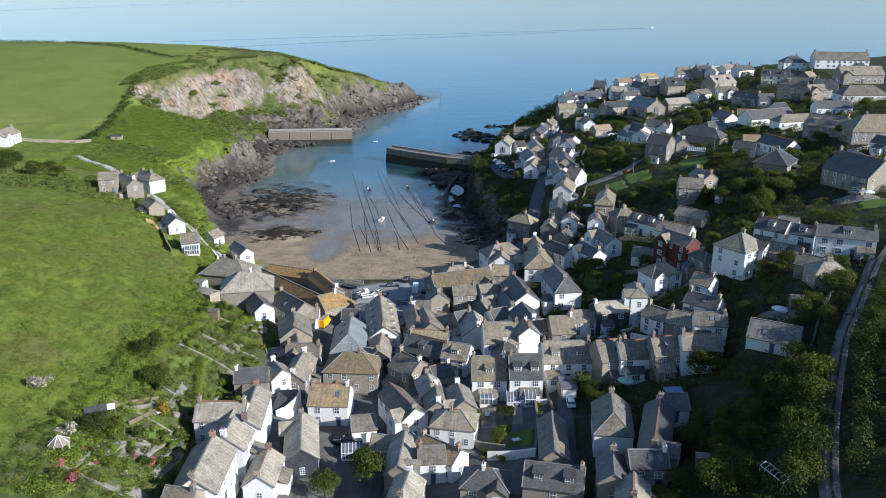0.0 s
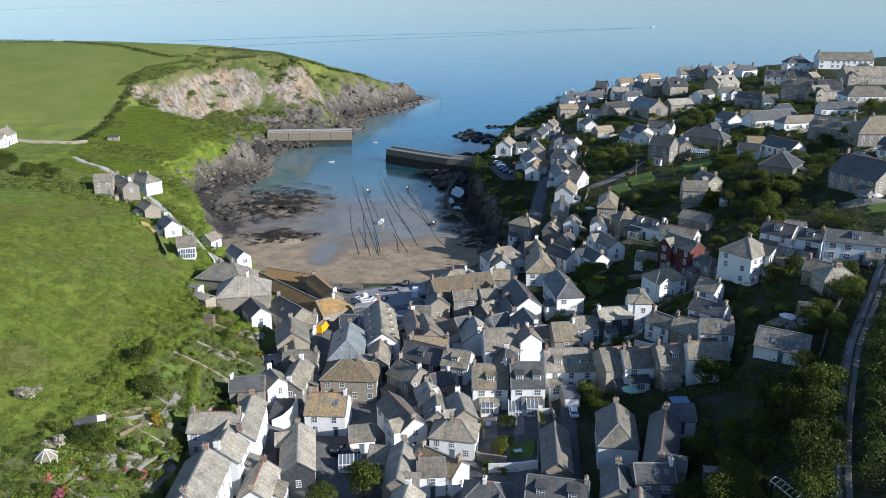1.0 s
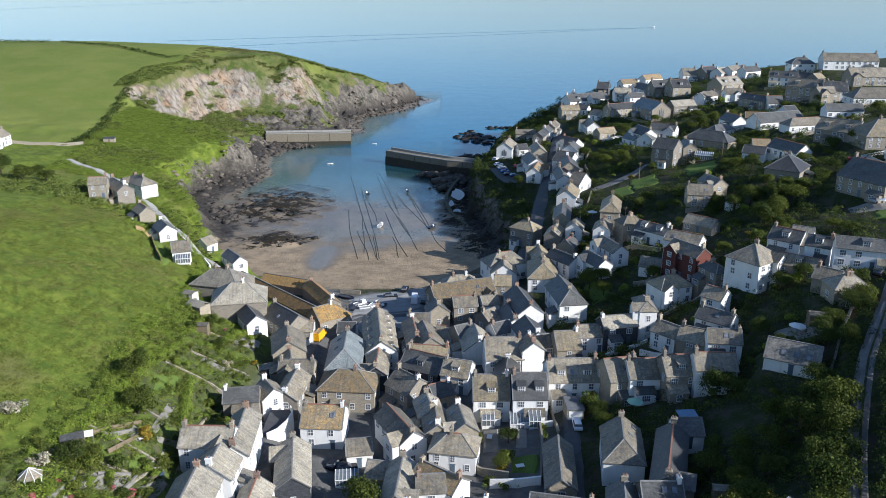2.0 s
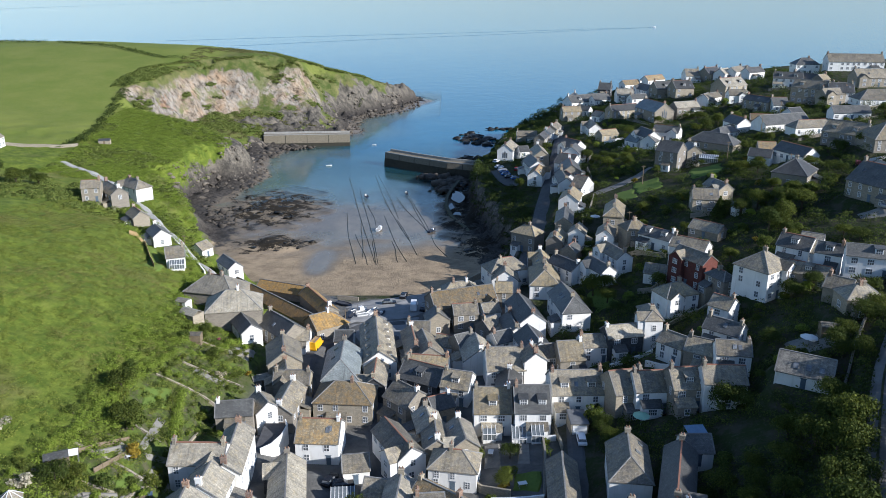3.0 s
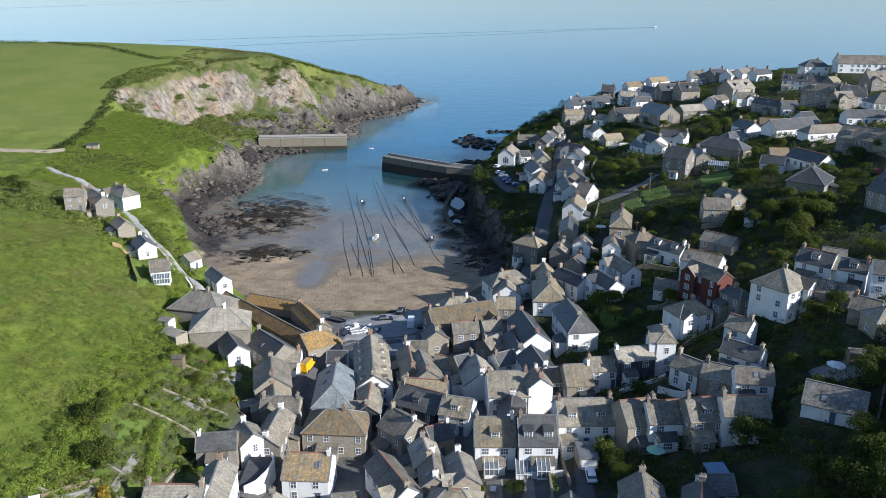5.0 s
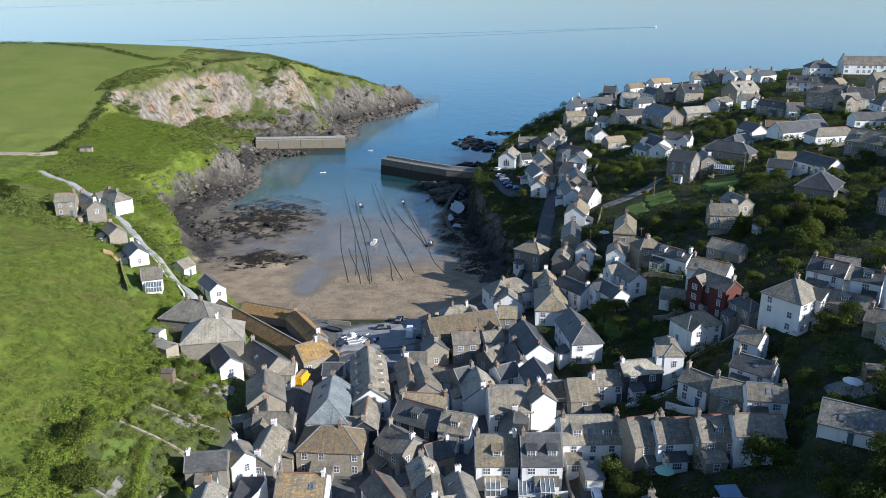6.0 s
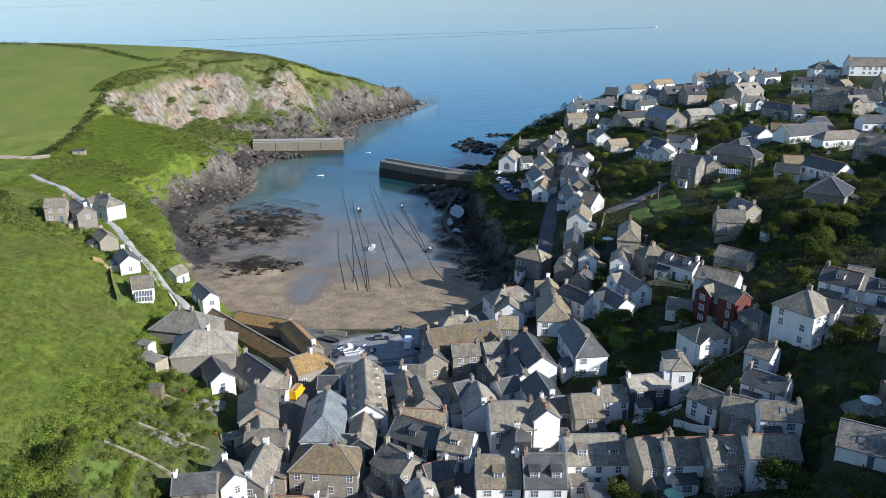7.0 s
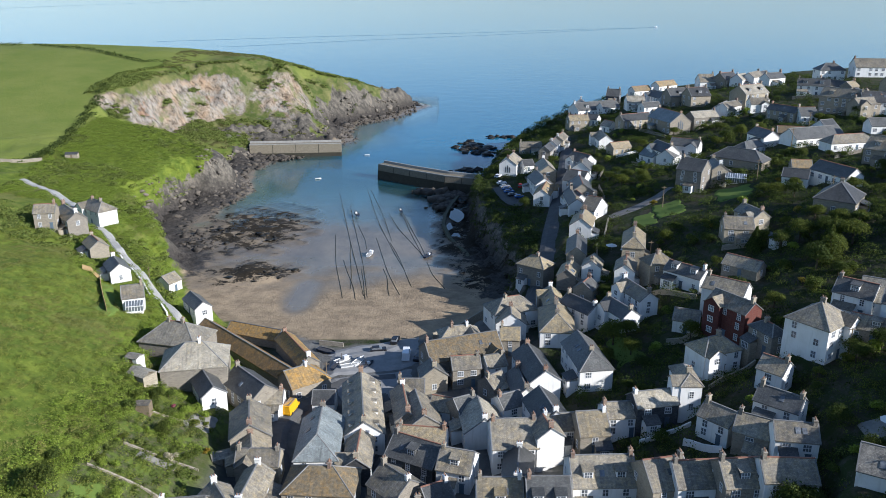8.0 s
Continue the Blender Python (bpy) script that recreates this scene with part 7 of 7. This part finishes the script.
thicket("garden_hedge", "clipped green garden hedges on the terraces",
        along([(-53.8, 110.4), (-49.6, 113)], 0.45, 21, 0.6, 0.75, 1.3, 1.5, 0.08) + along([(-53, 106.5), (-48.5, 108)], 0.45, 22, 0.7, 0.9, 1.3, 1.7, 0.1) + along([(-48.4, 138), (-50.3, 148), (-52.2, 158)], 0.5, 23, 0.8, 1.1, 1.5, 2.2, 0.2)
        + along([(-55.9, 174.8), (-47.8, 176.5), (-41.7, 179.9)], 0.7, 24, 0.6, 1.0, 1.2, 1.8, 0.3) + along([(-51.8, 181.5), (-50.4, 194.2)], 0.7, 25, 0.8, 1.2, 1.3, 2, 0.3) + along([(-62, 120), (-60, 140), (-60, 158), (-58.0, 171.9)], 0.8, 26, 0.7, 1.5, 1.0, 2.2, 0.7)
        + along([(-60.0, 175.9), (-57.7, 191.1), (-51.3, 198.7)], 0.8, 27, 0.7, 1.4, 1.0, 2.0, 0.8) + along([(-63.4, 204.2), (-71.5, 214.8), (-73.3, 238.1), (-86, 262)], 0.9, 28, 0.7, 1.5, 0.8, 1.8, 0.8) + along([(8, 133), (17, 131.5)], 0.7, 29, 0.5, 0.8, 0.8, 1.4, 0.2) + along([(20, 146), (20, 158)], 0.7, 30, 0.5, 0.8, 0.9, 1.6, 0.2), 40, LUSH, 130, 0.11, "hedge", 0.3)


def stone_wall(points, h, walls, label):
    pts = []
    for (ax, ay), (bx, by) in zip(points, points[1:]):
        n = max(1, int(math.hypot(bx - ax, by - ay) / 3))
        pts += [(ax + (bx - ax) * i / n, ay + (by - ay) * i / n) for i in range(n)]
    pts.append(points[-1])
    return tagged(part("boundary_wall", sweep([(x, y, height(x, y)) for x, y in pts], [(-0.25, -1.5), (-0.2, h), (0.2, h), (0.25, -1.5)]), walls), label, "wall", "boundary walls")


stone_wall([(-71.2, 238.8), (-79.2, 250.2), (-87.2, 261.2), (-97, 274)], 1.0, WALL["white"], "low white wall along the climbing lane")
stone_wall([(8.5, 132.5), (17.5, 131)], 1.8, WALL["white"], "white-painted wall at the foot of a garden")
stone_wall([(17.5, 131), (19.5, 146), (20, 158)], 1.6, WALL["stone"], "mossy stone wall between gardens")
stone_wall([(-31.5, 236.8), (-25.1, 235.2)], 1.2, WALL["stone"], "stone sea wall at the head of the beach")
stone_wall([(-1.9, 238.4), (5.9, 246.3), (14.3, 260.3)], 2.6, WALL["stone"], "stone sea wall under the old inn")
stone_wall([(-44, 100), (-45, 124), (-43, 137)], 1.6, WALL["stone"], "stone retaining wall behind the cottages")
stone_wall([(-166, 374), (-176, 369), (-190, 366), (-204, 362)], 1.4, WALL["stone"], "dry-stone wall below the pasture")
stone_wall([(92, 178), (86, 164), (78, 152), (71, 141)], 1.2, WALL["stone"], "stone wall along the country lane")
for x0, y0, x1, y1 in ((-62, 118, -50, 121), (-60, 128, -48, 127), (-50, 119, -46, 137), (-58, 140, -48, 139), (-58, 160, -46, 161), (-56.0, 169.9, -44, 172), (-60, 106, -48, 105), (-47, 140, -46, 156), (-55.8, 183.6, -46, 187)):
    stone_wall([(x0, y0), (x1, y1)], 0.35, WALL["stone"], "low stone wall between terraced gardens")


# a raised terrace with a curved white parapet over the street
terrace = tagged(new("terrace"), "raised terrace with a curved white parapet over the street", "terrace")
tz = height(-33.5, 152)
terrace.matrix_basis = pose(-33.5, 152, tz)
RIM_LINE = [(-1.2, -5.6), (0.6, -3.8), (1.9, -0.6), (2.4, 3.0), (1.6, 5.2)]
bm = bmesh.new()
floor_line = [(-2.6, -5.6)] + RIM_LINE + [(-2.6, 5.2)]
low, high = ([bm.verts.new((px, py, pz)) for px, py in floor_line] for pz in (-4.0, 2.2))
bm.faces.new(high), bm.faces.new(low[::-1])
for k in range(len(low)):
    m = (k + 1) % len(low)
    bm.faces.new((low[k], low[m], high[m], high[k]))
bmesh.ops.recalc_face_normals(bm, faces=bm.faces)
part("deck", bm, plain("dark_terrace_felt", (0.09, 0.09, 0.095), 0.9, vary=0.4, size=0.8), terrace, "dark felted deck")
part("parapet", sweep([(px, py, 0) for px, py in RIM_LINE], [(-0.12, -3.9), (-0.12, 3.2), (0.12, 3.2), (0.12, -3.9)]), WALL["white"], terrace, "curved white-painted parapet")


# a ribbed summerhouse roof among the upper gardens
gazebo = tagged(new("summerhouse"), "small white summerhouse with a ribbed pyramid roof", "summerhouse")
gazebo.matrix_basis = pose(-60.5, 109.5, height(-60.5, 109.5) - 0.6) @ Matrix.Diagonal((0.8, 0.8, 0.85, 1))
bm = bmesh.new()
bmesh.ops.create_cone(bm, cap_ends=True, segments=8, radius1=2.2, radius2=0.05, depth=1.5, matrix=Matrix.Translation((0, 0, 3.0)))
map_metres(bm)
part("roof", bm, SLATE["grey"], gazebo)
for k in range(8):
    a = k * math.pi / 4
    rib = sweep([(0.05 * math.cos(a), 0.05 * math.sin(a), 3.78), (2.25 * math.cos(a), 2.25 * math.sin(a), 2.27)], [(-0.06, 0), (-0.06, 0.08), (0.06, 0.08), (0.06, 0)])
    part("rib", rib, FRAME, gazebo)
    bm = bmesh.new()
    stack(bm, (0.06, 0.06, -0.5), (0.06, 0.06, 2.35))
    part("post", bm, FRAME, gazebo, "", Matrix.Translation((1.95 * math.cos(a), 1.95 * math.sin(a), 0)))


# ---- conservatories, flat-roofed garages and garden things ----
PANE = plain("conservatory_glass", (0.16, 0.18, 0.19), 0.1, vary=0.4, size=0.8, spec=0.6)
FELT = plain("roofing_felt", (0.16, 0.165, 0.17), 0.9, vary=0.35, size=0.7)
TARP = plain("blue_tarpaulin", (0.2, 0.3, 0.42), 0.6, vary=0.3, size=0.9)
KAYAK = plain("red_plastic", (0.5, 0.03, 0.02), 0.4)


def conservatory(x, y, yaw, l, d, low, high, label, sink=0.0):
    """A white glazed lean-to: the back edge at y = 0, glass towards -y."""
    ob = tagged(new("conservatory"), label, "conservatory", "conservatories")
    ob.matrix_basis = pose(x, y, height(x, y) - sink, 0, 0, yaw)
    bm = bmesh.new()
    box(bm, -l / 2, -d, -2, l / 2, 0, 0.6)
    part("plinth", bm, WALL["white"], ob)
    bm = bmesh.new()
    box(bm, -l / 2 + 0.06, -d + 0.06, 0.6, l / 2 - 0.06, -d + 0.1, low)
    part("pane", bm, PANE, ob)
    for s in (-1, 1):
        bm = bmesh.new()
        v = [bm.verts.new((s * (l / 2 - 0.08), py, pz)) for py, pz in ((-d + 0.06, 0.6), (0, 0.6), (0, high), (-d + 0.06, low))]
        w = [bm.verts.new(q.co - Vector((s * 0.04, 0, 0))) for q in v]
        bm.faces.new(v), bm.faces.new(w)
        for i in range(4):
            bm.faces.new((v[i], v[(i + 1) % 4], w[(i + 1) % 4], w[i]))
        bmesh.ops.recalc_face_normals(bm, faces=bm.faces)
        part("pane", bm, PANE, ob)
    bm = bmesh.new()
    v = [bm.verts.new(c) for c in ((-l / 2, -d - 0.1, low), (l / 2, -d - 0.1, low), (l / 2, 0, high), (-l / 2, 0, high))]
    w = [bm.verts.new(q.co + Vector((0, 0, 0.06))) for q in v]
    bm.faces.new(v), bm.faces.new(w)
    for i in range(4):
        bm.faces.new((v[i], v[(i + 1) % 4], w[(i + 1) % 4], w[i]))
    bmesh.ops.recalc_face_normals(bm, faces=bm.faces)
    roof = part("glass_roof", bm, PANE, ob)
    n = max(3, int(l / 0.7))
    for i in range(n + 1):
        u = -l / 2 + l * i / n
        part("glazing_bar", sweep([(u, -d - 0.12, low + 0.06), (u, 0, high + 0.06)], [(-0.05, 0), (-0.05, 0.07), (0.05, 0.07), (0.05, 0)]), FRAME, roof)
        bm = bmesh.new()
        box(bm, u - 0.05, -d - 0.02, 0.55, u + 0.05, -d + 0.06, low + 0.02)
        part("mullion", bm, FRAME, ob)
    bm = bmesh.new()
    box(bm, -l / 2 - 0.06, -d - 0.16, low - 0.12, l / 2 + 0.06, -d + 0.02, low + 0.06)
    box(bm, -l / 2, -d - 0.03, 0.55, l / 2, -d + 0.04, 0.68)
    part("rail", bm, FRAME, ob)
    return ob


conservatory(9.4, 156.6, 0, 2.6, 2.4, 2.1, 2.9, "small white-framed conservatory behind a white terrace house")
conservatory(15.3, 155.6, -2, 2.8, 3.4, 2.1, 3.2, "white-framed conservatory with a ribbed glass roof")
conservatory(18.9, 155.2, -2, 2.4, 3.6, 2.2, 2.9, "white lean-to conservatory on a terrace house")
conservatory(33.2, 143.5, 90, 2.4, 1.6, 2.0, 2.8, "small white conservatory beside a slate-roofed cottage")
conservatory(-78.3, 236.4, 13, 4.2, 1.8, 2.1, 2.9, "white conservatory below a lane cottage")
conservatory(-17.8, 136.5, 5, 4.2, 2.0, 2.0, 2.9, "white glazed lean-to against a cottage gable")


def garage(x, y, yaw, l, d, h, label):
    ob = tagged(new("garage"), label, "garage")
    ob.matrix_basis = pose(x, y, height(x, y), 0, 0, yaw)
    bm = bmesh.new()
    box(bm, -l / 2, 0, -1.5, l / 2, d, h)
    map_metres(bm)
    part("wall", bm, WALL["stone"], ob)
    bm = bmesh.new()
    stack(bm, (l / 2 + 0.15, d / 2 + 0.15, h), (l / 2 + 0.15, d / 2 + 0.15, h + 0.14), (l / 2, d / 2, h + 0.2))
    part("flat_roof", bm, FELT, ob, "", Matrix.Translation((0, d / 2, 0)))
    bm = bmesh.new()
    box(bm, -l / 2 + 0.3, -0.06, -0.3, l / 2 - 0.3, 0.02, h - 0.3)
    for i in range(4):
        box(bm, -l / 2 + 0.3, -0.09, 0.2 + i * 0.5, l / 2 - 0.3, -0.05, 0.25 + i * 0.5)
    part("garage_door", bm, FRAME, ob)
    return ob


garage(27.0, 152.4, 1, 3.4, 5.5, 2.4, "flat felt-roofed stone garage beside a terrace")


def low_roof(x, y, yaw, l, w, h, cloth, label, kind="awning"):
    """A sloping sheet on four posts."""
    ob = tagged(new(kind), label, kind)
    ob.matrix_basis = pose(x, y, height(x, y), 0, 0, yaw)
    bm = bmesh.new()
    v = [bm.verts.new((sx * l / 2, sy * w / 2, h + 0.25 * sy)) for sx, sy in ((-1, -1), (1, -1), (1, 1), (-1, 1))]
    u = [bm.verts.new(q.co + Vector((0, 0, 0.05))) for q in v]
    bm.faces.new(v), bm.faces.new(u)
    for i in range(4):
        bm.faces.new((v[i], v[(i + 1) % 4], u[(i + 1) % 4], u[i]))
    bmesh.ops.recalc_face_normals(bm, faces=bm.faces)
    part("sheet", bm, cloth, ob)
    for sx in (-1, 1):
        for sy in (-1, 1):
            bm = bmesh.new()
            stack(bm, (0.05, 0.05, -0.6), (0.05, 0.05, h + 0.25 * sy))
            part("post", bm, METAL, ob, "", Matrix.Translation((sx * (l / 2 - 0.1), sy * (w / 2 - 0.1), 0)))
    return ob


low_roof(45.9, 140.5, 5, 3.6, 4.2, 2.4, TARP, "pale blue sheeted lean-to roof at the edge of a garden")
low_roof(-58, 123.2, 20, 1.6, 1.2, 2.0, CLOTH, "small white awning beside a dark garden shed")
low_roof(88.5, 247.5, -30, 3.0, 2.4, 1.9, FELT, "low dark felt-covered carport beside a drive", "carport")


def bench_table(x, y, yaw, top, label):
    ob = tagged(new("garden_table"), label, "table", "garden tables")
    ob.matrix_basis = pose(x, y, height(x, y) + 0.25, 0, 0, yaw)
    bm = bmesh.new()
    stack(bm, (0.8, 0.5, 0.7), (0.82, 0.52, 0.72), (0.8, 0.5, 0.76))
    part("tabletop", bm, top, ob)
    for sx in (-1, 1):
        for sy in (-1, 1):
            bm = bmesh.new()
            stack(bm, (0.04, 0.04, -0.2), (0.04, 0.04, 0.71))
            part("leg", bm, METAL, ob, "", Matrix.Translation((sx * 0.65, sy * 0.38, 0)))
    return ob


for x, y, yaw, top, label in ((9.4, 149.6, 80, FRAME, "pale garden table on a paved yard"), (-47.2, 123.2, 20, FRAME, "white garden table on a terrace"), (14.4, 137.2, 15, FRAME, "white garden table on a small lawn"),
                              (-52.2, 130.5, 40, FRAME, "white table among garden seats"), (-47.8, 121.6, 60, TIMBER, "timber garden table between flower beds"), (73, 158, 30, FRAME, "white table on a garden terrace")):
    bench_table(x, y, yaw, top, label)


def kayak(x, y, yaw, paint, label):
    bm = bmesh.new()
    bmesh.ops.create_uvsphere(bm, u_segments=16, v_segments=8, radius=1.0, matrix=Matrix.Translation((0, 0, 0.25)) @ Matrix.Diagonal((1.5, 0.34, 0.24, 1)))
    ob = tagged(new("kayak"), label, "kayak")
    ob.matrix_basis = pose(x, y, height(x, y) + 0.25, 0, 0, yaw)
    part("hull", bm, paint, ob)
    bm = bmesh.new()
    bmesh.ops.create_cone(bm, cap_ends=True, segments=12, radius1=0.3, radius2=0.26, depth=0.12, matrix=Matrix.Translation((0, 0, 0.48)))
    part("cockpit", bm, TYRE, ob)
    return ob


kayak(4.9, 142.3, 70, KAYAK, "red plastic kayak lying beside a cottage wall")
kayak(6.1, 143.6, 60, TARP, "blue plastic kayak lying beside a cottage wall")


def glass_frame(x, y, yaw, l, w, h, label):
    """A low unglazed greenhouse frame."""
    ob = tagged(new("greenhouse_frame"), label, "greenhouse")
    ob.matrix_basis = pose(x, y, height(x, y), 0, 0, yaw)
    for sy in (-1, 1):
        part("rail", sweep([(-l / 2, sy * w / 2, h), (l / 2, sy * w / 2, h)], [(-0.06, 0), (-0.06, 0.1), (0.06, 0.1), (0.06, 0)]), FRAME, ob)
    for i in range(6):
        u = -l / 2 + l * i / 5
        part("hoop", sweep([(u, -w / 2, -0.5), (u, -w / 2, h), (u, 0, h + 0.5), (u, w / 2, h), (u, w / 2, -0.5)], [(-0.05, -0.05), (-0.05, 0.05), (0.05, 0.05), (0.05, -0.05)]), FRAME, ob)
    return ob


glass_frame(51.7, 106.5, 110, 5.0, 1.8, 1.6, "weathered white greenhouse frame in an overgrown garden")


def board_fence(points, h, label, boards=None):
    ob = tagged(new("fence"), label, "fence", "garden fences")
    x0, y0 = points[0]
    z0 = height(x0, y0)
    ob.matrix_basis = pose(x0, y0, z0)
    for (ax, ay), (bx, by) in zip(points, points[1:]):
        n = max(1, int(math.hypot(bx - ax, by - ay) / 1.8))
        for i in range(n):
            p, q = ((ax + (bx - ax) * k / n, ay + (by - ay) * k / n) for k in (i, i + 0.96))
            za, zb = height(*p) - z0, height(*q) - z0
            part("panel", sweep([(p[0] - x0, p[1] - y0, za), (q[0] - x0, q[1] - y0, zb)], [(-0.03, 0.05), (-0.03, h), (0.03, h), (0.03, 0.05)]), boards or NEWBOARD, ob)
            bm = bmesh.new()
            stack(bm, (0.07, 0.07, -0.6), (0.07, 0.07, h + 0.1))
            part("post", bm, boards or NEWBOARD, ob, "", Matrix.Translation((p[0] - x0, p[1] - y0, za)))
    return ob


NEWBOARD = plain("golden_fence_board", (0.42, 0.29, 0.14), 0.8, vary=0.3, size=1.5)
board_fence([(-93.4, 251.9), (-88, 240), (-81.5, 226.8)], 1.5, "new golden timber fence between rough lawns")
board_fence([(-93.4, 251.9), (-97, 250)], 1.5, "short golden timber fence by steps on the slope")
board_fence([(-55, 123), (-52.5, 133)], 0.9, "low grey timber fence beside garden steps", TIMBER)
board_fence([(-58.5, 126), (-54, 135)], 0.9, "low grey timber fence above a garden bank", TIMBER)
patch_of("lawn", [(-92, 248), (-83, 228), (-79.7, 229.4), (-89, 250)], LAWN, "bright mown strip beside a timber fence", "lawn")
stone_wall([(3.9, 141.2), (7.2, 137.7), (12, 134.5)], 1.7, WALL["stone"], "pale stone garden wall beside an alley")
stone_wall([(23, 160), (23, 148)], 1.0, WALL["stone"], "mossy stone wall along a lane")

# single bushes that stand out against the yards and walls
for x, y, s, tall in ((6.6, 147.8, 0.9, 1.7), (12.2, 141.6, 1.2, 1.0), (14.0, 148.6, 0.75, 1.3), (30.3, 155.6, 1.5, 1.2), (32, 149.2, 1.0, 1.2), (10.8, 131.5, 0.7, 0.9), (8.5, 133.5, 0.8, 1.0), (-54.8, 138.3, 1.7, 1.0), (-58.7, 145.5, 1.1, 1.2),
                      (-55.2, 117.5, 1.2, 1.3), (-52.6, 120, 1.1, 1.2), (-57, 116, 0.9, 1.1), (-8.2, 199.5, 0.6, 1.0), (4.4, 180.0, 1.0, 1.3), (2.8, 181.7, 0.9, 1.2), (-47.6, 117, 0.8, 1.0), (-50, 121, 0.6, 1.0), (20.3, 150.5, 0.7, 1.0), (37, 158, 0.7, 1.1)):
    m = pose(x, y, height(x, y) - 0.1, 0, 0, x * 37 % 360) @ Matrix.Diagonal((s, s, s * tall, 1))
    tagged(copy_thing_at(SHRUBS[int(x * 7 + y) % 3], m), group="garden bushes")


def conifer(tall, seed, label):
    g = np.random.default_rng(seed)
    ob = tagged(new("conifer"), label, "tree")
    blobs = []
    for i in range(11):
        k = i / 10
        for a in range(5):
            r = tall * 0.27 * (1 - k) + 0.15
            t = a * 1.2566 + i * 0.7
            blobs.append((math.cos(t) * r * 0.75, math.sin(t) * r * 0.75, tall * (0.12 + 0.86 * k), r * 0.62 + 0.1, r * 0.62 + 0.1, tall * 0.05))
    v, f = leaf_cloud(g, blobs, 3600, 0.2)
    part("crown", big_mesh("crown", v, f, LEAVES), None, ob)
    bm = bmesh.new()
    stack(bm, (0.25, 0.25, -0.5), (0.04, 0.04, tall * 0.95))
    part("trunk", bm, BARK, ob)
    return ob


for x, y, tall, seed in ((93.4, 227.5, 9.5, 61), (98, 236, 8.0, 62), (83, 246, 6.5, 63)):
    conifer(tall, seed, "dark conical conifer in a hillside garden").matrix_basis = pose(x, y, height(x, y) - 0.2)


# the chapel's gable has a tall group of lancets
def near_house(x, y):
    return min((o for o in scene.objects if o.name.startswith("house") and o.parent is None), key=lambda o: (o.matrix_basis.translation.x - x) ** 2 + (o.matrix_basis.translation.y - y) ** 2)


def lancet(w, h):
    bm = bmesh.new()
    outline = [(-w / 2, 0), (w / 2, 0), (w / 2, h * 0.75), (0, h), (-w / 2, h * 0.75)]
    a, b = ([bm.verts.new((px, py, pz)) for px, pz in outline] for py in (-0.06, 0.04))
    bm.faces.new(a), bm.faces.new(b)
    for i in range(5):
        bm.faces.new((a[i], a[(i + 1) % 5], b[(i + 1) % 5], b[i]))
    bmesh.ops.recalc_face_normals(bm, faces=bm.faces)
    return bm


def gable_lancets(x, y, sizes, sill, name, label, category):
    """Tall pointed lights in the gable that looks towards the valley's head."""
    ob = near_house(x, y)
    ob.name = name
    tagged(ob, label, category)
    half = max(abs(c[0]) for o in ob.children if o.name.startswith("wall") for c in o.bound_box)
    ends = [(-half, -90), (half, 90)]
    ux, turn = min(ends, key=lambda e: (ob.matrix_basis @ Vector((e[0], 0, 0))).y)
    for o in list(ob.children):
        if o.name.startswith("window") and abs(abs(o.matrix_basis.translation.x) - half) < 0.2:
            for child in list(o.children):
                bpy.data.objects.remove(child)
            bpy.data.objects.remove(o)
    for off, w, h in sizes:
        part("window", lancet(w, h), GLASS, ob, "tall pointed window", pose(ux, off, sill, 0, 0, turn))


gable_lancets(102.5, 404.7, ((-1.0, 0.7, 3.4), (0, 0.8, 4.2), (1.0, 0.7, 3.4)), 2.2, "chapel", "stone chapel with a slate roof and tall lancet windows", "chapel")
gable_lancets(31.0, 394.0, ((-0.9, 0.55, 2.6), (0, 0.6, 3.4), (0.9, 0.55, 2.6)), 1.6, "school_hall", "white hall with a steep roof and tall gable windows", "hall")
conservatory(98.2, 305.5, -20, 6.5, 4.5, 2.4, 2.9, "white glazed sun room with a blue base")


# raised beds and pale retaining walls of the terraced gardens
for ax, ay, bx, by in ((-55.6, 111.5, -53.4, 117), (-50.3, 115, -49.8, 120.5), (-54.2, 116.8, -50.6, 120.2), (-57.2, 107, -56.2, 113.5), (-48.6, 117.5, -47.4, 121.5), (-51, 133, -49, 138), (-56.5, 127.5, -54.6, 131)):
    stone_wall([(ax, ay), (bx, by)], 0.75, PAVING, "low pale retaining wall of a terraced garden")
for x, y, s, kind in ((-57.6, 111.5, 0.5, "pink"), (-55.2, 109.6, 0.45, "pink"), (-47.4, 119, 0.4, "gold"), (-51.2, 110, 0.35, "pale"), (-58.8, 106, 0.7, "pink"), (-56, 104.5, 0.6, "gold"), (-44.3, 178.2, 0.5, "gold"), (-49.7, 184.1, 0.5, "pale"), (-53.7, 189.0, 0.5, "pink"), (-46.4, 193.7, 0.45, "pale")):
    m = pose(x, y, height(x, y) - 0.1, 0, 0, x * 53 % 360) @ Matrix.Diagonal((s, s, s, 1))
    tagged(copy_thing_at(BLOSSOMS[kind], m), group="flowering shrubs")
